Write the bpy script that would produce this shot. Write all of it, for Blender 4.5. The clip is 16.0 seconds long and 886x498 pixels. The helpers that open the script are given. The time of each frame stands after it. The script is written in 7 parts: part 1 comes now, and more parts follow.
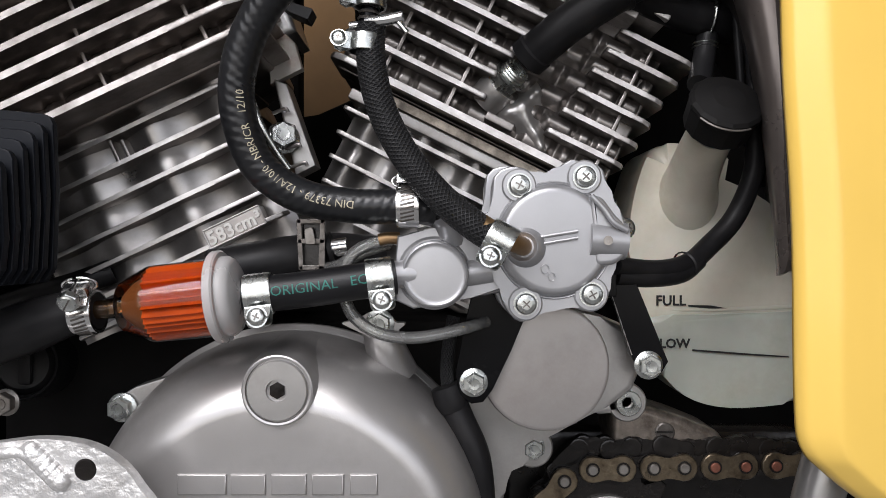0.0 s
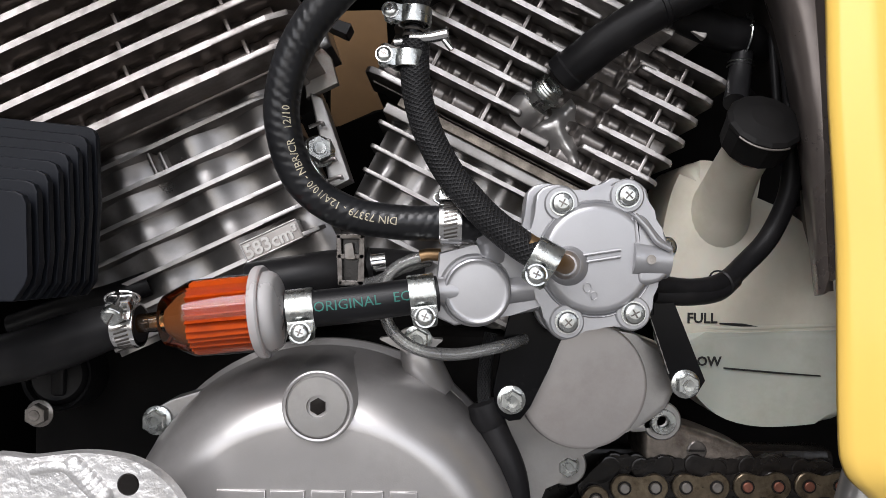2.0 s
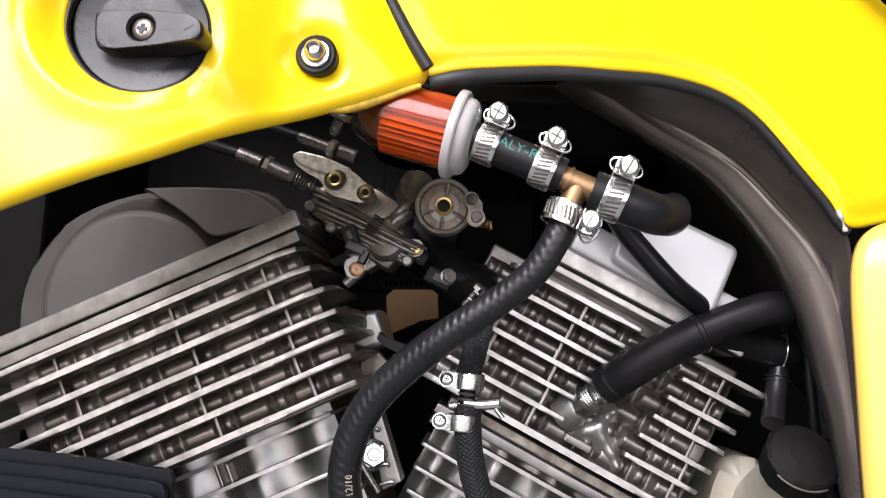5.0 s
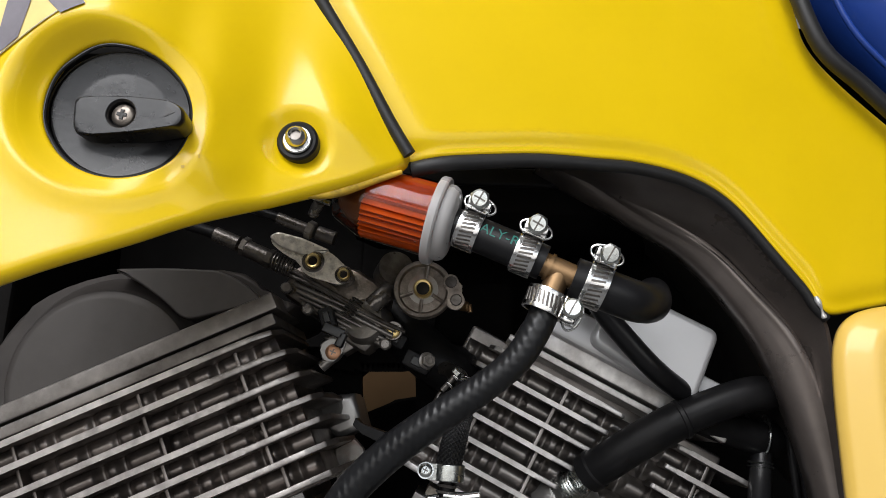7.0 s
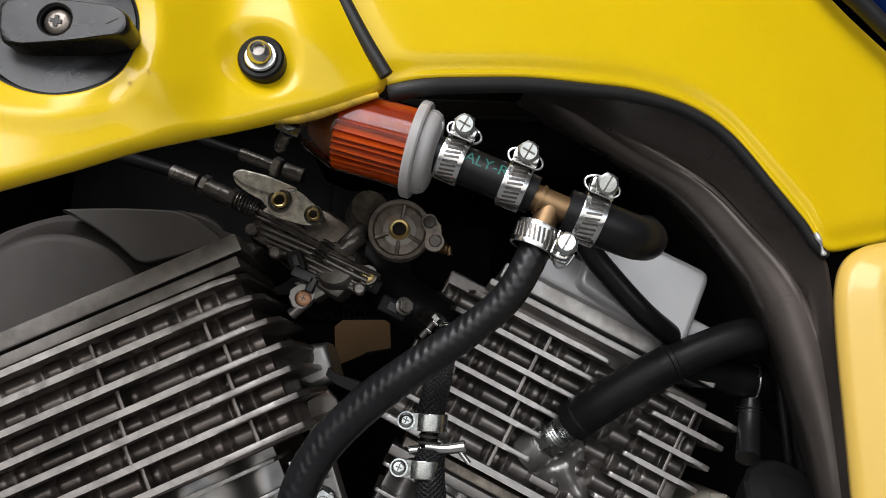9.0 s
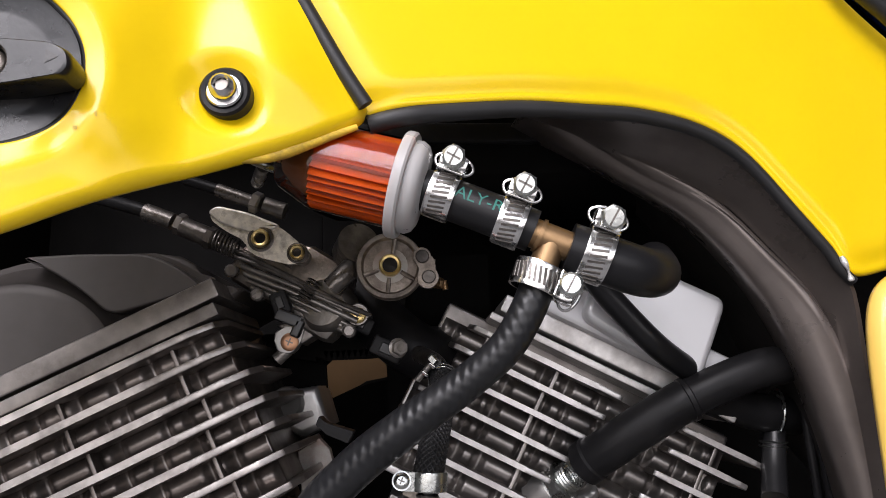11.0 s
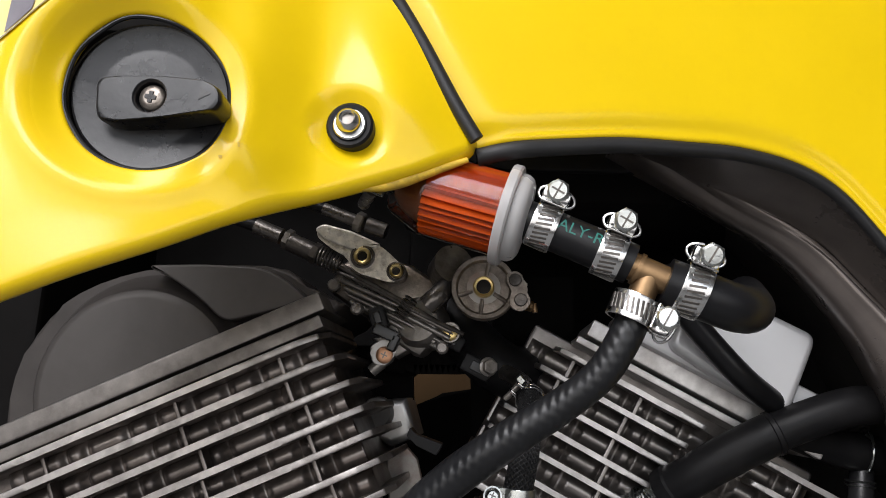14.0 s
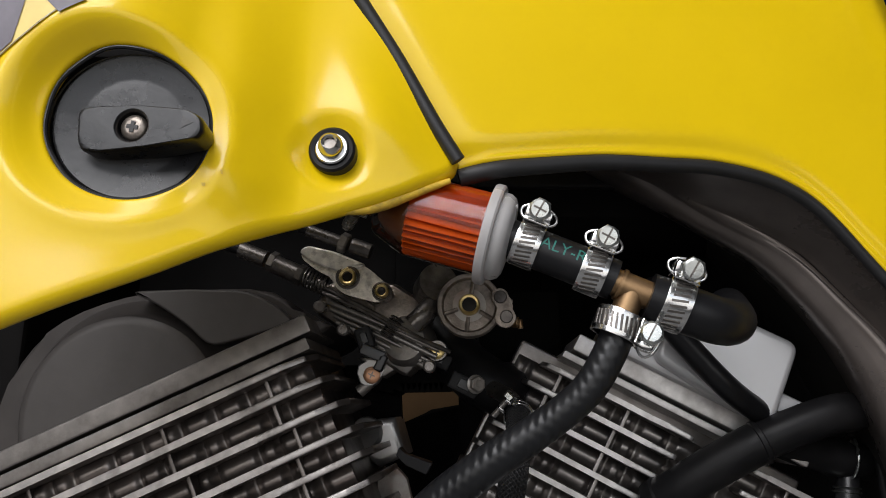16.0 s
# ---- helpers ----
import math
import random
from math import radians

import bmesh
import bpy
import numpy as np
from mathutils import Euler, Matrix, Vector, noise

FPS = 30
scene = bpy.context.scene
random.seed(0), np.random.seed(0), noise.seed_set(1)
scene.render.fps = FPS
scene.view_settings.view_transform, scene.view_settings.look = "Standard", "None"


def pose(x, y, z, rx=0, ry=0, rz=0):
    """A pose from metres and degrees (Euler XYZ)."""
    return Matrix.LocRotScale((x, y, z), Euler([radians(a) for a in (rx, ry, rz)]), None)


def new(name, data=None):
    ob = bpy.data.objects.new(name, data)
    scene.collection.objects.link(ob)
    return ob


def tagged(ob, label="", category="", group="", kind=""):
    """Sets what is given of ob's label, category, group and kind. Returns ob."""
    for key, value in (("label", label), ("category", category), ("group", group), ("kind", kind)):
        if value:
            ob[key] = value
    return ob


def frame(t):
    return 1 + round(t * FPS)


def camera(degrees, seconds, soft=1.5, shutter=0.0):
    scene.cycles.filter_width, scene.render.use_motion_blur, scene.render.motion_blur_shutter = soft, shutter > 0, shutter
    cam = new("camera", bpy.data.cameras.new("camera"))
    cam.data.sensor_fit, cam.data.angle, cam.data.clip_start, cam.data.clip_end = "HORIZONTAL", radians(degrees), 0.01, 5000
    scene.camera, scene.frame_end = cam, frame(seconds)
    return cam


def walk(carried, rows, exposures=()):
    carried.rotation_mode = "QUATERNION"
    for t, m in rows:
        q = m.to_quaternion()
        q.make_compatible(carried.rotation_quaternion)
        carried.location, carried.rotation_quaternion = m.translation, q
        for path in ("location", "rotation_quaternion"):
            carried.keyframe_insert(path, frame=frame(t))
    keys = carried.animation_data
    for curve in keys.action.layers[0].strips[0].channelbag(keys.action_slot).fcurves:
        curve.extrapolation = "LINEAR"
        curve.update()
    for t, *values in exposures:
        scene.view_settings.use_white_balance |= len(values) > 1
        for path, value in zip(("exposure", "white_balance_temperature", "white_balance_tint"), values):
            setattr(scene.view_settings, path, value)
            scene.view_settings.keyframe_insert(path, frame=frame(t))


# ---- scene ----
cam = camera(61.0, 16.0, soft=0.85, shutter=0.2)
# seconds, eye x y z, turn about x y z in degrees
ROWS = [
    (0.00, -0.0000, 0.0000, 0.4500, 90.00, 0.00, 0.00),
    (0.50, 0.0004, -0.0029, 0.4523, 90.21, 0.09, 0.10),
    (1.00, -0.0003, -0.0042, 0.4517, 90.41, -0.05, 0.05),
    (1.50, -0.0075, -0.0047, 0.4541, 90.55, -0.35, 0.25),
    (2.00, -0.0159, 0.0003, 0.4533, 90.65, -0.64, 0.20),
    (2.50, -0.0122, 0.0014, 0.4595, 90.46, -1.12, 0.29),
    (2.80, -0.0181, -0.0115, 0.4860, 91.04, -1.67, 0.42),
    (3.00, -0.0190, -0.0117, 0.5105, 92.73, -1.97, 0.50),
    (3.50, -0.0301, -0.0011, 0.5325, 94.55, -2.39, 0.09),
    (4.00, -0.0257, -0.0080, 0.5425, 95.73, -2.50, 1.05),
    (4.50, -0.0250, -0.0198, 0.5540, 96.48, -2.05, 1.87),
    (5.00, -0.0247, -0.0316, 0.5642, 97.54, -2.09, 2.84),
    (5.20, -0.0267, -0.0334, 0.5732, 98.05, -1.98, 2.92),
    (7.30, -0.0274, -0.0285, 0.5713, 103.30, -2.15, 0.42),
    (7.50, -0.0314, -0.0302, 0.5730, 103.40, -2.14, 0.16),
    (8.00, -0.0290, -0.0332, 0.5746, 103.36, -1.68, -0.20),
    (8.50, -0.0334, -0.0308, 0.5725, 102.77, -1.24, -0.56),
    (8.70, -0.0335, -0.0180, 0.5672, 99.70, -1.56, -1.33),
    (10.80, -0.0260, 0.0246, 0.5823, 100.39, 0.59, -1.17),
    (11.00, -0.0287, 0.0208, 0.5835, 100.44, 0.68, -0.99),
    (11.50, -0.0296, 0.0173, 0.5841, 100.80, 0.57, -0.70),
    (12.00, -0.0291, 0.0158, 0.5838, 100.95, 0.03, -0.20),
    (12.50, -0.0372, 0.0142, 0.5827, 100.90, -0.58, 0.74),
    (13.00, -0.0399, 0.0105, 0.5849, 100.78, -1.21, 1.90),
    (13.50, -0.0406, 0.0094, 0.5843, 101.03, -2.09, 2.71),
    (14.00, -0.0407, 0.0053, 0.5861, 101.17, -2.63, 3.58),
    (14.50, -0.0378, 0.0019, 0.5874, 101.29, -2.30, 4.10),
    (15.00, -0.0397, 0.0049, 0.5857, 101.08, -1.61, 4.14),
    (15.50, -0.0427, -0.0003, 0.5886, 101.24, -1.35, 4.08),
    (16.00, -0.0403, 0.0031, 0.5882, 102.21, -1.02, 2.77),
]
walk(cam, [(t, pose(*row)) for t, *row in ROWS], exposures=[(0, -0.15, 6500, 14), (2, -0.05, 6500, 14), (3, 0.1, 6500, 15), (3.5, 0.38, 6500, 17), (5, 0.45, 6500, 18), (7.5, -0.65, 6500, 10), (8.5, -0.65, 6500, 10), (11, -0.04, 6500, 18), (12.5, -0.08, 6500, 17), (14.5, -0.45, 6500, 12), (16, -0.72, 6500, 12)])

# ---- light ----
# a plain unseen workshop: daylight falls in through a high window behind the viewer; a long low lamp is added as
# frontal fill
world = bpy.data.worlds.new("world")
scene.world = world
world.use_nodes = True
wn, wl = world.node_tree.nodes, world.node_tree.links
sky = wn.new("ShaderNodeTexSky")
sky.sky_type, sky.sun_disc = "NISHITA", False
sky.sun_elevation, sky.sun_rotation = radians(50), radians(200)
wl.new(sky.outputs[0], wn["Background"].inputs[0])
wn["Background"].inputs[1].default_value = 0.1
lamp = bpy.data.lights.new("window_daylight", "AREA")
lamp.shape, lamp.size, lamp.size_y, lamp.energy, lamp.color = "RECTANGLE", 1.30, 1.40, 60, (1.0, 1.0, 1.0)
new("window_daylight", lamp).matrix_world = pose(-0.55, -0.99, 1.80, 90, 0, 0)
# added fill for the metal faces turned to the viewer
low_lamp = bpy.data.lights.new("low_fill_light", "AREA")
low_lamp.shape, low_lamp.size, low_lamp.size_y, low_lamp.energy, low_lamp.color = "RECTANGLE", 2.60, 0.75, 9.5, (1.0, 1.0, 1.0)
new("low_fill_light", low_lamp).matrix_world = pose(-0.10, -0.99, 0.665, 90, 0, 0)


# ---- materials ----
def material(name, color, rough=0.5, metal=0.0, vary=0.12, scale=60.0, bump=0.0, bump_scale=400.0, coat=0.0, stain=None, stain_scale=14.0, stain_amount=0.5, **extra):
    """A surface with broad variation, an optional stain colour in patches, fine grain and relief."""
    m = bpy.data.materials.new(name)
    m.use_nodes = True
    n, l = m.node_tree.nodes, m.node_tree.links
    b = n["Principled BSDF"]
    co = n.new("ShaderNodeTexCoord")
    n1 = n.new("ShaderNodeTexNoise")
    n1.inputs["Scale"].default_value, n1.inputs["Detail"].default_value = scale, 6
    l.new(co.outputs["Object"], n1.inputs["Vector"])
    ramp = n.new("ShaderNodeMapRange")
    ramp.inputs[1].default_value, ramp.inputs[2].default_value = 0.25, 0.75
    ramp.inputs[3].default_value, ramp.inputs[4].default_value = 1 - vary, 1 + vary
    l.new(n1.outputs[0], ramp.inputs[0])
    mix = n.new("ShaderNodeMix")
    mix.data_type, mix.blend_type = "RGBA", "MULTIPLY"
    mix.inputs[0].default_value = 1
    mix.inputs[6].default_value = (*color, 1)
    l.new(ramp.outputs[0], mix.inputs[7])
    out = mix.outputs[2]
    n2 = n.new("ShaderNodeTexNoise")
    n2.inputs["Scale"].default_value, n2.inputs["Detail"].default_value = stain_scale, 8
    n2.inputs["Roughness"].default_value = 0.65
    l.new(co.outputs["Object"], n2.inputs["Vector"])
    if stain:
        r2 = n.new("ShaderNodeMapRange")
        r2.inputs[1].default_value, r2.inputs[2].default_value = 0.48, 0.72
        r2.inputs[4].default_value = stain_amount
        l.new(n2.outputs[0], r2.inputs[0])
        mx = n.new("ShaderNodeMix")
        mx.data_type = "RGBA"
        mx.inputs[7].default_value = (*stain, 1)
        l.new(r2.outputs[0], mx.inputs[0])
        l.new(out, mx.inputs[6])
        out = mx.outputs[2]
    l.new(out, b.inputs["Base Color"])
    rr = n.new("ShaderNodeMapRange")
    rr.inputs[1].default_value, rr.inputs[2].default_value = 0.3, 0.7
    rr.inputs[3].default_value, rr.inputs[4].default_value = max(rough - 0.07, 0.02), min(rough + 0.09, 1)
    l.new(n2.outputs[0], rr.inputs[0])
    l.new(rr.outputs[0], b.inputs["Roughness"])
    b.inputs["Metallic"].default_value = metal
    b.inputs["Coat Weight"].default_value = coat
    b.inputs["Coat Roughness"].default_value = 0.08
    if bump:
        n3 = n.new("ShaderNodeTexNoise")
        n3.inputs["Scale"].default_value, n3.inputs["Detail"].default_value = bump_scale, 4
        l.new(co.outputs["Object"], n3.inputs["Vector"])
        bp = n.new("ShaderNodeBump")
        bp.inputs["Strength"].default_value, bp.inputs["Distance"].default_value = 1.0, bump * 60 / bump_scale * 0.001
        l.new(n3.outputs[0], bp.inputs["Height"])
        l.new(bp.outputs[0], b.inputs["Normal"])
    for key, value in extra.items():
        b.inputs[key.replace("_", " ")].default_value = value
    return m


def braided(name, color, along, around, depth, rough=0.45, waves=True):
    """Rubber with a woven relief laid on the hose by its own length and girth."""
    m = material(name, color, rough, vary=0.25, scale=90, bump=0, Specular_IOR_Level=0.42)
    n, l = m.node_tree.nodes, m.node_tree.links
    b = n["Principled BSDF"]
    uv = n.new("ShaderNodeUVMap")
    uv.uv_map = "along"
    sep = n.new("ShaderNodeSeparateXYZ")
    l.new(uv.outputs[0], sep.inputs[0])
    terms = []
    for sign in (1, -1):
        a = n.new("ShaderNodeMath")
        a.operation = "MULTIPLY"
        a.inputs[1].default_value = along * 2 * math.pi
        l.new(sep.outputs[0], a.inputs[0])
        c = n.new("ShaderNodeMath")
        c.operation = "MULTIPLY_ADD"
        c.inputs[1].default_value = sign * around * 2 * math.pi
        l.new(sep.outputs[1], c.inputs[0])
        l.new(a.outputs[0], c.inputs[2])
        s = n.new("ShaderNodeMath")
        s.operation = "SINE"
        l.new(c.outputs[0], s.inputs[0])
        terms.append(s)
    mul = n.new("ShaderNodeMath")
    mul.operation = "MAXIMUM" if waves else "MULTIPLY_ADD"
    l.new(terms[1].outputs[0], mul.inputs[0])
    if waves:
        l.new(terms[0].outputs[0], mul.inputs[1])
    else:
        mul.inputs[1].default_value = 0.35
        l.new(terms[0].outputs[0], mul.inputs[2])
    bp = n.new("ShaderNodeBump")
    bp.inputs["Strength"].default_value, bp.inputs["Distance"].default_value = 1.0, depth
    wear = n.new("ShaderNodeTexNoise")
    wear.inputs["Scale"].default_value, wear.inputs["Detail"].default_value = 110, 4
    l.new(n["Texture Coordinate"].outputs["Object"], wear.inputs["Vector"])
    fade = n.new("ShaderNodeMapRange")
    fade.inputs[1].default_value, fade.inputs[2].default_value = 0.3, 0.7
    fade.inputs[3].default_value, fade.inputs[4].default_value = (0.8, 1.1) if waves else (0.15, 1.25)
    l.new(wear.outputs[0], fade.inputs[0])
    high = n.new("ShaderNodeMath")
    high.operation = "MULTIPLY"
    l.new(mul.outputs[0], high.inputs[0])
    l.new(fade.outputs[0], high.inputs[1])
    l.new(high.outputs[0], bp.inputs["Height"])
    l.new(bp.outputs[0], b.inputs["Normal"])
    return m


CAST = material("cast_aluminium", (0.42, 0.41, 0.40), 0.34, 0.75, 0.12, 45, 0.5, 900, stain=(0.16, 0.14, 0.12), stain_scale=22, stain_amount=0.55)
FINNED = material("sooty_cast_aluminium", (0.29, 0.271, 0.26), 0.34, 0.92, 0.25, 70, 0.15, 900, stain=(0.075, 0.063, 0.055), stain_scale=30, stain_amount=0.65)
MILLED = material("milled_aluminium", (0.58, 0.562, 0.55), 0.42, 0.8, 0.20, 160, 0.5, 900, stain=(0.32, 0.29, 0.27), stain_scale=60, stain_amount=0.6)
COVER = material("silver_painted_cover", (0.46, 0.446, 0.438), 0.36, 0.75, 0.07, 40, 0.6, 1500, stain=(0.27, 0.247, 0.232), stain_scale=16, stain_amount=0.6)
TANCOVER = material("tan_stained_silver_cover", (0.36, 0.34, 0.328), 0.38, 0.7, 0.08, 40, 0.6, 1500, stain=(0.22, 0.195, 0.18), stain_scale=20, stain_amount=0.7)
DIECAST = material("new_diecast_zinc", (0.38, 0.38, 0.39), 0.36, 0.65, 0.06, 60, 0.35, 1100)
BRIGHT = material("zinc_plated_steel", (0.56, 0.58, 0.565), 0.27, 1.0, 0.18, 220, 0.8, 500, stain=(0.30, 0.30, 0.275), stain_scale=140, stain_amount=0.6)
CHROME = material("polished_steel", (0.74, 0.74, 0.735), 0.20, 1.0, 0.10, 220, 0.3, 500, stain=(0.45, 0.44, 0.42), stain_scale=140, stain_amount=0.4)
BRASS = material("aged_brass", (0.36, 0.23, 0.12), 0.40, 0.95, 0.2, 120, 0.2, 700, stain=(0.13, 0.08, 0.045), stain_scale=60)
GOLD = material("passivated_gold_steel", (0.72, 0.55, 0.24), 0.28, 1.0, 0.12, 150)
COPPER = material("coppered_screw", (0.55, 0.30, 0.18), 0.4, 0.9, 0.15, 150)
OLDMETAL = material("oxidised_pot_metal", (0.30, 0.28, 0.26), 0.36, 0.75, 0.25, 120, 1.4, 500, stain=(0.085, 0.066, 0.05), stain_scale=60, stain_amount=0.8)
LEVER = material("worn_bright_stamped_steel", (0.78, 0.74, 0.66), 0.34, 0.7, 0.3, 260, 1.2, 700, stain=(0.16, 0.13, 0.10), stain_scale=190, stain_amount=0.85)
DARKMETAL = material("oily_dark_metal", (0.16, 0.146, 0.135), 0.29, 0.7, 0.4, 90, 1.8, 350, stain=(0.016, 0.013, 0.011), stain_scale=60, stain_amount=0.85)
RUBBER = material("black_rubber", (0.010, 0.0098, 0.0105), 0.40, 0, 0.25, 80, 0.35, 500, stain=(0.024, 0.022, 0.021), stain_scale=40, stain_amount=0.35, Specular_IOR_Level=0.16)
SMOOTHRUBBER = material("smooth_black_hose_rubber", (0.008, 0.008, 0.009), 0.36, 0, 0.2, 80, 0.15, 500, Specular_IOR_Level=0.3)
WRAP = braided("wrapped_black_rubber", (0.0095, 0.0098, 0.011), 260, 6, 0.00010, 0.31, False)
WEAVE = braided("woven_black_textile", (0.012, 0.012, 0.013), 520, 14, 0.0005, 0.5)
PLASTIC = material("black_plastic", (0.012, 0.012, 0.013), 0.33, 0, 0.2, 60, 0.2, 500, stain=(0.035, 0.034, 0.032), stain_scale=35, stain_amount=0.3)
KNOBPLASTIC = material("scuffed_black_knob_plastic", (0.007, 0.007, 0.0083), 0.28, 0, 0.4, 60, 0.45, 160, stain=(0.024, 0.0235, 0.025), stain_scale=45, stain_amount=0.75, Specular_IOR_Level=0.4)
SHROUD = material("blue_black_ribbed_plastic", (0.0085, 0.0098, 0.0135), 0.44, 0, 0.15, 50, 0.2, 700, Specular_IOR_Level=0.16)
BLACKSTEEL = material("gloss_black_painted_steel", (0.004, 0.004, 0.0045), 0.22, 0, 0.1, 60, 0.1, 300, Specular_IOR_Level=0.10)
FLANGE = material("brown_black_frame_plastic", (0.16, 0.137, 0.125), 0.29, 0.6, 0.15, 40, 0.15, 600, stain=(0.09, 0.077, 0.07), stain_scale=18, stain_amount=0.5, Specular_IOR_Level=0.6)
CAPBLACK = material("dull_black_cap_plastic", (0.007, 0.0066, 0.0066), 0.55, 0, 0.25, 90, 0.5, 400, Specular_IOR_Level=0.18)
TRIM = material("soft_black_edge_trim", (0.014, 0.014, 0.015), 0.5, 0, 0.2, 80, 0.15, 700)
YELLOW = material("yellow_bodywork_paint", (0.85, 0.58, 0.0005), 0.46, 0, 0.04, 18, 0.04, 90, coat=0.85, Specular_IOR_Level=0.2, Coat_Roughness=0.18, stain=(0.85, 0.565, 0.003), stain_scale=9, stain_amount=0.5)
PALEYELLOW = material("pale_yellow_side_cover_paint", (0.88, 0.58, 0.12), 0.36, 0, 0.03, 18, 0.03, 90, coat=0.5, Coat_Roughness=0.12)
YELLOWEDGE = material("chipped_yellow_edge", (0.62, 0.40, 0.03), 0.6, 0, 0.25, 150, 0.5, 500, stain=(0.12, 0.08, 0.03), stain_scale=120, stain_amount=0.8)
AMBER = material("fuel_stained_amber_plastic", (0.13, 0.05, 0.018), 0.4, 0, 0.2, 90)
PAPER = material("orange_pleated_paper", (0.46, 0.075, 0.004), 0.7, 0, 0.2, 90, 0.2, 500, stain=(0.20, 0.028, 0.003), stain_scale=60, stain_amount=0.7, Specular_IOR_Level=0.1)
WHITEPLASTIC = material("milky_white_plastic", (0.60, 0.59, 0.585), 0.25, 0, 0.06, 60, Transmission_Weight=0.35, IOR=1.35)
TANK = material("yellowed_translucent_plastic", (0.60, 0.565, 0.48), 0.34, 0, 0.12, 25, 0.3, 200, stain=(0.44, 0.39, 0.29), stain_scale=14, stain_amount=0.75, Subsurface_Weight=0.12, Subsurface_Scale=0.02)
INK = material("black_marker_ink", (0.01, 0.01, 0.01), 0.6)
CREAM = material("cream_hose_print", (0.46, 0.41, 0.30), 0.6, 0, 0.3, 300, stain=(0.03, 0.03, 0.03), stain_scale=250, stain_amount=0.9)
TEAL = material("teal_hose_print", (0.015, 0.14, 0.115), 0.6, 0, 0.3, 300)
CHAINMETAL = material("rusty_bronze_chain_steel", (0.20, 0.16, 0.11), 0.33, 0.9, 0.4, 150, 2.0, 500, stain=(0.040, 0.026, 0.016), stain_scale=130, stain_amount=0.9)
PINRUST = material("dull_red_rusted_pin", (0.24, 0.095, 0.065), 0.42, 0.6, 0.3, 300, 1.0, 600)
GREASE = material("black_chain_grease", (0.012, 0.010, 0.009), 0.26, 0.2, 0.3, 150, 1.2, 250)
WELDED = material("scratched_bare_aluminium", (0.78, 0.77, 0.76), 0.36, 0.6, 0.14, 80, 5.0, 160, stain=(0.50, 0.48, 0.46), stain_scale=60, stain_amount=0.75)
CARDBOARD = material("brown_cardboard", (0.20, 0.115, 0.05), 0.85, 0, 0.12, 30, 0.3, 200)
# near-black colour that stands in for the shade deep in the engine bay
INTERIOR = material("near_black_bay_shade", (0.0065, 0.006, 0.0058), 0.8, 0, 0.3, 30, 0.4, 150, Specular_IOR_Level=0.08)
CONCRETE = material("grey_concrete", (0.26, 0.26, 0.255), 0.85, 0, 0.15, 6, 0.5, 60, stain=(0.2, 0.19, 0.18), stain_scale=2)
PLASTER = material("grey_white_plaster", (0.42, 0.42, 0.42), 0.9, 0, 0.06, 4, 0.3, 60)
BLUE = material("royal_blue_seat_vinyl", (0.012, 0.05, 0.28), 0.38, 0, 0.15, 40, 0.4, 500)
# silver cover paint darkened: the fairing's shade is put into its colour
SHADEDCOVER = material("fairing_shaded_silver_paint", (0.056, 0.049, 0.0455), 0.50, 0.25, 0.14, 40, 0.3, 1200, stain=(0.030, 0.026, 0.024), stain_scale=14, stain_amount=0.6, Specular_IOR_Level=0.4)
RUSTED = material("rust_stained_bare_plate", (0.42, 0.40, 0.37), 0.55, 0.3, 0.12, 60, 0.3, 500, stain=(0.20, 0.07, 0.03), stain_scale=45, stain_amount=0.8)
# lighter copy of the silver paint: the rear cover's light put into colour
LITSILVER = material("lit_silver_paint", (0.58, 0.58, 0.59), 0.38, 0.35, 0.04, 40, 0.15, 1500)
# lighter tone for the cover's raised faces, fairing shade still in the colour
SHADEDFACE = material("lighter_shaded_silver_paint", (0.085, 0.077, 0.073), 0.48, 0.3, 0.12, 40, 0.3, 1200, stain=(0.06, 0.053, 0.049), stain_scale=14, stain_amount=0.6, Specular_IOR_Level=0.45)
# flange plastic darkened: the shade inside the arch is put into the colour
SHADEDPLASTIC = material("shaded_brown_inner_plastic", (0.022, 0.019, 0.0175), 0.55, 0, 0.2, 40, 0.2, 600)
# front head's own metal copies: brown soot, plus shade put into the colour
FRONTFIN = material("sooty_shaded_casting", (0.28, 0.25, 0.233), 0.36, 0.9, 0.25, 70, 0.15, 900, stain=(0.07, 0.056, 0.047), stain_scale=30, stain_amount=0.65)
FRONTRIM = material("sooty_shaded_fin_rim", (0.50, 0.47, 0.45), 0.42, 0.85, 0.26, 160, 0.8, 900, stain=(0.22, 0.195, 0.18), stain_scale=70, stain_amount=0.75)
FRONTBAND = material("sooty_shaded_joint_band", (0.22, 0.203, 0.19), 0.40, 0.85, 0.25, 120, 0.8, 900, stain=(0.08, 0.068, 0.06), stain_scale=40, stain_amount=0.75)
PULLEY = material("brown_stained_pot_metal", (0.27, 0.235, 0.205), 0.36, 0.85, 0.3, 220, 2.0, 700, stain=(0.07, 0.05, 0.038), stain_scale=130, stain_amount=0.85)
TANKLOW = material("greenish_translucent_plastic", (0.46, 0.48, 0.425), 0.34, 0, 0.16, 25, 0.3, 200, stain=(0.33, 0.32, 0.25), stain_scale=14, stain_amount=0.8, Subsurface_Weight=0.12, Subsurface_Scale=0.02)
BARREL = material("satin_cast_barrel", (0.30, 0.288, 0.28), 0.33, 0.9, 0.18, 60, 0.4, 900, stain=(0.12, 0.105, 0.095), stain_scale=26, stain_amount=0.6)
GREYDECAL = material("grey_violet_vinyl_decal", (0.17, 0.155, 0.18), 0.4, 0, 0.12, 200)
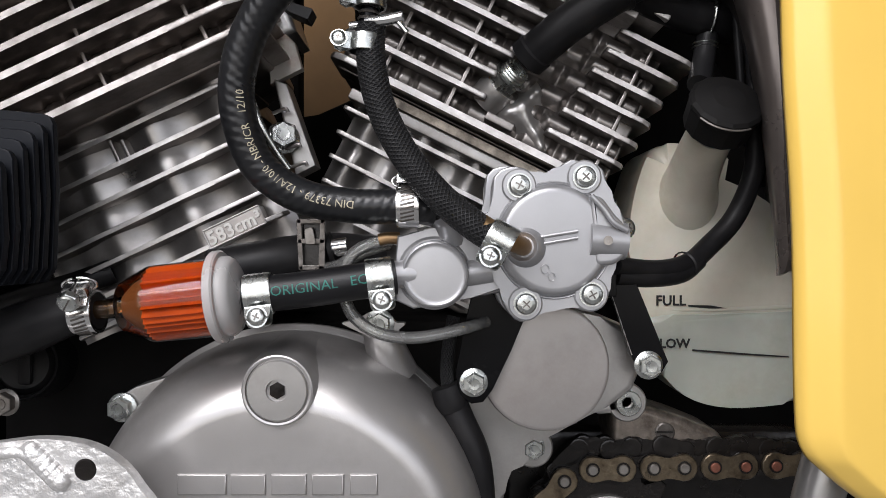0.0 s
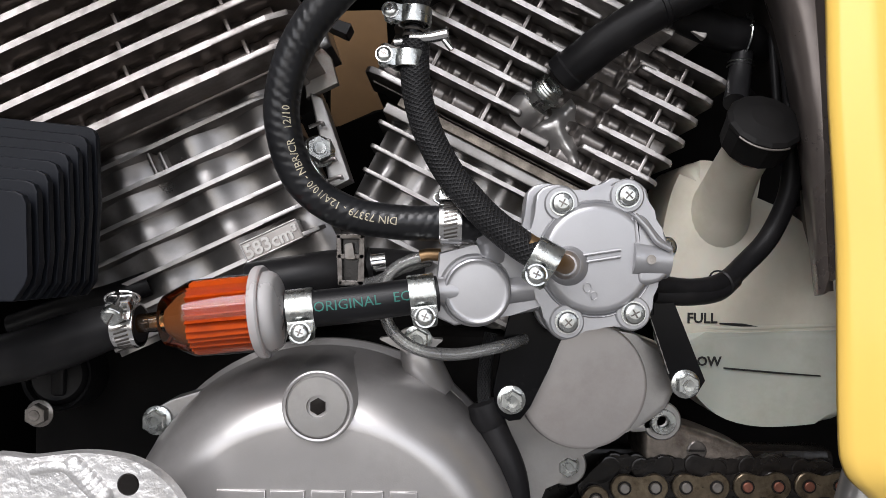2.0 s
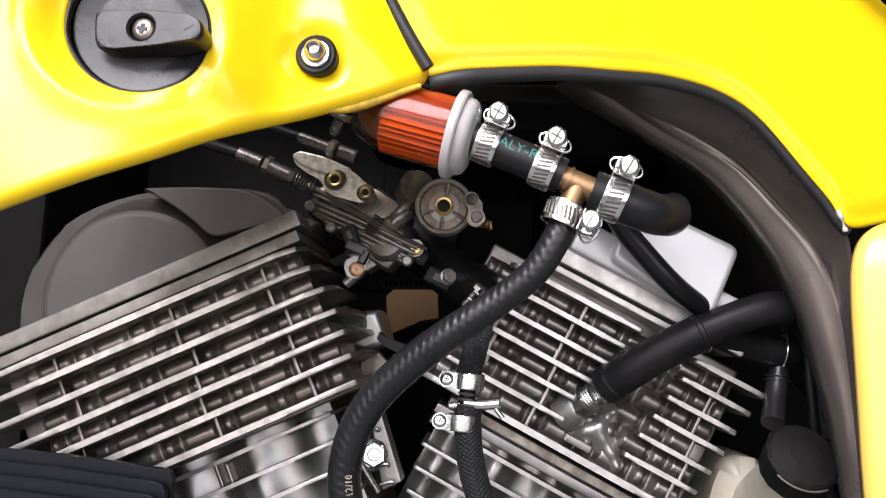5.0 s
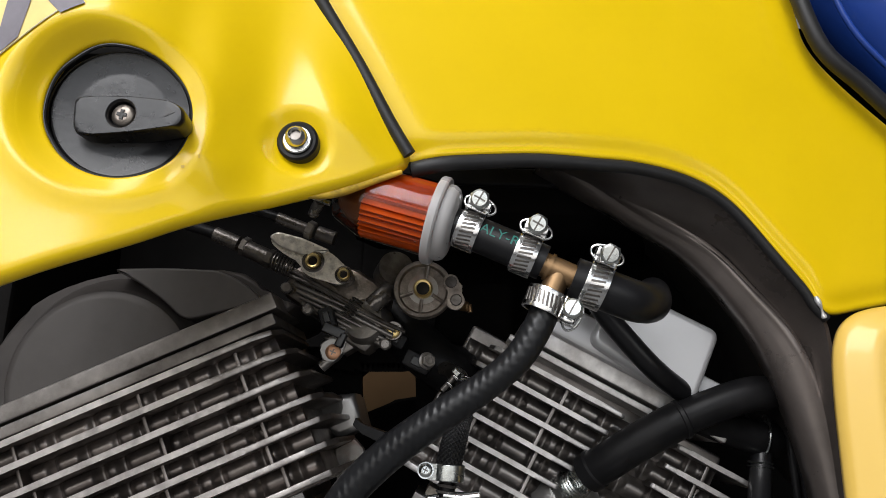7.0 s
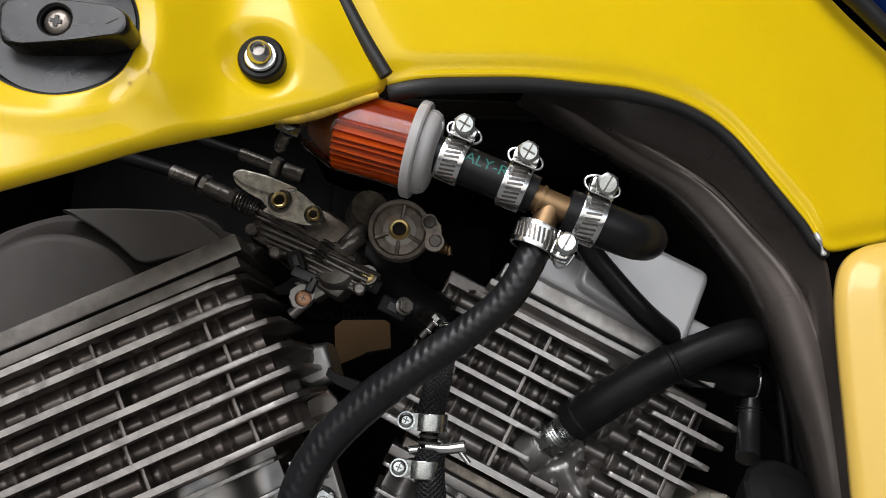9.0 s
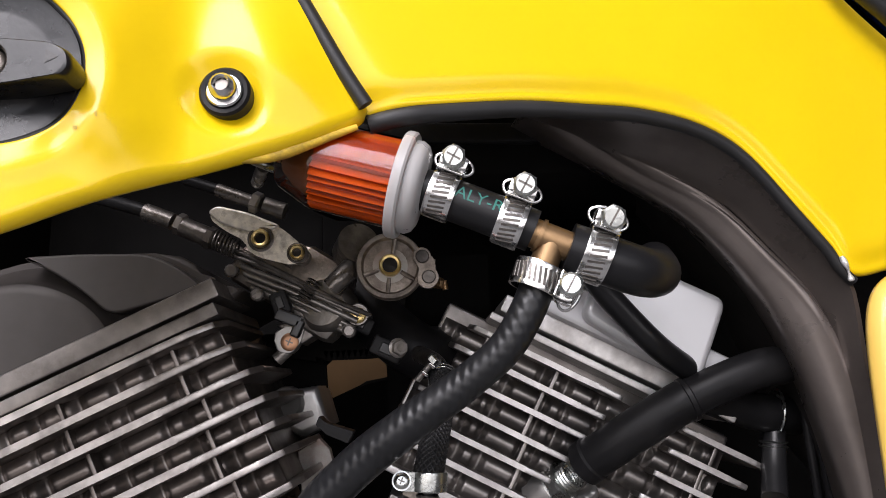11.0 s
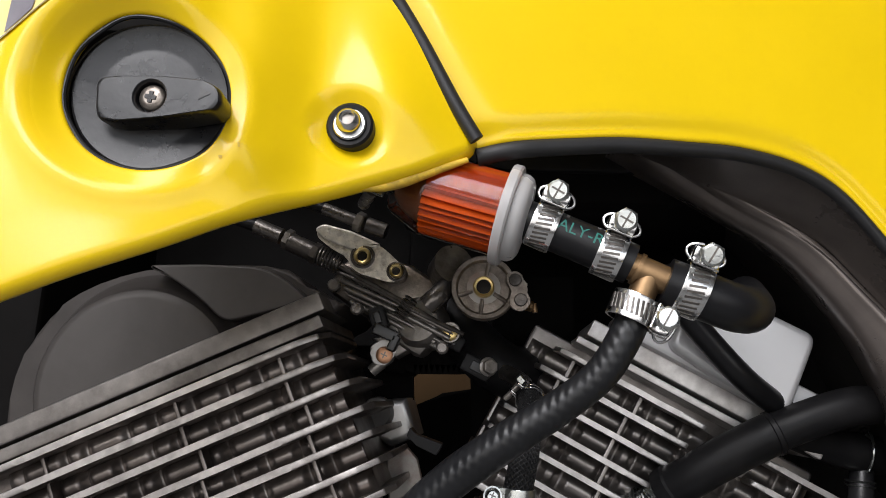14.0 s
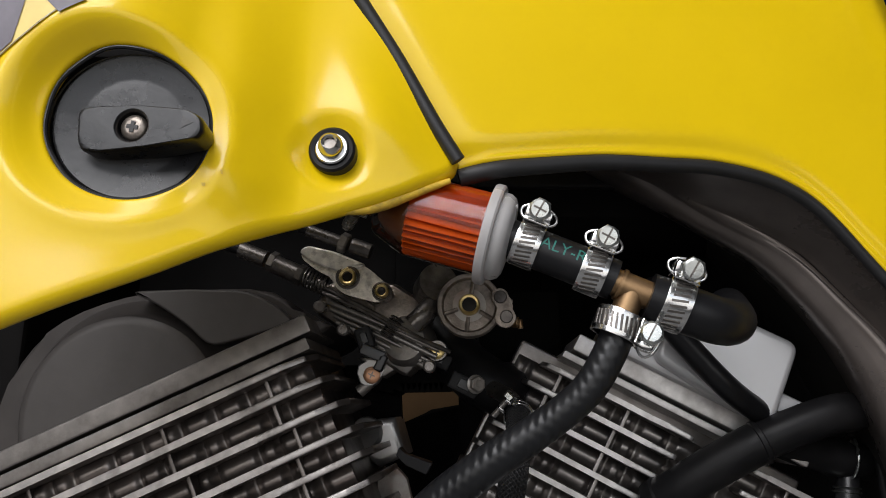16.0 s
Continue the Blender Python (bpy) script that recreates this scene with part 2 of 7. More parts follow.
LIGHTDECAL = material("pale_cream_vinyl_decal", (0.82, 0.64, 0.22), 0.4, 0, 0.06, 100)
RUST = material("scorched_gasket", (0.42, 0.37, 0.31), 0.6, 0.4, 0.4, 150, 0.6, 300, stain=(0.03, 0.025, 0.02), stain_scale=60, stain_amount=0.9)


def clear_plastic(name, color, rough=0.08, ior=1.5, milky=0.0):
    """See-through plastic: a tinted sheet with a glossy skin and a little milkiness."""
    m = bpy.data.materials.new(name)
    m.use_nodes = True
    n, l = m.node_tree.nodes, m.node_tree.links
    g = n.new("ShaderNodeBsdfGlossy")
    g.inputs["Roughness"].default_value = rough
    t = n.new("ShaderNodeBsdfTransparent")
    t.inputs[0].default_value = (*color, 1)
    d = n.new("ShaderNodeBsdfDiffuse")
    d.inputs[0].default_value = (0.8, 0.8, 0.78, 1)
    body = n.new("ShaderNodeMixShader")
    body.inputs[0].default_value = milky
    l.new(t.outputs[0], body.inputs[1])
    l.new(d.outputs[0], body.inputs[2])
    fr = n.new("ShaderNodeFresnel")
    fr.inputs[0].default_value = ior
    mx = n.new("ShaderNodeMixShader")
    l.new(fr.outputs[0], mx.inputs[0])
    l.new(body.outputs[0], mx.inputs[1])
    l.new(g.outputs[0], mx.inputs[2])
    l.new(mx.outputs[0], n["Material Output"].inputs[0])
    return m


CLEAR = clear_plastic("clear_filter_plastic", (0.98, 0.80, 0.60), 0.05, 1.5, 0.0)
CLEARTUBE = clear_plastic("clear_vinyl_tube", (0.88, 0.88, 0.86), 0.12, 1.7, 0.13)

# ---- mesh helpers ----
WHERE = {}


def thing(name, label, category, at, group="", kind=""):
    ob = new(name)
    ob.empty_display_size = 0.02
    ob.location = at
    WHERE[ob] = Matrix.Translation(at)
    return tagged(ob, label, category, group, kind)


def finish(bm, angle=38):
    bmesh.ops.recalc_face_normals(bm, faces=bm.faces)
    limit = radians(angle)
    for e in bm.edges:
        e.smooth = len(e.link_faces) == 2 and e.calc_face_angle(0) < limit
    for f in bm.faces:
        f.smooth = True


def part(name, bm, mat, parent=None, label="", angle=38, keep=False):
    """Links bm, drawn in world metres, as one mesh object under a thing or a part."""
    if not keep:
        finish(bm, angle)
    base = WHERE[parent] if parent else Matrix()
    bm.transform(base.inverted())
    me = bpy.data.meshes.new(name)
    bm.to_mesh(me)
    bm.free()
    me.materials.append(mat)
    ob = new(name, me)
    ob.parent = parent
    WHERE[ob] = base
    if label:
        ob["label"] = label
    if not keep:
        md = ob.modifiers.new("flat_faces", "WEIGHTED_NORMAL")
        md.keep_sharp = True
    return ob


def join(*bms):
    out = bmesh.new()
    for b in bms:
        me = bpy.data.meshes.new("joined")
        b.to_mesh(me)
        out.from_mesh(me)
        b.free()
        bpy.data.meshes.remove(me)
    return out


def smooth_loop(pts, n=4, closed=True):
    """Catmull-Rom through the points, n steps a span."""
    out, k = [], len(pts)
    V = [Vector(p) for p in pts]
    spans = k if closed else k - 1
    for i in range(spans):
        p1, p2 = V[i], V[(i + 1) % k]
        p0 = V[i - 1] if closed or i else p1 * 2 - p2
        p3 = V[(i + 2) % k] if closed or i + 2 < k else p2 * 2 - p1
        for j in range(n):
            s = j / n
            out.append(0.5 * (2 * p1 + (p2 - p0) * s + (2 * p0 - 5 * p1 + 4 * p2 - p3) * s * s + (3 * p1 - p0 - 3 * p2 + p3) * s ** 3))
    if not closed:
        out.append(V[-1])
    return out


def prism(pts, a, b, bev=0.0, plane="xz", seg=2):
    """The outline pts, pushed from depth a (seen face, rounded by bev) to depth b."""
    bm = bmesh.new()
    put = (lambda p, d: (p[0], d, p[1])) if plane == "xz" else (lambda p, d: (p[0], p[1], d)) if plane == "xy" else (lambda p, d: (d, p[0], p[1]))
    top = [bm.verts.new(put(p, a)) for p in pts]
    low = [bm.verts.new(put(p, b)) for p in pts]
    face = bm.faces.new(top)
    bm.faces.new(low[::-1])
    for i in range(len(pts)):
        bm.faces.new((top[i], low[i], low[i - 1], top[i - 1]))
    if bev:
        bmesh.ops.bevel(bm, geom=list(face.edges), offset=bev, segments=seg, profile=0.5, affect="EDGES", clamp_overlap=True)
    return bm


def rounded(pts, r, n=4):
    """The outline with its corners rounded by r."""
    out, V = [], [Vector(p) for p in pts]
    for i, p in enumerate(V):
        a, b = V[i - 1] - p, V[(i + 1) % len(V)] - p
        s = min(r, a.length * 0.45, b.length * 0.45)
        a, b = p + a.normalized() * s, p + b.normalized() * s
        out += [a.lerp(p, f).lerp(p.lerp(b, f), f) for f in [k / n for k in range(n + 1)]]
    return out


def pillow(pts, a, b, bev, n=4):
    """The outline pts (anticlockwise or not) pushed from depth a to b, its seen rim rounded by bev."""
    V = [Vector(p) for p in pts]
    V = [p for i, p in enumerate(V) if (p - V[i - 1]).length > 1e-5]
    area = sum(p.x * q.y - q.x * p.y for p, q in zip(V, V[1:] + V[:1]))
    bm, rings = bmesh.new(), []
    inward = []
    for i, p in enumerate(V):
        d = (V[(i + 1) % len(V)] - V[i - 1]).normalized()
        inward.append(Vector((-d.y, d.x)) * (1 if area > 0 else -1))
    for k in range(n + 1):
        g = math.pi / 2 * k / n
        rings.append([bm.verts.new((p.x + w.x * bev * (1 - math.cos(g)), a + bev * (1 - math.sin(g)), p.y + w.y * bev * (1 - math.cos(g)))) for p, w in zip(V, inward)])
    rings.insert(0, [bm.verts.new((p.x, b, p.y)) for p in V])
    for p, q in zip(rings, rings[1:]):
        for i in range(len(V)):
            bm.faces.new((p[i - 1], p[i], q[i], q[i - 1]))
    bm.faces.new(rings[-1])
    return bm


def frame_of(axis, hint=(0, -1, 0)):
    """A turn whose z runs along axis and whose x points as near as can be to hint."""
    z = Vector(axis).normalized()
    x = Vector(hint) - z * Vector(hint).dot(z)
    if x.length < 1e-5:
        x = Vector((0, 0, 1)) - z * z.z
    x.normalize()
    return Matrix((x, z.cross(x), z)).transposed().to_4x4()


def lathe(profile, at, axis, segs=32, hint=(0, -1, 0), arc=None):
    """Turns the profile of (radius, height) about the axis through at."""
    bm = bmesh.new()
    m = Matrix.Translation(at) @ frame_of(axis, hint)
    rings = []
    profile = list(profile)
    if profile[-1][0] < 1e-6:
        (r0, h0), (r1, h1) = profile[-2:]
        profile.insert(-1, (r0 * 0.93, h0 + (h1 - h0) * 0.07))
    for r, h in profile:
        if r < 1e-6:
            rings.append([bm.verts.new(m @ Vector((0, 0, h)))])
        else:
            rings.append([bm.verts.new(m @ Vector((r * math.cos(2 * math.pi * i / segs), r * math.sin(2 * math.pi * i / segs), h))) for i in range(segs)])
    for p, q in zip(rings, rings[1:]):
        for i in range(segs):
            a, b = p[i % len(p)], p[(i + 1) % len(p)]
            c, d = q[(i + 1) % len(q)], q[i % len(q)]
            vs = list(dict.fromkeys((a, b, c, d)))
            if len(vs) > 2:
                bm.faces.new(vs)
    return bm


def rbox(at, size, bev=0.001, turn=None, seg=2):
    bm = bmesh.new()
    bmesh.ops.create_cube(bm, size=1)
    bmesh.ops.scale(bm, vec=size, verts=bm.verts)
    if bev:
        bmesh.ops.bevel(bm, geom=list(bm.edges), offset=min(bev, min(size) * 0.45), segments=seg, profile=0.5, affect="EDGES")
    bm.transform(Matrix.Translation(at) @ (turn or Matrix()))
    return bm


def tube(path, r, segs=18, steps=6, cap=True, closed=False):
    """A hose of radius r (a number, or a function of 0..1) along a smooth path, with its length and girth as a UV map."""
    pts = smooth_loop(path, steps, closed)
    bm = bmesh.new()
    uv = bm.loops.layers.uv.new("along")
    rings, run, runs = [], 0.0, []
    normal = None
    for i, p in enumerate(pts):
        a, b = pts[max(i - 1, 0)], pts[min(i + 1, len(pts) - 1)]
        d = (b - a).normalized()
        if normal is None:
            normal = frame_of(d).col[0].to_3d()
        normal = (normal - d * normal.dot(d)).normalized()
        side = d.cross(normal)
        if i:
            run += (p - pts[i - 1]).length
        runs.append(run)
        rr = r(i / (len(pts) - 1)) if callable(r) else r
        rings.append([bm.verts.new(p + (normal * math.cos(2 * math.pi * k / segs) + side * math.sin(2 * math.pi * k / segs)) * rr) for k in range(segs)])
    for i in range(len(rings) - 1):
        for k in range(segs):
            f = bm.faces.new((rings[i][k], rings[i][(k + 1) % segs], rings[i + 1][(k + 1) % segs], rings[i + 1][k]))
            for lp, (x, y) in zip(f.loops, ((runs[i], k), (runs[i], k + 1), (runs[i + 1], k + 1), (runs[i + 1], k))):
                lp[uv].uv = (x, y / segs)
    if cap:
        bm.faces.new(rings[0][::-1])
        bm.faces.new(rings[-1])
    return bm


def hexagon(r):
    return [(r * math.cos(math.pi * i / 3), r * math.sin(math.pi * i / 3)) for i in range(6)]


def hex_prism(at, axis, r, h, hint=(0, 0, 1), chamfer=0.0008):
    bm = prism(hexagon(r), h, 0, chamfer, "xy", 1)
    bm.transform(Matrix.Translation(at) @ frame_of(axis, hint))
    return bm


def lettering(text, size, depth, at, turn, mat, parent, name="lettering", label="", bend=None, bold=0.0):
    """Raised or printed writing in the built-in font, as a mesh; bend maps flat (x, y, z) to world."""
    cu = bpy.data.curves.new(name, "FONT")
    cu.body, cu.size, cu.extrude, cu.align_x, cu.align_y = text, size, depth, "CENTER", "CENTER"
    cu.resolution_u, cu.offset = 2, bold
    ob = bpy.data.objects.new(name, cu)
    me = bpy.data.meshes.new_from_object(ob)
    bm = bmesh.new()
    bm.from_mesh(me)
    bpy.data.objects.remove(ob)
    bpy.data.meshes.remove(me)
    bpy.data.curves.remove(cu)
    if bend:
        bmesh.ops.subdivide_edges(bm, edges=[e for e in bm.edges if e.calc_length() > size * 0.25], cuts=2)
        for v in bm.verts:
            v.co = bend(v.co)
    else:
        bm.transform(Matrix.Translation(at) @ turn)
    return part(name, bm, mat, parent, label)


def along_path(path, steps, offset_dir, r, start, scale=1.0, flip=False):
    """Maps flat writing onto a hose: x runs along it from start metres, y round it, away from offset_dir."""
    pts = smooth_loop(path, steps, False)
    runs = [0.0]
    for a, b in zip(pts, pts[1:]):
        runs.append(runs[-1] + (b - a).length)

    def bend(co):
        s = min(max(start + (-co.x if flip else co.x), 0), runs[-1] - 1e-5)
        i = max(k for k in range(len(runs) - 1) if runs[k] <= s)
        f = (s - runs[i]) / (runs[i + 1] - runs[i])
        p = pts[i].lerp(pts[i + 1], f)
        d = (pts[i + 1] - pts[i]).normalized()
        o = Vector(offset_dir)
        o = (o - d * o.dot(d)).normalized()
        w = d.cross(o)
        ang = (co.y if flip else -co.y) / r
        return p + (o * math.cos(ang) + w * math.sin(ang)) * (r + 0.00008 + max(co.z, 0))
    return bend


# ---- fixings ----
def flange_bolt(at, axis=(0, -1, 0), r=0.006, label="zinc-plated hexagon flange bolt screwed into the engine", group="engine bolts", turn=(0, 0, 1), mat=None, parent=None):
    mat = mat or BRIGHT
    t = parent or thing("hex_bolt", label, "bolt", at, group)
    a = Vector(axis).normalized()
    part("washer", lathe([(0, 0), (r * 1.45, 0), (r * 1.45, r * 0.16), (r * 1.15, r * 0.3), (0, r * 0.3)], at, axis, 24), mat, t)
    part("hex_head", join(hex_prism(Vector(at) + a * r * 0.25, axis, r * 1.18, r * 1.0, turn, r * 0.10),
                          lathe([(0, 0), (r * 0.62, 0), (r * 0.55, r * 0.1), (0, r * 0.06)], Vector(at) + a * r * 1.22, axis, 20)), mat, t, angle=25)
    return t


def cross_screw(at, axis, r, parent, name="screw", mat=None, turn=(0.4, 0, 1), h=0.5, label="", recess=None, wide=0.16):
    """A pan-head screw with a recessed cross; part of its thing."""
    mat = mat or BRIGHT
    a = Vector(axis).normalized()
    m = Matrix.Translation(at) @ frame_of(axis, turn)
    head = lathe([(0, 0), (r, 0), (r, r * h * 0.5), (r * 0.85, r * h * 0.85), (r * 0.55, r * h), (0, r * h * 1.02)], at, axis, 24)
    s = part(name, head, mat, parent, label)
    cross = join(rbox((0, 0, r * h), (r * 0.86, r * wide, r * 0.12), 0), rbox((0, 0, r * h), (r * wide, r * 0.86, r * 0.13), 0))
    cross.transform(m)
    cross.transform(Matrix.Translation(a * r * 0.03))
    part("recess", cross, recess or DARKMETAL, s)
    return s


def worm_clamp(at, axis, r, screw_dir, width=0.009, head="slot", label="bright steel worm-drive hose clamp round a black hose", lean=0.0):
    """A banded hose clamp with its slots, worm housing and screw."""
    t = thing("hose_clamp", label, "hose clamp", at, "worm-drive hose clamps")
    A, m = Vector(axis).normalized(), Matrix.Translation(at) @ frame_of(axis, screw_dir)
    w = width / 2
    part("band", lathe([(r, -w), (r + 0.0009, -w), (r + 0.0011, -w * 0.8), (r + 0.0011, w * 0.8), (r + 0.0009, w), (r, w), (r, -w)], at, axis, 40, screw_dir), CHROME, t)
    for i in range(11):
        for sgn in (1, -1):
            b = rbox((r + 0.0011, 0, 0), (0.0004, 0.0008, width * 0.62), 0)
            b.transform(m @ Matrix.Rotation(radians(34 + i * 11.5) * sgn, 4, "Z") @ Matrix.Rotation(radians(14), 4, "X"))
            part("punched_slot", b, DARKMETAL, t)
    part("end_tab", join(*[(lambda b: (b.transform(m @ Matrix.Rotation(radians(g), 4, "Z")), b)[1])(rbox((r + 0.0022, 0, 0), (0.0008, 0.006, width), 0.0003)) for g in (24, -22)]), CHROME, t)
    hs = rbox((r + 0.0038, 0, 0), (0.0052, 0.0085, width * 1.12), 0.0016)
    hs.transform(m)
    part("worm_housing", hs, CHROME, t)
    rim = tube([m @ Vector((r + 0.004 + 0.0035 * math.cos(q), -0.002, width * 0.75 * math.sin(q))) for q in [radians(k * 30) for k in range(12)]], 0.0005, 8, 2, False, True)
    part("housing_lip", rim, CHROME, t)
    side = -1 if (m.to_3x3() @ Vector((0, -1, 0))).y < 0 else 1
    sc = Vector((r + 0.0044, side * 0.0075, 0))
    sax = (m.to_3x3() @ Vector((math.sin(lean), side * math.cos(lean), 0))).normalized()
    sp = m @ sc
    part("worm", lathe([(0, 0), (0.0022, 0), (0.0022, 0.012), (0, 0.012)], sp - sax * 0.011, sax, 14), CHROME, t)
    scr = part("screw_head", join(hex_prism(sp, sax, 0.0042, 0.0032, (0, 0, 1), 0.0006), lathe([(0, 0), (0.0037, 0), (0.0037, 0.0004), (0.003, 0.0009), (0, 0.001)], sp + sax * 0.0031, sax, 20)), BRIGHT, t, angle=25)
    mm = Matrix.Translation(sp + sax * 0.0041) @ frame_of(sax, (0.5, 0, 0.9))
    cuts = [rbox((0, 0, 0), (0.0060, 0.0006, 0.0005), 0)] + ([rbox((0, 0, 0), (0.0006, 0.0048, 0.0005), 0)] if head == "cross" else [])
    cut = join(*cuts)
    cut.transform(mm)
    part("slot", cut, DARKMETAL, scr)
    return t


def wire_clamp(at, axis, r, label="small double-wire hose clamp with a bright hexagon screw"):
    """Two wire loops round a hose, drawn together by a screw through two little blocks."""
    t = thing("wire_hose_clamp", label, "hose clamp", at)
    m = Matrix.Translation(at) @ frame_of(axis, (-0.55, -0.8, 0.2))
    for w in (-0.0019, 0.0019):
        loop = tube([m @ Vector(((r + 0.0006) * math.cos(q), (r + 0.0006) * math.sin(q), w)) for q in [radians(25 + k * 31) for k in range(11)]], 0.0006, 8, 3)
        part("wire_loop", loop, CHROME, t)
    for y in (-0.0024, 0.0024):
        b = rbox((r + 0.0022, y, 0), (0.0036, 0.0016, 0.0058), 0.0006)
        b.transform(m)
        part("block", b, CHROME, t)
    sax = (m.to_3x3() @ Vector((0, 1, 0))).normalized()
    if sax.z < 0:
        sax = -sax
    c = m @ Vector((r + 0.0026, 0, 0))
    part("screw_shank", tube([c - sax * 0.0075, c + sax * 0.005], 0.0014, 12, 3), OLDMETAL, t)
    part("screw_head", hex_prism(c + sax * 0.0034, sax, 0.0033, 0.0028, (0, 0, 1), 0.0005), BRIGHT, t, angle=25)
    return t


def ear_clamp(at, axis, r, ear_dir, width=0.0105, screw_axis=(0, -1, 0.15), k=0.88, label="plain zinc fuel-hose clip with a cross-head screw"):
    """A smooth band with two ears pulled together by a small screw."""
    t = thing("hose_clip", label, "hose clip", at, "screwed fuel-hose clips")
    m = Matrix.Translation(at) @ frame_of(axis, ear_dir)
    w = width / 2
    part("band", lathe([(r, -w), (r + 0.0007, -w), (r + 0.0009, -w * 0.85), (r + 0.0009, w * 0.85), (r + 0.0007, w), (r, w), (r, -w)], at, axis, 40, ear_dir), BRIGHT, t)
    for s in (1, -1):
        e = prism(rounded([(r - 0.001, -w), (r + 0.0080 * k, -w * 0.9), (r + 0.0080 * k, w * 0.9), (r - 0.001, w)], 0.0028 * k, 4), s * 0.0022 - 0.00045, s * 0.0022 + 0.00045, 0)
        e.transform(m)
        part("ear", e, BRIGHT, t)
    c = m @ Vector((r + 0.0042, 0, 0))
    a = Vector(screw_axis).normalized()
    part("nut", hex_prism(c - a * 0.004, a, 0.0042 * k, 0.0028), BRIGHT, t)
    part("washer", lathe([(0, 0), (0.0047 * k, 0), (0.0047 * k, 0.0007), (0, 0.0007)], c + a * 0.0022, a, 22), BRIGHT, t)
    cross_screw(c + a * 0.0029, a, 0.0039 * k, t, h=0.5)
    return t

# ---- surroundings ----
def slab(name, at, size, mat, label, category):
    return tagged(part(name, rbox(at, size, 0), mat), label, category, kind="structure")


slab("floor", (0, 0.45, -0.05), (6.2, 3.2, 0.1), CONCRETE, "grey concrete workshop floor under the parked motorcycle", "floor")
# unseen walls and ceiling close the room; openings are placed for the two lamps
slab("wall_north", (0, 1.95, 1.35), (6.0, 0.1, 2.7), PLASTER, "plain plastered workshop wall behind the motorcycle", "wall")
slab("wall_south", (-2.20, -1.05, 1.35), (1.60, 0.1, 2.7), PLASTER, "plain plastered workshop wall beside the window openings", "wall")
slab("wall_south", (2.10, -1.05, 1.35), (1.80, 0.1, 2.7), PLASTER, "plain plastered workshop wall beside the window openings", "wall")
slab("wall_south", (-1.30, -1.05, 1.87), (0.20, 0.1, 1.66), PLASTER, "plain plastered pier beside the high window opening", "wall")
slab("wall_south", (0.65, -1.05, 1.87), (1.10, 0.1, 1.66), PLASTER, "plain plastered wall beside the high window opening", "wall")
slab("wall_south", (-0.55, -1.05, 2.60), (1.30, 0.1, 0.20), PLASTER, "plain plastered lintel over the high window opening", "wall")
slab("wall_south", (-0.55, -1.05, 1.07), (1.30, 0.1, 0.06), PLASTER, "plain plastered rail between the high window and the added low opening", "wall")
slab("wall_south", (-0.10, -1.05, 0.145), (2.60, 0.1, 0.29), PLASTER, "plain plastered parapet wall under the added low opening", "wall")
slab("wall_east", (3.05, 0.45, 1.35), (0.1, 3.1, 2.7), PLASTER, "plain plastered workshop side wall", "wall")
slab("wall_west", (-3.05, 0.45, 1.35), (0.1, 3.1, 2.7), PLASTER, "plain plastered workshop side wall", "wall")
slab("ceiling", (0, 0.45, 2.75), (6.2, 3.2, 0.1), PLASTER, "plain workshop ceiling", "ceiling")
# panels added behind the engine so that its gaps read as deep shade
bay = thing("engine_bay", "near-black panels added for the shade behind the engine", "engine bay", (0, 0.52, 0.45), kind="structure")
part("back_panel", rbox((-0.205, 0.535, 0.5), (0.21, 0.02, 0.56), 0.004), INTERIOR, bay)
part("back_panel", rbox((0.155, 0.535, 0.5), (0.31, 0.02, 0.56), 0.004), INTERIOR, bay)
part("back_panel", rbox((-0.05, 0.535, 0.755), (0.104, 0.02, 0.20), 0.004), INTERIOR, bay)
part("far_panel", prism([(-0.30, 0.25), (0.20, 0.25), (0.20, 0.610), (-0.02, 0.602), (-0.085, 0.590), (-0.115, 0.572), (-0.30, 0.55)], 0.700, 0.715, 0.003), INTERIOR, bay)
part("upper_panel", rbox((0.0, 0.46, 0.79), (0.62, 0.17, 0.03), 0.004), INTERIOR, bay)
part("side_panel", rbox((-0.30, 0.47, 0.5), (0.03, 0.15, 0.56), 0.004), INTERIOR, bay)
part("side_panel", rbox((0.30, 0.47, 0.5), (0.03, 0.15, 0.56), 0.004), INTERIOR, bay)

# ---- engine cylinders ----
FRONT, REAR = pose(0, 0, 0, 0, -25.3, 0), pose(0, 0, 0, 0, 26.5, 0)


def fin(m, u0, u1, v, tip, root, th, parent, bow=0.0, mat=None, edge=None, r0=0.008, r1=0.014, name="fin"):
    """A cooling fin with rounded ends; its milled rim is brighter than its sooty sides."""
    pts = [(u0, root), (u0, tip + r0), (u0 + r0 * 0.3, tip + r0 * 0.3), (u0 + r0, tip)]
    for k in range(1, 6):
        f = k / 6
        pts.append((u0 + r0 + (u1 - r1 - u0 - r0) * f, tip - bow * math.sin(math.pi * f)))
    pts += [(u1 - r1, tip), (u1 - r1 * 0.3, tip + r1 * 0.3), (u1, tip + r1), (u1, root)]
    bm = prism(pts, v + th / 2, v - th / 2, 0, "xy")
    bmesh.ops.bevel(bm, geom=list(bm.edges), offset=th * 0.22, segments=2, profile=0.5, affect="EDGES")
    for i, p in enumerate(bm.verts):
        p.co.z += 0.00025 * noise.noise(p.co * 90)
    finish(bm)
    for f in bm.faces:
        f.material_index = int(f.normal.y < -0.45)
    bm.transform(m)
    ob = part(name, bm, mat or FINNED, parent, keep=True)
    ob.data.materials.append(edge or MILLED)
    return ob


def ease(x):
    x = min(max(x, 0), 1)
    return x * x * (3 - 2 * x)


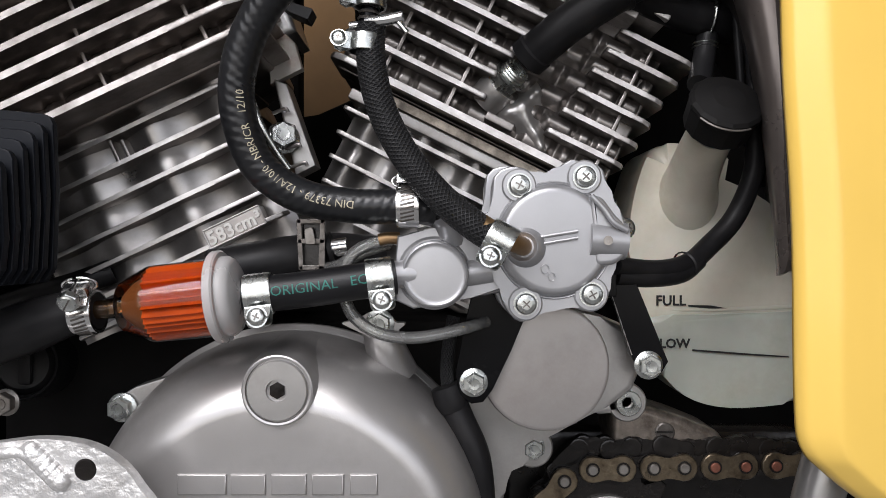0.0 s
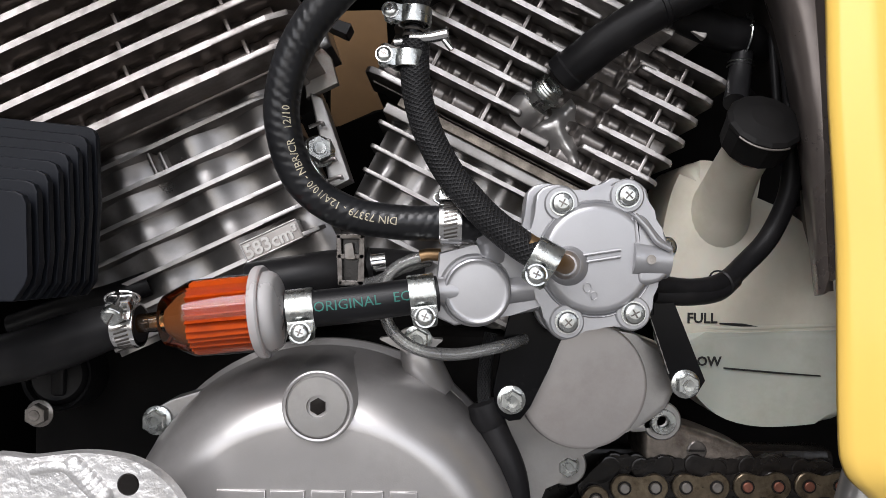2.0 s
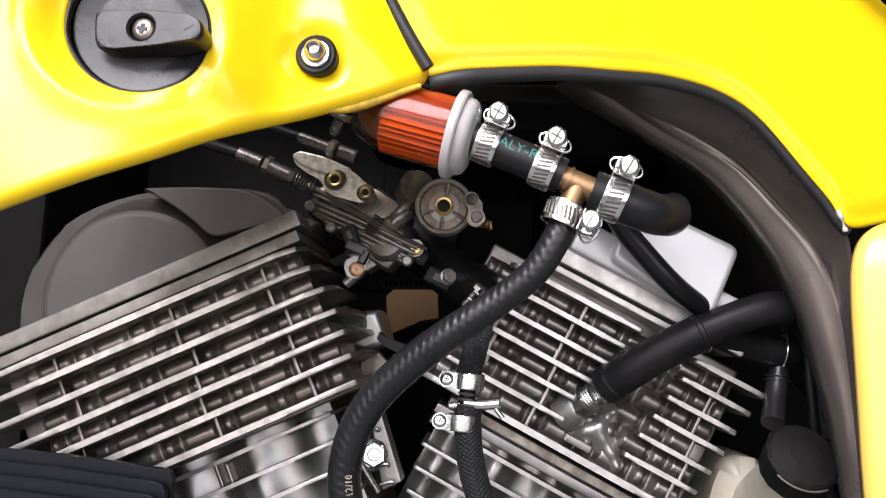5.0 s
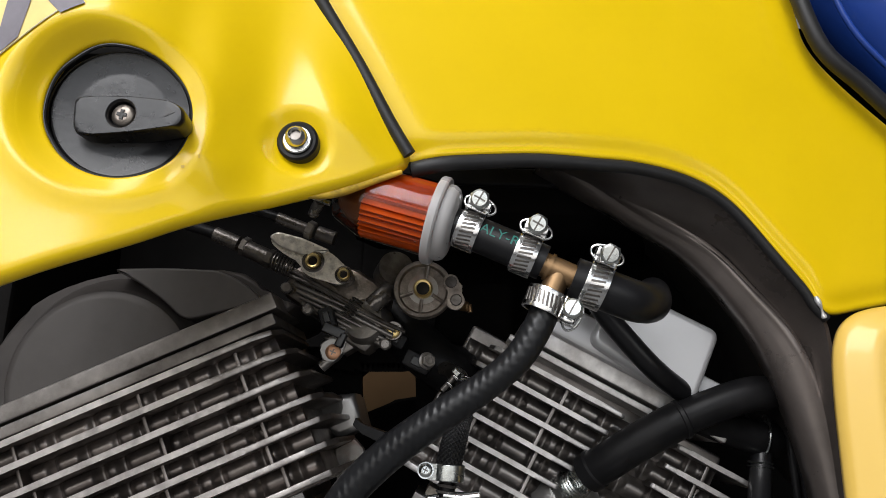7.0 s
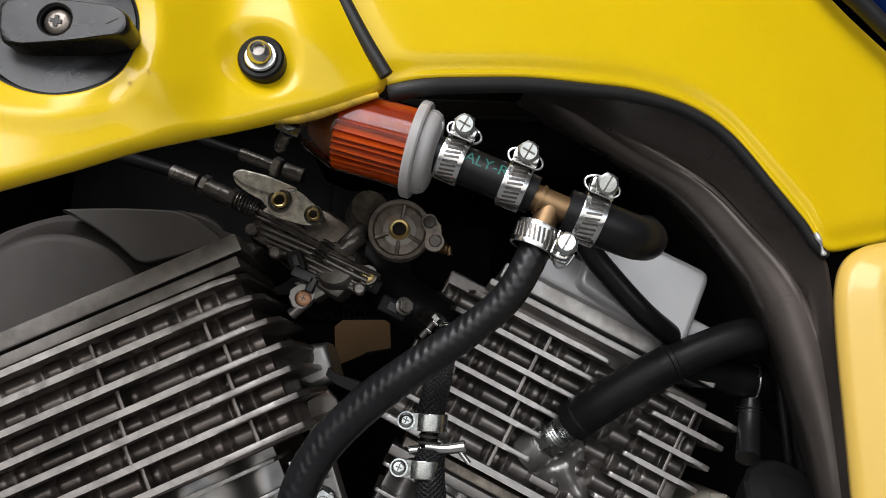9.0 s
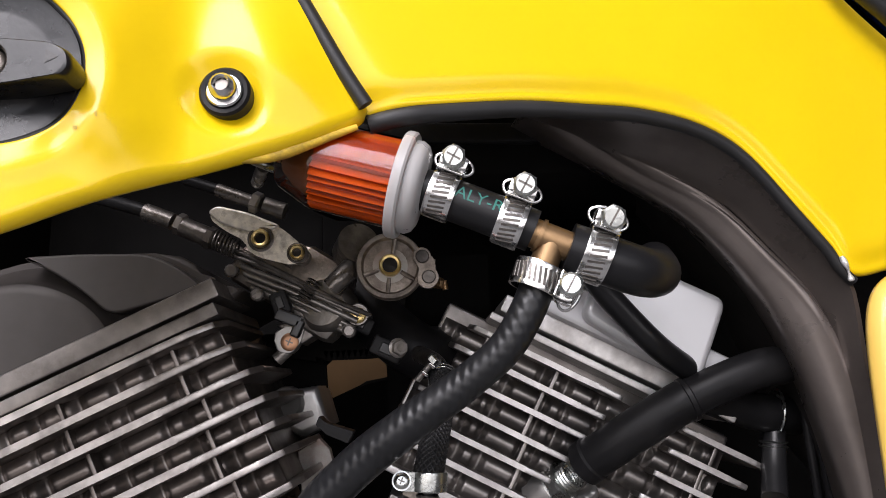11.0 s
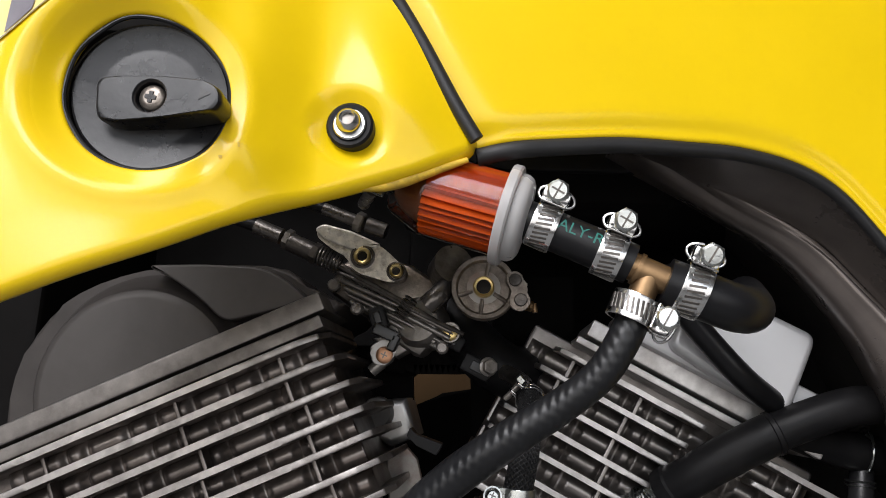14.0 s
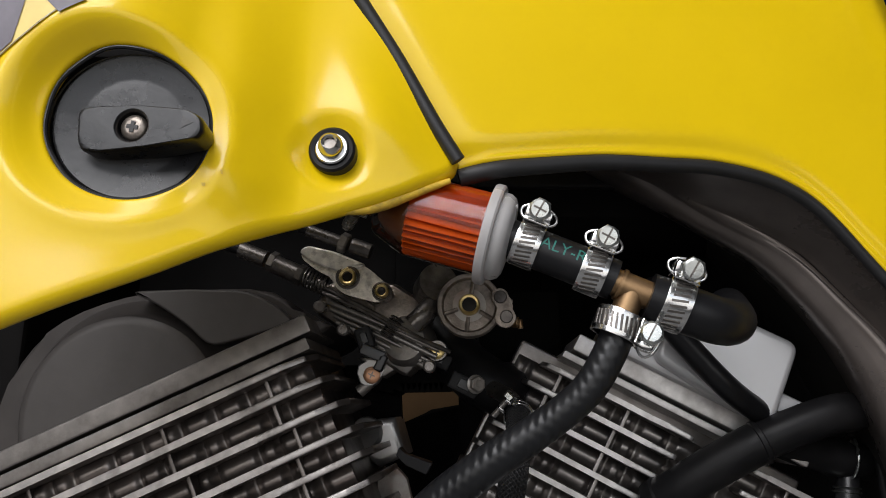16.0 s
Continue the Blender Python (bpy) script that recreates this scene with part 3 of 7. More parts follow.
def block(m, u0, u1, v0, v1, tip, root, bev=0.002):
    bm = rbox(((u0 + u1) / 2, (tip + root) / 2, (v0 + v1) / 2), (u1 - u0, root - tip, v1 - v0), bev)
    bm.transform(m)
    return bm


def channel(m, u0, u1, v0, v1, y, swell, phase):
    """The cast floor between two fins: a row of rounded, pill-shaped swellings of uneven length."""
    bm = bmesh.new()
    nu, nv = 190, 12
    g, pills, at, k = [], [], u0 + 0.003, 0
    while at < u1:
        half = 0.0005 + 0.0060 * abs(math.sin(k * 1.7 + phase * 2.3)) ** 2
        pills.append((at + half, half, 0.65 + 0.35 * abs(math.sin(k * 4.3 + phase * 3))))
        at += 2 * half + 0.0062 + 0.0004 + 0.0030 * abs(math.sin(k * 2.9 + phase))
        k += 1
    for i in range(nu + 1):
        u = u0 + (u1 - u0) * i / nu
        col = []
        for j in range(nv + 1):
            v = v0 + (v1 - v0) * j / nv
            b = (2 * j / nv - 1) ** 2
            rise = max(h * math.exp(-(max(abs(u - c) - half, 0) / 0.0038) ** 2) for c, half, h in pills) * (1 - 0.85 * b)
            col.append(bm.verts.new((u, y + 0.0045 - (swell + 0.0050) * rise, v)))
        g.append(col)
    for p, q in zip(g, g[1:]):
        for j in range(nv):
            bm.faces.new((p[j], q[j], q[j + 1], p[j + 1]))
    bm.transform(m)
    return bm


def barrel_floor(m, u0, u1, v0, v1, y, swells):
    """The barrel's wall behind its fins: broad soft bosses (centre, half width, height) that run the whole length."""
    bm = bmesh.new()
    nu, nv = 120, 28
    g = []
    for i in range(nu + 1):
        u = u0 + (u1 - u0) * i / nu
        g.append([bm.verts.new((u, y - sum(h * math.exp(-((u - c - 0.0012 * math.sin(60 * v)) / w) ** 2) * (0.9 + 0.1 * math.sin(v * 240 + c * 90)) for c, w, h in swells), v)) for v in [v0 + (v1 - v0) * j / nv for j in range(nv + 1)]])
    for p, q in zip(g, g[1:]):
        for j in range(nv):
            bm.faces.new((p[j], q[j], q[j + 1], p[j + 1]))
    bm.transform(m)
    return bm


# front cylinder: head with seven fins, barrel with six thin ones
head = thing("front_cylinder", "sooty cast aluminium finned front cylinder with a capacity badge", "engine cylinder", (-0.12, 0.34, 0.45))
part("body", block(FRONT, -0.008, 0.154, 0.527, 0.606, 0.3440, 0.44), FRONTFIN, head)
HEADFINS = [0.6005, 0.5893, 0.5771, 0.5650, 0.5541, 0.5425, 0.5300]
for i, v in enumerate(HEADFINS):
    fin(FRONT, -0.014 + 0.0006 * i, 0.160 + 0.007 * math.sin(math.pi * i / 7), v, 0.3215, 0.40, 0.0029, head, 0.001, FRONTFIN, FRONTRIM)
part("joint_band", block(FRONT, -0.006, 0.160, 0.6029, 0.6086, 0.3232, 0.40, 0.0008), FRONTBAND, head)
for k, (a, b) in enumerate(zip(HEADFINS, HEADFINS[1:])):
    part("channel_floor", channel(FRONT, 0.006, 0.155, b, a, 0.3365 if k else 0.3325, 0.0022 if k else 0.0006, 0.9 * k), FRONTFIN, head, angle=80)
for u in (0.0255, 0.087, 0.136):
    for a, b in zip(HEADFINS, HEADFINS[1:]):
        w = 0.0025 * math.sin(a * 700)
        part("rib", block(FRONT, u + w, u + w + 0.0020, b, a, 0.3300, 0.36, 0.0006), FRONTFIN, head)
part("end_lug", prism([(-0.1044, 0.5801), (-0.0967, 0.5835), (-0.0841, 0.5852), (-0.0778, 0.566), (-0.091, 0.5599), (-0.1004, 0.5645)], 0.3985, 0.44, 0.004, seg=3), CAST, head, "plain light grey casting lug at the fins' end")
part("end_lug_bore", lathe([(0, 0), (0.0075, 0), (0.0082, -0.0008), (0.0086, -0.004)], (-0.0992, 0.3965, 0.577), (-0.2, -1, 0.1), 28), CAST, head)

barrel = head
part("body", block(FRONT, 0.02, 0.134, 0.440, 0.529, 0.368, 0.46), BARREL, barrel)
BARRELFINS = [0.5214, 0.5078, 0.4943, 0.4808, 0.4675, 0.4545, 0.4415]
for i, v in enumerate(BARRELFINS):
    fin(FRONT, 0.018, 0.139 - 0.001 * i, v, 0.3515, 0.42, 0.0021, barrel, 0.0, r0=0.006, r1=0.010)
part("barrel_wall", barrel_floor(FRONT, 0.018, 0.136, 0.438, 0.529, 0.3650, ((0.127, 0.0110, 0.0060), (0.090, 0.0105, 0.0060), (0.052, 0.0110, 0.0055), (0.020, 0.009, 0.004))), BARREL, barrel, angle=80)
part("rib", block(FRONT, 0.0705, 0.0725, 0.509, 0.521, 0.355, 0.38, 0.0006), FINNED, barrel)
part("rib", block(FRONT, 0.0755, 0.0775, 0.509, 0.519, 0.356, 0.38, 0.0006), FINNED, barrel)
bu, bv = (Vector((0.0938, 0.4605)) + Vector((0.1237, 0.4548))) / 2
badge = part("badge_plate", block(FRONT, bu - 0.0145, bu + 0.0145, bv - 0.0047, bv + 0.0047, 0.3508, 0.37, 0.0006), FINNED, barrel, "cast plate with the engine's capacity")
lettering("583cm³", 0.0090, 0.0005, FRONT @ Vector((bu, 0.3504, bv - 0.0006)), FRONT @ pose(0, 0, 0, 90, 0, 0), CAST, badge, "capacity_lettering", bold=0.0002)
for du, dv in (((-1, -1), (1, -1)), ((1, -1), (1, 1)), ((1, 1), (-1, 1)), ((-1, 1), (-1, -1))):
    rim = tube([(bu + du[0] * 0.0142, 0.3506, bv + du[1] * 0.0045), (bu + dv[0] * 0.0142, 0.3506, bv + dv[1] * 0.0045)], 0.00045, 8, 3)
    rim.transform(FRONT)
    part("badge_rim", rim, MILLED, badge)
part("flank_plate", prism([(-0.0866, 0.5371), (-0.0797, 0.5343), (-0.0649, 0.4927), (-0.0752, 0.4873)], 0.3835, 0.40, 0.0015), CAST, barrel)
for pts in ([(-0.0855, 0.3782, 0.5182), (-0.0791, 0.3772, 0.5203), (-0.078, 0.3776, 0.5187)], [(-0.0821, 0.3782, 0.5094), (-0.0757, 0.3772, 0.5115), (-0.0746, 0.3776, 0.5099)], [(-0.079, 0.3782, 0.5003), (-0.0726, 0.3772, 0.5024), (-0.0715, 0.3776, 0.5008)], [(-0.0759, 0.3782, 0.4912), (-0.0694, 0.3772, 0.4934), (-0.0684, 0.3776, 0.4917)]):
    part("fin_tab", tube(pts, 0.0010, 8, 4), FINNED, barrel)
part("rusty_plate", prism([(-0.0911, 0.5547), (-0.0809, 0.5608), (-0.076, 0.5559), (-0.0722, 0.5425), (-0.0887, 0.5344), (-0.0899, 0.5486)], 0.3860, 0.392, 0.0008), RUSTED, barrel, "rust-stained bare metal plate")

# front cylinder head cover
cover = thing("front_valve_cover", "matt silver painted cylinder head cover with a round raised face", "valve cover", (-0.16, 0.34, 0.62))
shape = prism(smooth_loop([(0.0065, 0.611), (0.0087, 0.6338), (0.0286, 0.6579), (0.0538, 0.6675), (0.086, 0.6655), (0.1179, 0.6545), (0.1495, 0.6392), (0.1562, 0.623), (0.1615, 0.619), (0.1625, 0.611), (0.08, 0.6095)], 3), 0.3475, 0.44, 0.010, seg=5)
shape.transform(FRONT)
part("body", shape, SHADEDCOVER, cover)
part("flange", block(FRONT, -0.004, 0.163, 0.6100, 0.6185, 0.3245, 0.38, 0.0012), FRONTBAND, cover)
ring = lathe([(0, 0.0105), (0.0405, 0.0105), (0.0430, 0.0100), (0.0448, 0.0085)], (0.0715, 0.338, 0.6105), (0, -1, 0), 64)
groove = lathe([(0.0446, 0.0088), (0.0455, 0.0030), (0.0475, -0.0012), (0.0505, -0.0040), (0.0540, -0.0090), (0.0560, -0.0125)], (0.0715, 0.338, 0.6105), (0, -1, 0), 64)
for b in (ring, groove):
    for no, at in (((0, 0, 1), (0, 0, 0.6182)), ((1, 0, 0), (0.0075, 0, 0))):
        bmesh.ops.bisect_plane(b, geom=b.verts[:] + b.edges[:] + b.faces[:], plane_co=at, plane_no=no, clear_inner=True)
    b.transform(FRONT)
part("round_face", ring, SHADEDFACE, cover)
part("groove", groove, SHADEDCOVER, cover, angle=60)
plane = pillow(rounded([(0.0926, 0.6629), (0.1181, 0.6523), (0.1417, 0.6407), (0.1501, 0.6312), (0.157, 0.6174), (0.1176, 0.6238), (0.1122, 0.6367), (0.103, 0.6513)], 0.006, 4), 0.3318, 0.356, 0.0012)
plane.transform(FRONT)
part("raised_plane", plane, SHADEDFACE, cover, angle=60)

# rear cylinder
rhead = thing("rear_cylinder", "cast aluminium finned rear cylinder with a sooty head", "engine cylinder", (0.03, 0.40, 0.45))
part("body", block(REAR, -0.296, -0.140, 0.465, 0.553, 0.4060, 0.50), FINNED, rhead)
REARFINS = [0.5449, 0.5328, 0.5203, 0.5076, 0.4951, 0.4822]
LEFTEND, RIGHTEND = [-0.282, -0.287, -0.291, -0.294, -0.296, -0.298], [-0.1254, -0.1285, -0.131, -0.132, -0.1334, -0.1357]
for i, v in enumerate(REARFINS):
    fin(REAR, LEFTEND[i], -0.2005 - 0.0038 * i + 0.004 * (i == 5), v, 0.385, 0.44, 0.0027, rhead, 0, r0=0.01, r1=0.002)
    fin(REAR, -0.1694 - 0.0022 * i, RIGHTEND[i], v, 0.387, 0.44, 0.0027, rhead, 0, r0=0.002, r1=0.006)
fin(REAR, -0.299, -0.1365, 0.4680, 0.3855, 0.44, 0.0036, rhead, 0, r0=0.01, r1=0.006)
part("joint_band", block(REAR, -0.275, -0.165, 0.5515, 0.5552, 0.3825, 0.44, 0.0008), MILLED, rhead)
for k, (a, b) in enumerate(zip(REARFINS, REARFINS[1:] + [0.468])):
    part("channel_floor", channel(REAR, -0.294, -0.141, b, a, 0.3990, 0.0022, 1.3 * k), FINNED, rhead, angle=80)
for u in (-0.272, -0.2345, -0.1505):
    for a, b in zip(REARFINS, REARFINS[1:] + [0.468]):
        w = 0.0025 * math.sin(a * 600)
        part("rib", block(REAR, u + w, u + w + 0.0022, b, a, 0.3925, 0.42, 0.0006), FINNED, rhead)
for a, b in zip(REARFINS[1:], REARFINS[2:] + [0.468]):
    part("end_pad", block(REAR, -0.1475, -0.1390, b + 0.0012, a - 0.0012, 0.4010, 0.42, 0.0012), FINNED, rhead)
boss, humps = bmesh.new(), (((0.034, 0.5220), 0.0062), ((0.0425, 0.5265), 0.0055), ((0.0500, 0.5330), 0.0050), ((0.0440, 0.5175), 0.0062), ((0.0490, 0.5100), 0.0052), ((0.0520, 0.5030), 0.0042))
rows = [[boss.verts.new((0.014 + 0.0012 * i, 0.4040 - 0.0105 * min(sum(math.exp(-(Vector((0.014 + 0.0012 * i, 0.490 + 0.0012 * k)) - Vector(c)).length_squared / w ** 2) for c, w in humps), 1.25) / 1.25, 0.490 + 0.0012 * k)) for i in range(43)] for k in range(45)]
for p, q in zip(rows, rows[1:]):
    for i in range(42):
        boss.faces.new((p[i], p[i + 1], q[i + 1], q[i]))
bmesh.ops.delete(boss, geom=[f for f in boss.faces if min(v.co.y for v in f.verts) > 0.4030], context="FACES")
part("water_boss", boss, CAST, rhead, "smooth cast water boss", angle=80)
part("cast_pad", block(REAR, -0.212, -0.196, 0.4725, 0.477, 0.388, 0.42, 0.001), FINNED, rhead)

rbarrel = rhead
part("body", block(REAR, -0.276, -0.150, 0.375, 0.460, 0.408, 0.50), BARREL, rbarrel)
for i, v in enumerate((0.4465, 0.4335, 0.4205, 0.4075, 0.3945, 0.3815)):
    fin(REAR, -0.281 + 0.0022 * i, -0.150, v, 0.3925, 0.44, 0.0022, rbarrel, 0, BARREL, MILLED, r0=0.003, r1=0.006)
part("deck", block(REAR, -0.281, -0.150, 0.4515, 0.4572, 0.3925, 0.44, 0.001), BARREL, rbarrel)
part("barrel_wall", barrel_floor(REAR, -0.276, -0.150, 0.378, 0.456, 0.4085, ((-0.236, 0.0085, 0.008), (-0.266, 0.0075, 0.007), (-0.205, 0.0085, 0.008), (-0.172, 0.008, 0.007))), BARREL, rbarrel, angle=80)
gasket = part("head_gasket", block(REAR, -0.276, -0.152, 0.4585, 0.4632, 0.396, 0.45, 0.0005), RUST)
tagged(gasket, "scorched head gasket squeezed between rear head and barrel", "gasket")

rcover = thing("rear_valve_cover", "smooth silver painted rear cylinder head cover", "valve cover", (0.08, 0.38, 0.60))
part("flange", block(REAR, -0.272, -0.150, 0.5568, 0.5655, 0.3795, 0.44, 0.001), MILLED, rcover)
part("body", block(REAR, -0.258, -0.160, 0.565, 0.5835, 0.3745, 0.46, 0.003), LITSILVER, rcover)
dome = pillow(rounded([(-0.2058, 0.5654), (-0.1757, 0.5667), (-0.1788, 0.6059), (-0.2159, 0.605), (-0.2383, 0.5972), (-0.2371, 0.5688)], 0.0060, 5), 0.366, 0.44, 0.0035)
dome.transform(REAR)
part("dome", dome, LITSILVER, rcover)

# ---- crankcase and covers ----
def loft(rings, cap=True, segs=64):
    """A skin through circles of (x, y, z, radius) that face -y."""
    bm = bmesh.new()
    loops = [[bm.verts.new((x + r * math.cos(2 * math.pi * k / segs), y, z + r * math.sin(2 * math.pi * k / segs))) for k in range(segs)] for x, y, z, r in rings]
    for p, q in zip(loops, loops[1:]):
        for k in range(segs):
            bm.faces.new((p[k], p[(k + 1) % segs], q[(k + 1) % segs], q[k]))
    if cap:
        bm.faces.new(loops[-1])
    return bm


# the case is coloured near-black for the shade behind the covers
crank = thing("crankcase", "crankcase coloured near-black for the shade behind the engine covers", "crankcase", (0, 0.40, 0.30))
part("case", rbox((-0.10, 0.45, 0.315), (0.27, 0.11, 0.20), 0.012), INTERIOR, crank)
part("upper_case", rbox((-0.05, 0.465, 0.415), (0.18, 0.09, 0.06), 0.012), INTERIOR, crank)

gen = thing("generator_cover", "large rounded silver painted generator cover with a screwed plug", "engine cover", (-0.07, 0.34, 0.30))
A, B = Vector((-0.0704, 0.352, 0.322)), Vector((-0.0668, 0.3005, 0.3184))
rings = []
for r, d in ((0.0900, 0.0515), (0.0893, 0.0350), (0.0880, 0.0250), (0.0860, 0.0165), (0.0830, 0.0105), (0.0792, 0.0060), (0.0755, 0.0030), (0.0722, 0.0012), (0.0695, 0.0004), (0.0670, 0.0001), (0.0560, 0.0)):
    c = A.lerp(B, 1 - d / 0.0515)
    rings.append((c.x, B.y + d, c.z, r))
part("shell", loft(rings), COVER, gen)
part("rim", lathe([(0.080, 0), (0.0925, 0), (0.0925, 0.004), (0.090, 0.006), (0.086, 0.006)], (A.x, 0.362, A.z), (0, -1, 0), 72), COVER, gen)
px, py, pz = (-0.0659, 0.2985, 0.3937)
part("plug_boss", lathe([(0.019, -0.045), (0.0152, -0.006), (0.0142, 0), (0.0136, 0.0003), (0.0128, 0.0001), (0.0126, -0.0012), (0, -0.0012)], (px, py, pz), (0, -1, 0), 48), COVER, gen)
plug = part("plug", join(lathe([(0.0122, -0.0015), (0.0122, 0.0002), (0.0117, 0.0007), (0.0044, 0.0007), (0.0042, -0.003)], (px, py, pz), (0, -1, 0), 48)), CAST, gen, "round screwed inspection plug with a hexagon socket")
sock = prism(hexagon(0.0034), -0.001, 0.002, 0, "xy")
sock.transform(Matrix.Translation((px, py + 0.0012, pz)) @ frame_of((0, 1, 0), (0, 0, 1)))
part("hex_socket", sock, GREASE, plug)
part("plug_face", lathe([(0, 0), (0.0043, 0)], (px, py + 0.0016, pz), (0, -1, 0), 24), OLDMETAL, plug)
# the maker's word stands as five plain raised bars
for k, (a, b) in enumerate(((310, 405), (405, 475), (478, 548), (550, 615), (618, 675))):
    p, q = (-0.1063, 0.3601), (-0.0244, 0.352)
    x0, x1 = p[0] + (q[0] - p[0]) * (a - 308) / 367, p[0] + (q[0] - p[0]) * (b - 316) / 367
    part("raised_bar", prism([(x0, q[1]), (x1, q[1]), (x1, p[1]), (x0, p[1])], 0.2993, 0.3015, 0.0005), COVER, gen)
# casting webs that run up from the cover
part("web", tube([(-0.0218, 0.345, 0.3932), (-0.0261, 0.34, 0.4056), (-0.0291, 0.34, 0.4158)], lambda s: 0.0105 - 0.003 * s, 20, 6), COVER, gen, angle=60)
part("ear", prism([(-0.1496, 0.3819), (-0.1417, 0.3866), (-0.1273, 0.3911), (-0.1404, 0.3727), (-0.1478, 0.3701), (-0.1523, 0.374)], 0.3465, 0.36, 0.001), CAST, gen)
flange_bolt((-0.1472, 0.3455, 0.3773), r=0.0046)
part("ear", prism(rounded([(-0.0455, 0.4172), (-0.0385, 0.4185), (-0.0330, 0.4218), (-0.0280, 0.4222), (-0.0232, 0.4205), (-0.0215, 0.4172), (-0.0160, 0.4172), (-0.0210, 0.4130), (-0.0250, 0.4085), (-0.0290, 0.4075), (-0.0340, 0.4118), (-0.0400, 0.4145)], 0.0015, 3), 0.333, 0.340, 0.0006), CAST, gen)
flange_bolt((-0.0279, 0.3325, 0.4170), r=0.0044)

case = thing("sprocket_side_case", "cast aluminium case half with bolt ears behind the pump", "engine case", (0.05, 0.37, 0.36))
part("case", prism(smooth_loop([(0.0192, 0.4178), (0.0314, 0.4232), (0.0747, 0.4178), (0.0936, 0.407), (0.0909, 0.3827), (0.0692, 0.3705), (0.0544, 0.3624), (0.0381, 0.3529), (0.0308, 0.3394), (0.026, 0.3245), (0.0043, 0.3231), (0.0084, 0.3637), (0.0179, 0.3827)], 3), 0.3585, 0.45, 0.004), CAST, case)
part("ear", lathe([(0, 0.004), (0.0088, 0.004), (0.0095, 0.003), (0.0095, -0.03), (0, -0.03)], (0.0898, 0.37, 0.3752), (0, -1, 0), 28), CAST, case)
part("ear_web", prism([(0.0718, 0.3719), (0.0855, 0.3829), (0.0924, 0.3705), (0.0759, 0.3692)], 0.366, 0.40, 0.002), CAST, case)
part("ear", lathe([(0, 0.0), (0.0092, 0.0), (0.0100, -0.001), (0.0100, -0.03), (0, -0.03)], (0.044, 0.368, 0.3527), (0, -1, 0), 28), CAST, case)
flange_bolt((0.0434, 0.363, 0.3543), r=0.0041)
bj = thing("banjo_sleeve", "plain turned steel sleeve with an open bore", "sleeve", (0.0888, 0.366, 0.376))
part("sleeve", lathe([(0.0028, -0.002), (0.0028, 0.006), (0.0035, 0.0068), (0.0058, 0.0068), (0.0063, 0.006), (0.0063, -0.004)], (0.0893, 0.368, 0.3756), (0, -1, 0), 28), BRIGHT, bj)
part("bore", lathe([(0, 0), (0.0029, 0)], (0.0888, 0.366, 0.376), (0, -1, 0), 20), GREASE, bj)
sx, sy, sz = (0.0456, 0.335, 0.3974)
starter = thing("starter_gear_cover", "round flat silver painted starter gear cover", "engine cover", (sx, 0.345, sz))
part("face", lathe([(0, 0.0), (0.0268, 0.0), (0.0284, -0.0008), (0.0288, -0.002)], (sx, sy - 0.0005, sz), (0, -1, 0), 64), TANCOVER, starter)
part("rim", lathe([(0.0288, -0.002), (0.0291, -0.004), (0.0295, -0.024), (0.0315, -0.026), (0.0315, -0.03)], (sx, sy - 0.0005, sz), (0, -1, 0), 64), TANCOVER, starter)

# ---- black pump bracket ----
br = thing("pump_bracket", "gloss black painted folded steel bracket carrying the fuel pump", "bracket", (0.0518, 0.335, 0.42))
part("front_arm", prism([(0.0126, 0.4304), (0.0362, 0.4304), (0.0362, 0.4205), (0.03, 0.4056), (0.0218, 0.3883), (0.0176, 0.3828), (0.0126, 0.3821), (0.0069, 0.3858), (0.0055, 0.3957), (0.0089, 0.4131)], 0.3295, 0.3325, 0.0006), BLACKSTEEL, br)
part("rear_arm", prism([(0.0715, 0.4451), (0.0832, 0.4477), (0.1032, 0.3984), (0.0988, 0.3912), (0.091, 0.3919), (0.0866, 0.4005)], 0.3440, 0.3470, 0.0006), BLACKSTEEL, br)
part("worn_edge", tube([(0.0725, 0.3439, 0.4430), (0.0790, 0.3439, 0.4235), (0.0830, 0.3439, 0.4115), (0.0864, 0.3439, 0.4015)], lambda s: 0.00022 + 0.00014 * math.sin(s * 40), 6, 6), MILLED, br, "paint worn to bare metal along the edge")
part("back_plate", rbox((0.0521, 0.345, 0.4503), (0.055, 0.003, 0.045), 0.001), BLACKSTEEL, br)
flange_bolt((0.0134, 0.3292, 0.3916), r=0.0043, label="zinc-plated flange bolt holding the black pump bracket", group="bracket bolts")
flange_bolt((0.0938, 0.3438, 0.397), r=0.0045, label="zinc-plated flange bolt holding the black pump bracket", group="bracket bolts")

# ---- fuel pump ----
pump = thing("fuel_pump", "new die-cast metal vacuum fuel pump with six cross-head screws", "fuel pump", (0.0486, 0.32, 0.4542))
outline = smooth_loop([(0.0209, 0.4797), (0.0297, 0.4837), (0.0395, 0.4803), (0.0496, 0.4817), (0.0572, 0.4865), (0.0652, 0.4823), (0.0675, 0.473), (0.0736, 0.4625), (0.0741, 0.4527), (0.0691, 0.4427), (0.0672, 0.4299), (0.0607, 0.4242), (0.0486, 0.4269), (0.0382, 0.4227), (0.0312, 0.4203), (0.0253, 0.4261), (0.0218, 0.4377), (0.0159, 0.4505), (0.0193, 0.4634)], 3)
part("front_plate", prism(outline, 0.3055, 0.3145, 0.0012), DIECAST, pump)
mid = Vector((0.045, 0.4542))
part("middle_plate", prism([mid + (p - mid) * 0.985 for p in outline], 0.3150, 0.3215, 0.0006), DIECAST, pump)
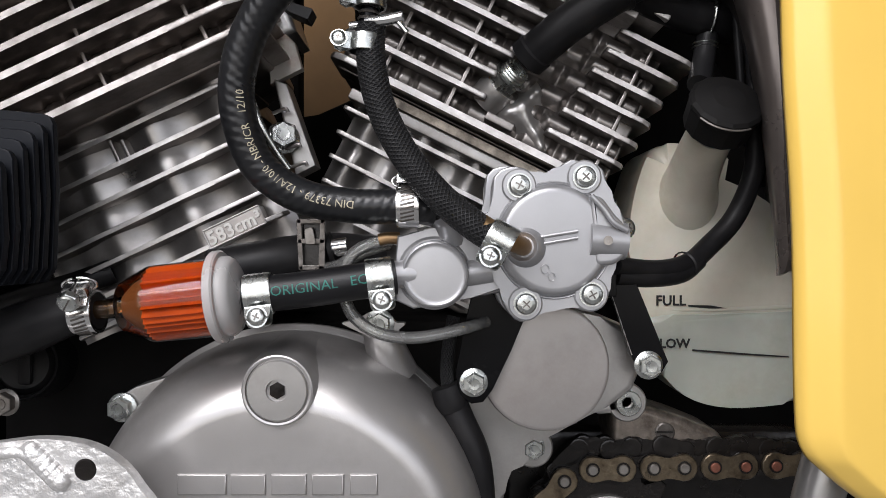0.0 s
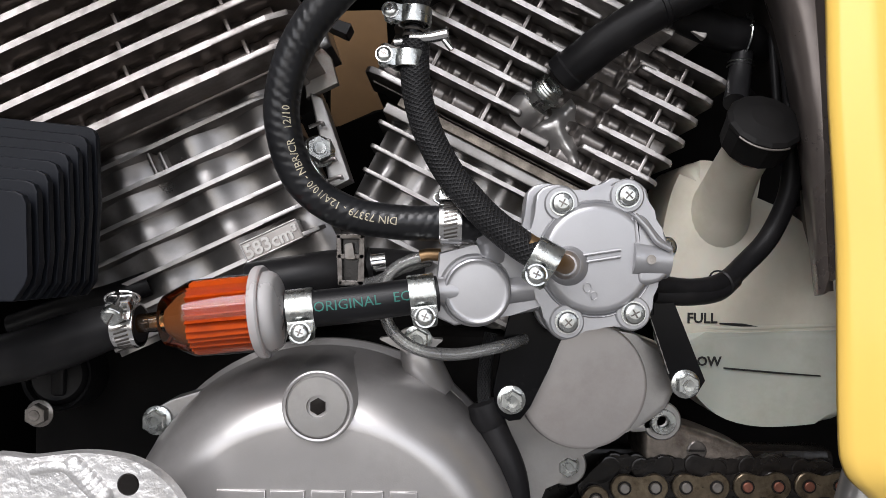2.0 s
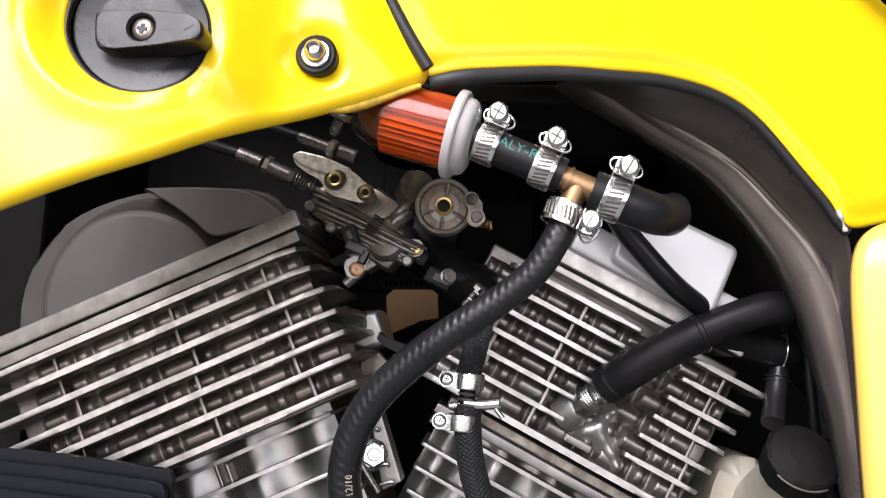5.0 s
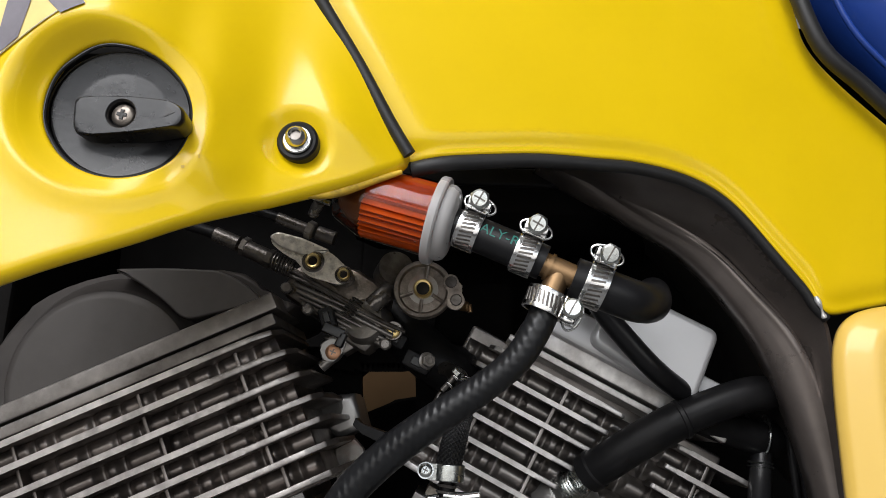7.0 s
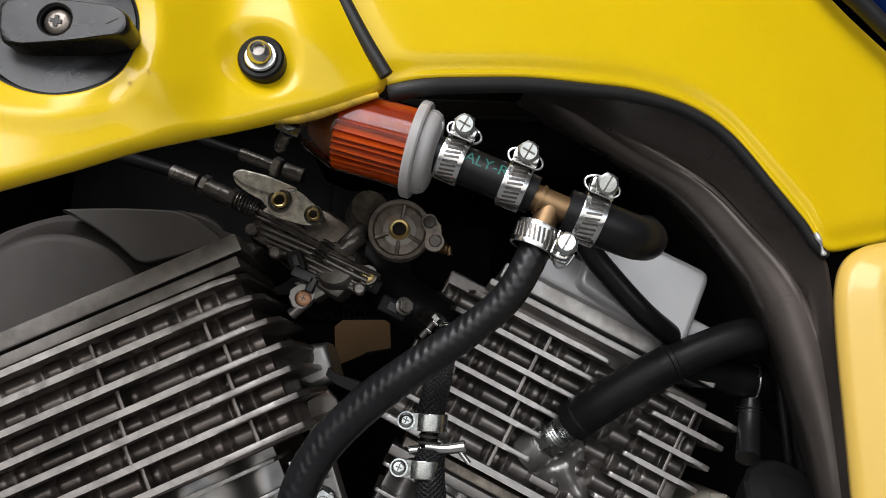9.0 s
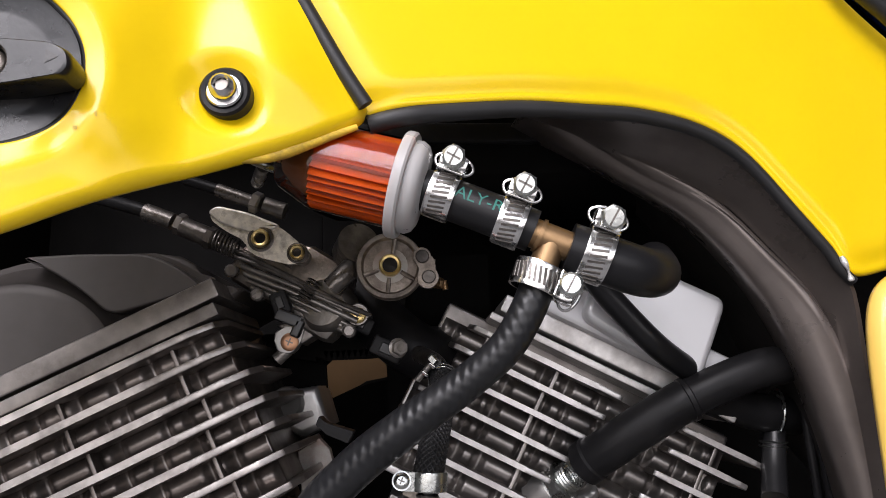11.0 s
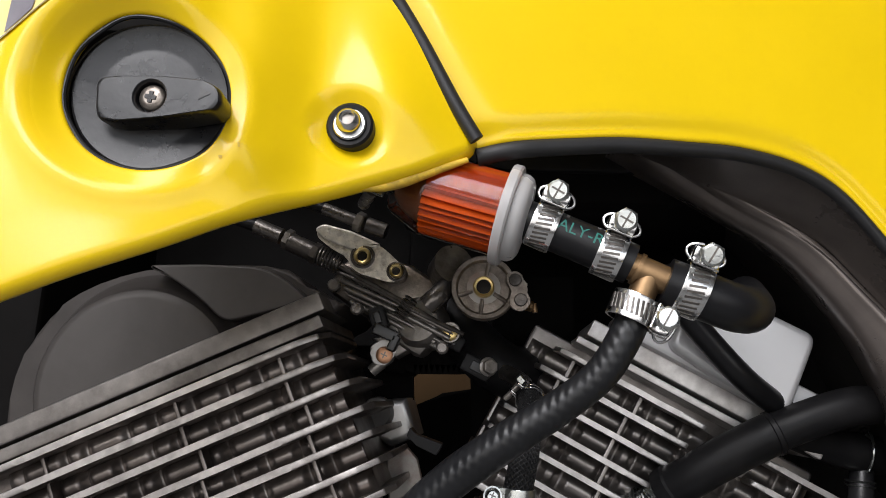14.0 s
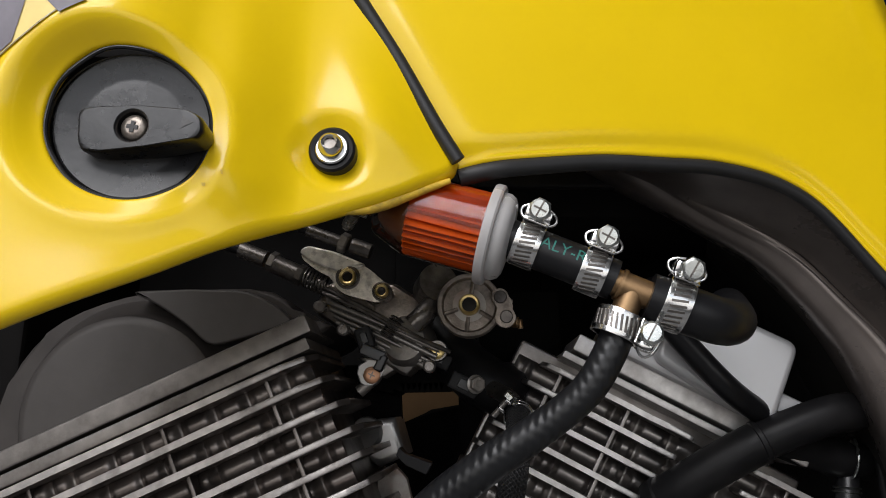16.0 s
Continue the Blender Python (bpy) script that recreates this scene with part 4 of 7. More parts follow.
part("rear_plate", prism([mid + (p - mid) * 1.0 + Vector((-0.002, 0.002)) for p in outline], 0.3220, 0.3345, 0.001), DIECAST, pump)
dc = Vector((0.0449, 0.3055, 0.4535))
part("dome", lathe([(0.0240, -0.003), (0.0240, 0.0003), (0.0236, 0.0010), (0.0231, 0.0008), (0.0228, 0.0004), (0.0225, 0.0010), (0.0218, 0.0027), (0.0205, 0.0035), (0.0, 0.0042)], dc, (0, -1, 0), 72), DIECAST, pump)
for a, b in (((0.0379, 0.3008, 0.4546), (0.054, 0.3008, 0.4572)), ((0.038, 0.3008, 0.4518), (0.054, 0.3008, 0.4545))):
    part("ridge", tube([a, b], 0.0007, 8, 4), DIECAST, pump)
part("lug", join(pillow(rounded([(0.0585, 0.4718), (0.0640, 0.4712), (0.0690, 0.4640), (0.0742, 0.4590), (0.0745, 0.4478), (0.0690, 0.4436), (0.0610, 0.4430), (0.0600, 0.4560)], 0.0030, 4), 0.3012, 0.314, 0.0022),
                 tube([(0.0590, 0.3055, 0.4540), (0.0740, 0.3065, 0.4530)], 0.0074, 20, 3)), DIECAST, pump, "folded cast lug on the pump's flank", angle=50)
part("lug_rib", tube([(0.0592, 0.3000, 0.4712), (0.0640, 0.2995, 0.4660), (0.0680, 0.2990, 0.4605), (0.0735, 0.2995, 0.4575)], 0.0012, 12, 5), DIECAST, pump)
part("lug_hole", lathe([(0, 0), (0.0019, 0)], (0.0655, 0.2978, 0.4534), (0, -1, 0), 18), OLDMETAL, pump)
for q in ((0.0308, 0.305, 0.4757), (0.0573, 0.305, 0.4791), (0.06, 0.305, 0.4317), (0.0334, 0.305, 0.4279)):
    part("screw_seat", lathe([(0, 0.0007), (0.0064, 0.0007), (0.007, 0.0002), (0.007, -0.008), (0, -0.008)], q, (0, -1, 0), 28), DIECAST, pump)
    part("spring_washer", lathe([(0, 0.0016), (0.0050, 0.0016), (0.0050, 0.0004), (0, 0.0004)], q, (0, -1, 0), 24), BRIGHT, pump)
    cross_screw(Vector(q) + Vector((0, -0.0016, 0)), (0, -1, 0), 0.0043, pump, h=0.62, turn=(math.sin(q[0] * 900), 0, 1), wide=0.13)
cross_screw((0.0755, 0.312, 0.4586), (0.35, -1, 0.1), 0.0042, pump, h=0.6)
nb = Vector((0.0326, 0.302, 0.4507))
part("outlet_boss", lathe([(0.0092, -0.004), (0.0078, 0.001), (0.0066, 0.0035), (0.0058, 0.004), (0.0045, 0.003), (0, 0.003)], nb, (-0.25, -1, 0.05), 32), DIECAST, pump)
part("outlet_pipe", tube([nb, nb + Vector((-0.003, -0.009, 0.001)), nb + Vector((-0.008, -0.0155, 0.003)), nb + Vector((-0.018, -0.0185, 0.009))], 0.0037, 16, 5), BRASS, pump, "aged brass outlet pipe")
for a, b, c in (((0.0408, 0.3008, 0.442), 0.0016, "dot"), ((0.0435, 0.3008, 0.4388), 0.0014, "dot")):
    part("casting_mark", tube([Vector(a) + Vector((b * math.cos(k), 0, b * 1.2 * math.sin(k))) for k in range(6)], 0.00016, 6, 2, False, True), DIECAST, pump)
# its square valve part with a round cap
part("valve_plate", prism(smooth_loop([(-0.0188, 0.4554), (-0.0051, 0.4584), (0.0091, 0.4599), (0.0244, 0.4576), (0.0257, 0.434), (0.0116, 0.4301), (-0.012, 0.4255), (-0.0196, 0.429), (-0.0197, 0.4384)], 1), 0.3075, 0.3125, 0.0008), DIECAST, pump)
part("valve_body", prism([(-0.0111, 0.4587), (0.0263, 0.4673), (0.0277, 0.4323), (-0.0073, 0.4261)], 0.3135, 0.332, 0.002), DIECAST, pump)
part("valve_cap", lathe([(0.0136, -0.008), (0.0136, 0), (0.0131, 0.0014), (0.0124, 0.0018), (0.0118, 0.0014), (0.0112, 0.0012), (0, 0.0016)], (-0.0032, 0.3015, 0.4399), (0, -1, 0), 56), DIECAST, pump)
part("cap_rim", lathe([(0.0150, -0.006), (0.0150, -0.003), (0.0140, -0.002)], (-0.0037, 0.3045, 0.4402), (0, -1, 0), 56), DIECAST, pump)
part("inlet_pipe", tube([(-0.012, 0.306, 0.4398), (-0.0201, 0.304, 0.4396), (-0.0281, 0.302, 0.4388)], lambda s: 0.0062 - 0.0015 * s, 18, 4), DIECAST, pump)
part("inlet_neck", tube([(0.0091, 0.309, 0.4398), (0.0197, 0.309, 0.4415)], 0.0055, 16, 4), DIECAST, pump)
part("top_pipe_boss", tube([(0.004, 0.313, 0.4527), (0.002, 0.31, 0.4622), (-0.0017, 0.306, 0.4667)], 0.0068, 18, 4), DIECAST, pump)
for q in ((-0.0051, 0.3092, 0.4555), (-0.0151, 0.3092, 0.4321), (0.011, 0.3092, 0.4354)):
    part("hole_rim", lathe([(0, -0.0004), (0.0013, -0.0004), (0.0015, 0.0004), (0.0024, 0.0004), (0.0026, 0)], q, (0, -1, 0), 20), OLDMETAL, pump)
part("copper_nipple", tube([(-0.0182, 0.312, 0.4545), (-0.0229, 0.311, 0.4545), (-0.0264, 0.311, 0.4537)], 0.0026, 12, 3), BRASS, pump, "short brass vacuum nipple")

# ---- fuel filters ----
def fuel_filter(at, axis, label, scale=1.0, body=0.0150, length=0.037):
    """Clear inline filter: pleated paper in a see-through housing closed by a white flange; the axis runs to the flange."""
    t = thing("fuel_filter", label, "fuel filter", at, "inline fuel filters")
    a, m = Vector(axis).normalized(), Matrix.Translation(at) @ frame_of(axis)
    paper = bmesh.new()
    n, h0, h1 = 34, -length * 0.78, -0.001
    rows = []
    wander = [0.35 * math.sin(k * 2.7) + 0.25 * math.sin(k * 5.1) for k in range(2 * n)]
    for h in (h0, h0 * 0.66, h0 * 0.33, h1):
        ring = []
        for k in range(2 * n):
            a0 = 2 * math.pi * (k + wander[k] + 0.08 * math.sin(h * 160 + k)) / (2 * n)
            rr = body * (0.975 if k % 2 else 0.82 + 0.06 * math.sin(k * 1.9))
            ring.append(paper.verts.new(m @ Vector((rr * math.cos(a0), rr * math.sin(a0), h))))
        rows.append(ring)
    for p, q in zip(rows, rows[1:]):
        for k in range(2 * n):
            paper.faces.new((p[k], p[(k + 1) % (2 * n)], q[(k + 1) % (2 * n)], q[k]))
    paper.faces.new(rows[0])
    part("paper_element", paper, PAPER, t, "orange pleated filter paper", angle=20)
    L = length
    shell = lathe([(0.0035, -L * 1.52), (0.0042, -L * 1.16), (0.0095, -L * 1.13), (0.0105, -L * 1.10), (body * 0.985, -L * 0.82), (body * 1.01, -L * 0.78), (body * 1.02, -L * 0.4), (body * 1.03, -0.001)], at, axis, 48)
    h = part("housing", shell, CLEAR, t, "clear plastic housing", angle=30)
    h.visible_shadow = False
    part("flange", lathe([(body, -0.0022), (body * 1.19, -0.0020), (body * 1.22, -0.0013), (body * 1.22, 0.0010), (body * 1.18, 0.0017), (body * 1.06, 0.0018), (body * 1.05, 0.0040), (body * 0.98, 0.0058), (body * 0.86, 0.0068), (0.006, 0.0076), (0.0042, 0.009), (0.0040, 0.026)], at, axis, 48), WHITEPLASTIC, t, "milky white plastic end flange")
    part("spigot", lathe([(0.0038, 0), (0.0038, -0.02), (0, -0.02)], Vector(at) - a * L * 1.15, axis, 20), CLEAR, t)
    part("end_cone", lathe([(body * 0.80, -L * 0.785), (body * 0.62, -L * 0.96), (0.0052, -L * 1.10), (0, -L * 1.10)], at, axis, 32), AMBER, t, "stained inner end of the filter element")
    return t


f0a, f0b = Vector((-0.118, 0.297, 0.4279)), Vector((-0.0872, 0.2965, 0.4312))
fuel_filter(f0b, f0b - f0a, "clear inline fuel filter with orange paper beside the pump", length=0.0345)
f1a, f1b = Vector((-0.0645, 0.266, 0.6576)), Vector((-0.037, 0.2645, 0.6502))
fuel_filter(f1b, f1b - f1a, "clear inline fuel filter with orange paper tucked under the bodywork")

# ---- hoses ----
def hose(name, path, r, mat, label, group="", segs=22, steps=6, category="hose"):
    ob = part(name, tube(path, r, segs, steps), mat)
    return tagged(ob, label, category, group)


FUEL = [(0.0082, 0.266, 0.619), (0.0034, 0.266, 0.6077), (-0.0041, 0.268, 0.5958), (-0.0169, 0.272, 0.5848), (-0.0351, 0.277, 0.572), (-0.0538, 0.283, 0.5576), (-0.0698, 0.288, 0.541), (-0.0785, 0.2915, 0.5233), (-0.0804, 0.2945, 0.5045), (-0.0736, 0.298, 0.4836), (-0.0567, 0.301, 0.4712), (-0.0354, 0.303, 0.4673), (-0.013, 0.304, 0.4673), (-0.0038, 0.306, 0.4664)]
big = hose("fuel_hose", FUEL, lambda s: 0.0059 + 0.0012 * ease((s - 0.18) / 0.20), WRAP, "thick black wrapped rubber fuel hose with worn cream print", segs=28)
BRAID = [(0.0249, 0.2855, 0.4519), (0.0184, 0.285, 0.4549), (0.011, 0.287, 0.4597), (-0.0009, 0.292, 0.47), (-0.0138, 0.297, 0.4853), (-0.023, 0.3, 0.5021), (-0.0279, 0.302, 0.5183), (-0.0294, 0.303, 0.5333), (-0.0289, 0.303, 0.5402)]
hose("braided_hose", BRAID, 0.0060, WEAVE, "black textile-braided fuel hose curving down to the pump")
UPPER = [(-0.0308, 0.303, 0.5475), (-0.0289, 0.303, 0.556), (-0.0264, 0.312, 0.5680), (-0.0240, 0.335, 0.5790), (-0.0230, 0.357, 0.5870), (-0.0235, 0.366, 0.5900)]
hose("braided_hose", UPPER, 0.0056, WEAVE, "black textile-braided fuel hose rising behind the thick hose")
ORIG = [(-0.0191, 0.302, 0.4389), (-0.0325, 0.3, 0.4372), (-0.0502, 0.298, 0.4346), (-0.0656, 0.297, 0.4328), (-0.0784, 0.2965, 0.4317)]
orig = hose("filter_hose", ORIG, 0.0073, SMOOTHRUBBER, "short smooth black fuel hose with teal lettering")
INLET = [(-0.1364, 0.298, 0.4256), (-0.1492, 0.299, 0.4242), (-0.1671, 0.303, 0.4184), (-0.1919, 0.31, 0.4106), (-0.2341, 0.33, 0.4007)]
hose("inlet_hose", INLET, lambda s: 0.0072 + 0.0035 * min(s * 2, 1), RUBBER, "thick dull black rubber hose feeding the lower filter")
ITALY = [(-0.0316, 0.2635, 0.6489), (-0.0186, 0.2635, 0.644), (-0.0058, 0.263, 0.6388), (0.0058, 0.263, 0.6339)]
italy = hose("filter_hose", ITALY, 0.0072, SMOOTHRUBBER, "short smooth black fuel hose with teal lettering")
hose("stub_hose", [(0.0172, 0.263, 0.6283), (0.0286, 0.263, 0.6243), (0.0406, 0.266, 0.6208), (0.0497, 0.278, 0.6217), (0.0576, 0.3, 0.6262), (0.0657, 0.33, 0.6344)], 0.0084, SMOOTHRUBBER, "smooth black fuel hose bending away behind the tee")
# print on the hoses
lettering("TALY-R", 0.0062, 0.0, None, None, TEAL, italy, "print", bend=along_path(ITALY, 6, (0, -1, 0.25), 0.0072, 0.0185))
lettering("ORIGINAL   EC", 0.0056, 0.0, None, None, TEAL, orig, "print", bend=along_path(ORIG, 6, (0, -1, 0.10), 0.0073, 0.0300, flip=True))
lettering("DIN 73379 - 12A/10/0 - NBR/CR   12/10", 0.0044, 0.0, None, None, CREAM, big, "print", bend=along_path(FUEL, 6, (0.5, -1, 0.0), 0.0071, 0.183, flip=True))

tee = thing("brass_tee", "aged brass three-way hose fitting", "tee fitting", (0.0115, 0.263, 0.6303))
part("run_pipe", tube([(0.0039, 0.263, 0.6341), (0.021, 0.263, 0.627)], 0.0050, 20, 4), BRASS, tee)
part("branch_pipe", tube([(0.0121, 0.263, 0.6303), (0.0081, 0.2635, 0.6208)], 0.0048, 20, 4), BRASS, tee)
part("collar", tube([(0.0073, 0.263, 0.6326), (0.0085, 0.263, 0.632)], 0.0058, 20, 4), BRASS, tee)

# clamps
worm_clamp((-0.0242, 0.2635, 0.6464), Vector(ITALY[-1]) - Vector(ITALY[0]), 0.0074, (0.367, -0.12, 0.923), head="cross")
worm_clamp((-0.0016, 0.263, 0.6369), Vector(ITALY[-1]) - Vector(ITALY[0]), 0.0074, (0.367, -0.12, 0.923), head="cross")
worm_clamp((0.0259, 0.263, 0.6258), (Vector(ITALY[-1]) - Vector(ITALY[0])), 0.0086, (0.36, -0.225, 0.906))
worm_clamp((0.0067, 0.2645, 0.6184), Vector(FUEL[1]) - Vector(FUEL[0]), 0.0074, (0.904, -0.184, -0.383))
worm_clamp((-0.0141, 0.304, 0.4673), (1, 0, 0), 0.0076, (0, 0.3, 1), label="steel worm-drive clamp on the hose end at the pump")
worm_clamp((-0.1411, 0.2985, 0.4249), (1, 0, 0.08), 0.0078, (0, -0.55, 0.85), label="steel worm-drive clamp behind the lower filter")
wire_clamp((-0.0230, 0.357, 0.5870), Vector(UPPER[5]) - Vector(UPPER[3]), 0.0058)
hose("hose_nipple", [(-0.0233, 0.362, 0.5888), (-0.026, 0.375, 0.5950), (-0.036, 0.392, 0.6010)], 0.0042, DARKMETAL, "dark oily metal nipple behind the braided hose", category="hose nipple")
ear_clamp((-0.0727, 0.297, 0.4321), Vector(ORIG[-1]) - Vector(ORIG[0]), 0.0075, (0, -0.75, -0.8))
ear_clamp((-0.0253, 0.301, 0.4382), Vector(ORIG[-1]) - Vector(ORIG[0]), 0.0075, (0, -0.75, -0.8))
ear_clamp((0.0217, 0.2855, 0.4532), Vector(BRAID[0]) - Vector(BRAID[2]), 0.0063, (-0.45, -0.7, -0.6))
ear_clamp((-0.0314, 0.303, 0.5326), (0.05, 0, 1), 0.0062, (-1, -0.35, 0), width=0.0068, k=0.74)
ear_clamp((-0.0294, 0.303, 0.5504), (0.05, 0, 1), 0.0059, (-1, -0.35, 0), width=0.0068, k=0.74)
valve = thing("fuel_tap", "small inline fuel tap with a bright lever handle", "fuel tap", (-0.0301, 0.303, 0.5416))
part("body", tube([(-0.031, 0.303, 0.5361), (-0.0293, 0.303, 0.548)], 0.0036, 16, 4), BLACKSTEEL, valve)
part("rings", join(*[lathe([(0.0040, -0.0006), (0.0044, 0), (0.0040, 0.0006)], Vector((-0.0311, 0.303, 0.5373)).lerp(Vector((-0.0293, 0.303, 0.5476)), k / 4), (0.1, 0, 1), 18) for k in range(5)]), DARKMETAL, valve)
part("handle", tube([(-0.0305, 0.301, 0.5412), (-0.0234, 0.2985, 0.5408), (-0.0159, 0.297, 0.5419)], 0.0023, 14, 4), CHROME, valve)
part("handle_tail", tube([(-0.0182, 0.2975, 0.5404), (-0.0143, 0.297, 0.5355)], 0.0011, 10, 3), CHROME, valve)
part("stem", tube([(-0.0376, 0.302, 0.5395), (-0.0328, 0.302, 0.5401)], 0.0017, 10, 3), CHROME, valve)

# ---- bodywork ----
def interp(x, table):
    """A smooth curve through the (x, value) pairs."""
    k = len(table)
    for i in range(k - 1):
        (a, p), (b, q) = table[i], table[i + 1]
        if x <= b or i == k - 2:
            (a0, p0), (b1, q1) = table[max(i - 1, 0)], table[min(i + 2, k - 1)]
            w, s = b - a, min(max((x - a) / (b - a), 0), 1.5)
            m0, m1 = (q - p0) / (b - a0) * w, (q1 - p) / (b1 - a) * w
            return (2 * s ** 3 - 3 * s * s + 1) * p + (s ** 3 - 2 * s * s + s) * m0 + (3 * s * s - 2 * s ** 3) * q + (s ** 3 - s * s) * m1


def even(curve, n):
    """n + 1 points spread evenly along a polyline."""
    runs = [0.0]
    for a, b in zip(curve, curve[1:]):
        runs.append(runs[-1] + (b - a).length)
    out, i = [], 0
    for k in range(n + 1):
        s = runs[-1] * k / n
        while i < len(runs) - 2 and runs[i + 1] < s:
            i += 1
        out.append(curve[i].lerp(curve[i + 1], (s - runs[i]) / max(runs[i + 1] - runs[i], 1e-9)))
    return out


def skin(lower, upper, depth, n, rows, roll, hole=None, flare=0.0, crease=None):
    """A bodywork panel between two edge lines seen from the side, its face at depth(x, z), its lower edge rolled in by roll."""
    lo, hi = even(lower, n), even(upper, n)
    bm = bmesh.new()
    grid = []
    for j in range(rows + 1):
        f = (j / rows) ** 1.35
        line = []
        for a, b in zip(lo, hi):
            p = a.lerp(b, f)
            s = (p - a).length
            y = depth(p.x, p.y)
            y -= flare * math.exp(-((s - 0.0035) / 0.0055) ** 2)
            if crease:
                w = (crease[0] - s) / crease[0]
                y += crease[1] * 0.5 * (w + math.sqrt(w * w + 0.012))
            if s < roll:
                y += roll - math.sqrt(max(roll * roll - (roll - s) ** 2, 0))
            line.append(bm.verts.new((p.x, y, p.y)))
        grid.append(line)
    for p, q in zip(grid, grid[1:]):
        for k in range(n):
            bm.faces.new((p[k], p[k + 1], q[k + 1], q[k]))
    if hole:
        c, r = hole
        inside = lambda v: (Vector((v.co.x, v.co.z)) - c).length < r
        rim = [v for v in bm.verts if inside(v) and any(not inside(e.other_vert(v)) for e in v.link_edges)]
        drop = [v for v in bm.verts if inside(v) and v not in set(rim)]
        for v in rim:
            o = (Vector((v.co.x, v.co.z)) - c).normalized() * r
            v.co.x, v.co.z = c.x + o.x, c.y + o.y
            v.co.y = depth(v.co.x, v.co.z)
        bmesh.ops.delete(bm, geom=drop, context="VERTS")
        for v in {v for e in bm.edges if len(e.link_faces) == 1 for v in e.verts}:
            o = Vector((v.co.x, v.co.z)) - c
            if o.length < r * 1.25:
                o = o.normalized() * r
                v.co.x, v.co.z = c.x + o.x, c.y + o.y
                v.co.y = depth(v.co.x, v.co.z)
    bm.normal_update()
    if sum(f.normal.y for f in bm.faces) > 0:
        bmesh.ops.reverse_faces(bm, faces=bm.faces)
    for f in bm.faces:
        f.smooth = True
    return bm


def solid(ob, thick=0.0022):
    md = ob.modifiers.new("thickness", "SOLIDIFY")
    md.thickness, md.offset = thick, -1
    return ob


def v2(*pts):
    return [Vector(p) for p in pts]


KNOB = Vector((-0.1469, 0.6714))
BOLT = Vector((-0.0896, 0.6718))
FACE = [(-0.40, 0.150), (-0.26, 0.190), (-0.20, 0.1940), (-0.145, 0.2075), (-0.089, 0.2375), (-0.047, 0.2525), (0.0, 0.265)]


def front_face(x, z):
    y = interp(x, FACE) + 0.06 * (z - 0.67)
    e = math.hypot((x - KNOB.x + 0.0022) / 0.0285, (z - KNOB.y) / 0.0285)
    y -= 0.20 * (z - KNOB.y) * math.exp(-((x - KNOB.x) ** 2 + (z - KNOB.y) ** 2) / 0.045 ** 2)
    flat = 0.2125 + 0.20 * (x - KNOB.x) - 0.02 * (z - KNOB.y)
    y += max(flat - y, 0) * (1 - ease((e - 0.70) / 0.40)) - 0.0006 * math.exp(-((e - 1.14) / 0.10) ** 2)
    d = (Vector((x, z)) - BOLT).length
    y += 0.0030 * (1 - ease((d - 0.006) / 0.009))
    inner = ease(-((x + 0.0485) * 0.856 + (z - 0.673) * 0.518) / 0.020)
    fold = inner * ease((x + 0.131) / 0.0145) * (1 - ease((x + 0.1165) / 0.018))
    y += (0.07 * (z - 0.68) - 0.0046) * fold * ease((z - 0.638) / 0.022)
    brow = inner * ease((x + 0.104) / 0.032) * (1 - ease((x + 0.072) / 0.050)) * ease((z - 0.662) / 0.030)
    y += (0.10 * (z - 0.69) - 0.0036) * brow
    return y + 0.0030 * math.cos((x + 0.112) * 78) * ease((z - 0.63) / 0.05)


low = smooth_loop([(-0.2258, 0.5818), (-0.1982, 0.5933), (-0.1787, 0.6036), (-0.1591, 0.6144), (-0.1383, 0.6252), (-0.1185, 0.6366), (-0.0908, 0.6489), (-0.07, 0.6575), (-0.0521, 0.6671), (-0.0485, 0.6737)], 8, False)
high = smooth_loop([(-0.2717, 0.7478), (-0.2176, 0.7584), (-0.1636, 0.769), (-0.1354, 0.7762), (-0.1137, 0.7759), (-0.0875, 0.7358), (-0.0702, 0.709), (-0.0566, 0.6856), (-0.0489, 0.6747)], 8, False)
fairing = thing("tank_side_fairing", "glossy yellow painted side fairing with a dished round recess", "fairing", (-0.14, 0.22, 0.66))
solid(part("panel", skin(v2(*low), v2(*high), front_face, 300, 190, 0.005, (KNOB, 0.0255)), YELLOW, fairing, keep=True))
part("chipped_lip", tube([(-0.0884, 0.241, 0.6519), (-0.0778, 0.245, 0.6542), (-0.065, 0.249, 0.6602), (-0.0514, 0.2525, 0.6664)], lambda s: 0.0022 - 0.0012 * abs(2 * s - 1), 10, 5), YELLOWEDGE, fairing, "scuffed unpainted lower lip")
lip = bmesh.new()
rings = [[lip.verts.new((KNOB.x + r * math.cos(a), front_face(KNOB.x + r * math.cos(a), KNOB.y + r * math.sin(a)) + d, KNOB.y + r * math.sin(a))) for a in [radians(k * 3) for k in range(120)]] for r, d in [(0.0237, 0.0030), (0.0237, 0.0008), (0.02385, 0.0003), (0.0241, 0.00002)] + [(0.0241 + 0.0005 * k, -0.00003) for k in range(1, 12)] + [(0.0300, 0.00003)]]
for p, q in zip(rings, rings[1:]):
    for k in range(120):
        lip.faces.new((p[k], q[k], q[k - 119], p[k - 119]))
part("recess_lip", lip, YELLOW, fairing, angle=60)
part("recess_liner", lathe([(0.0236, -0.0022), (0.0244, -0.0026), (0.0246, -0.014), (0.0240, -0.014), (0.0234, -0.0026), (0.0236, -0.0022)], (KNOB.x, 0.2133, KNOB.y), (0.2, -1, -0.02), 72), PLASTIC, fairing)
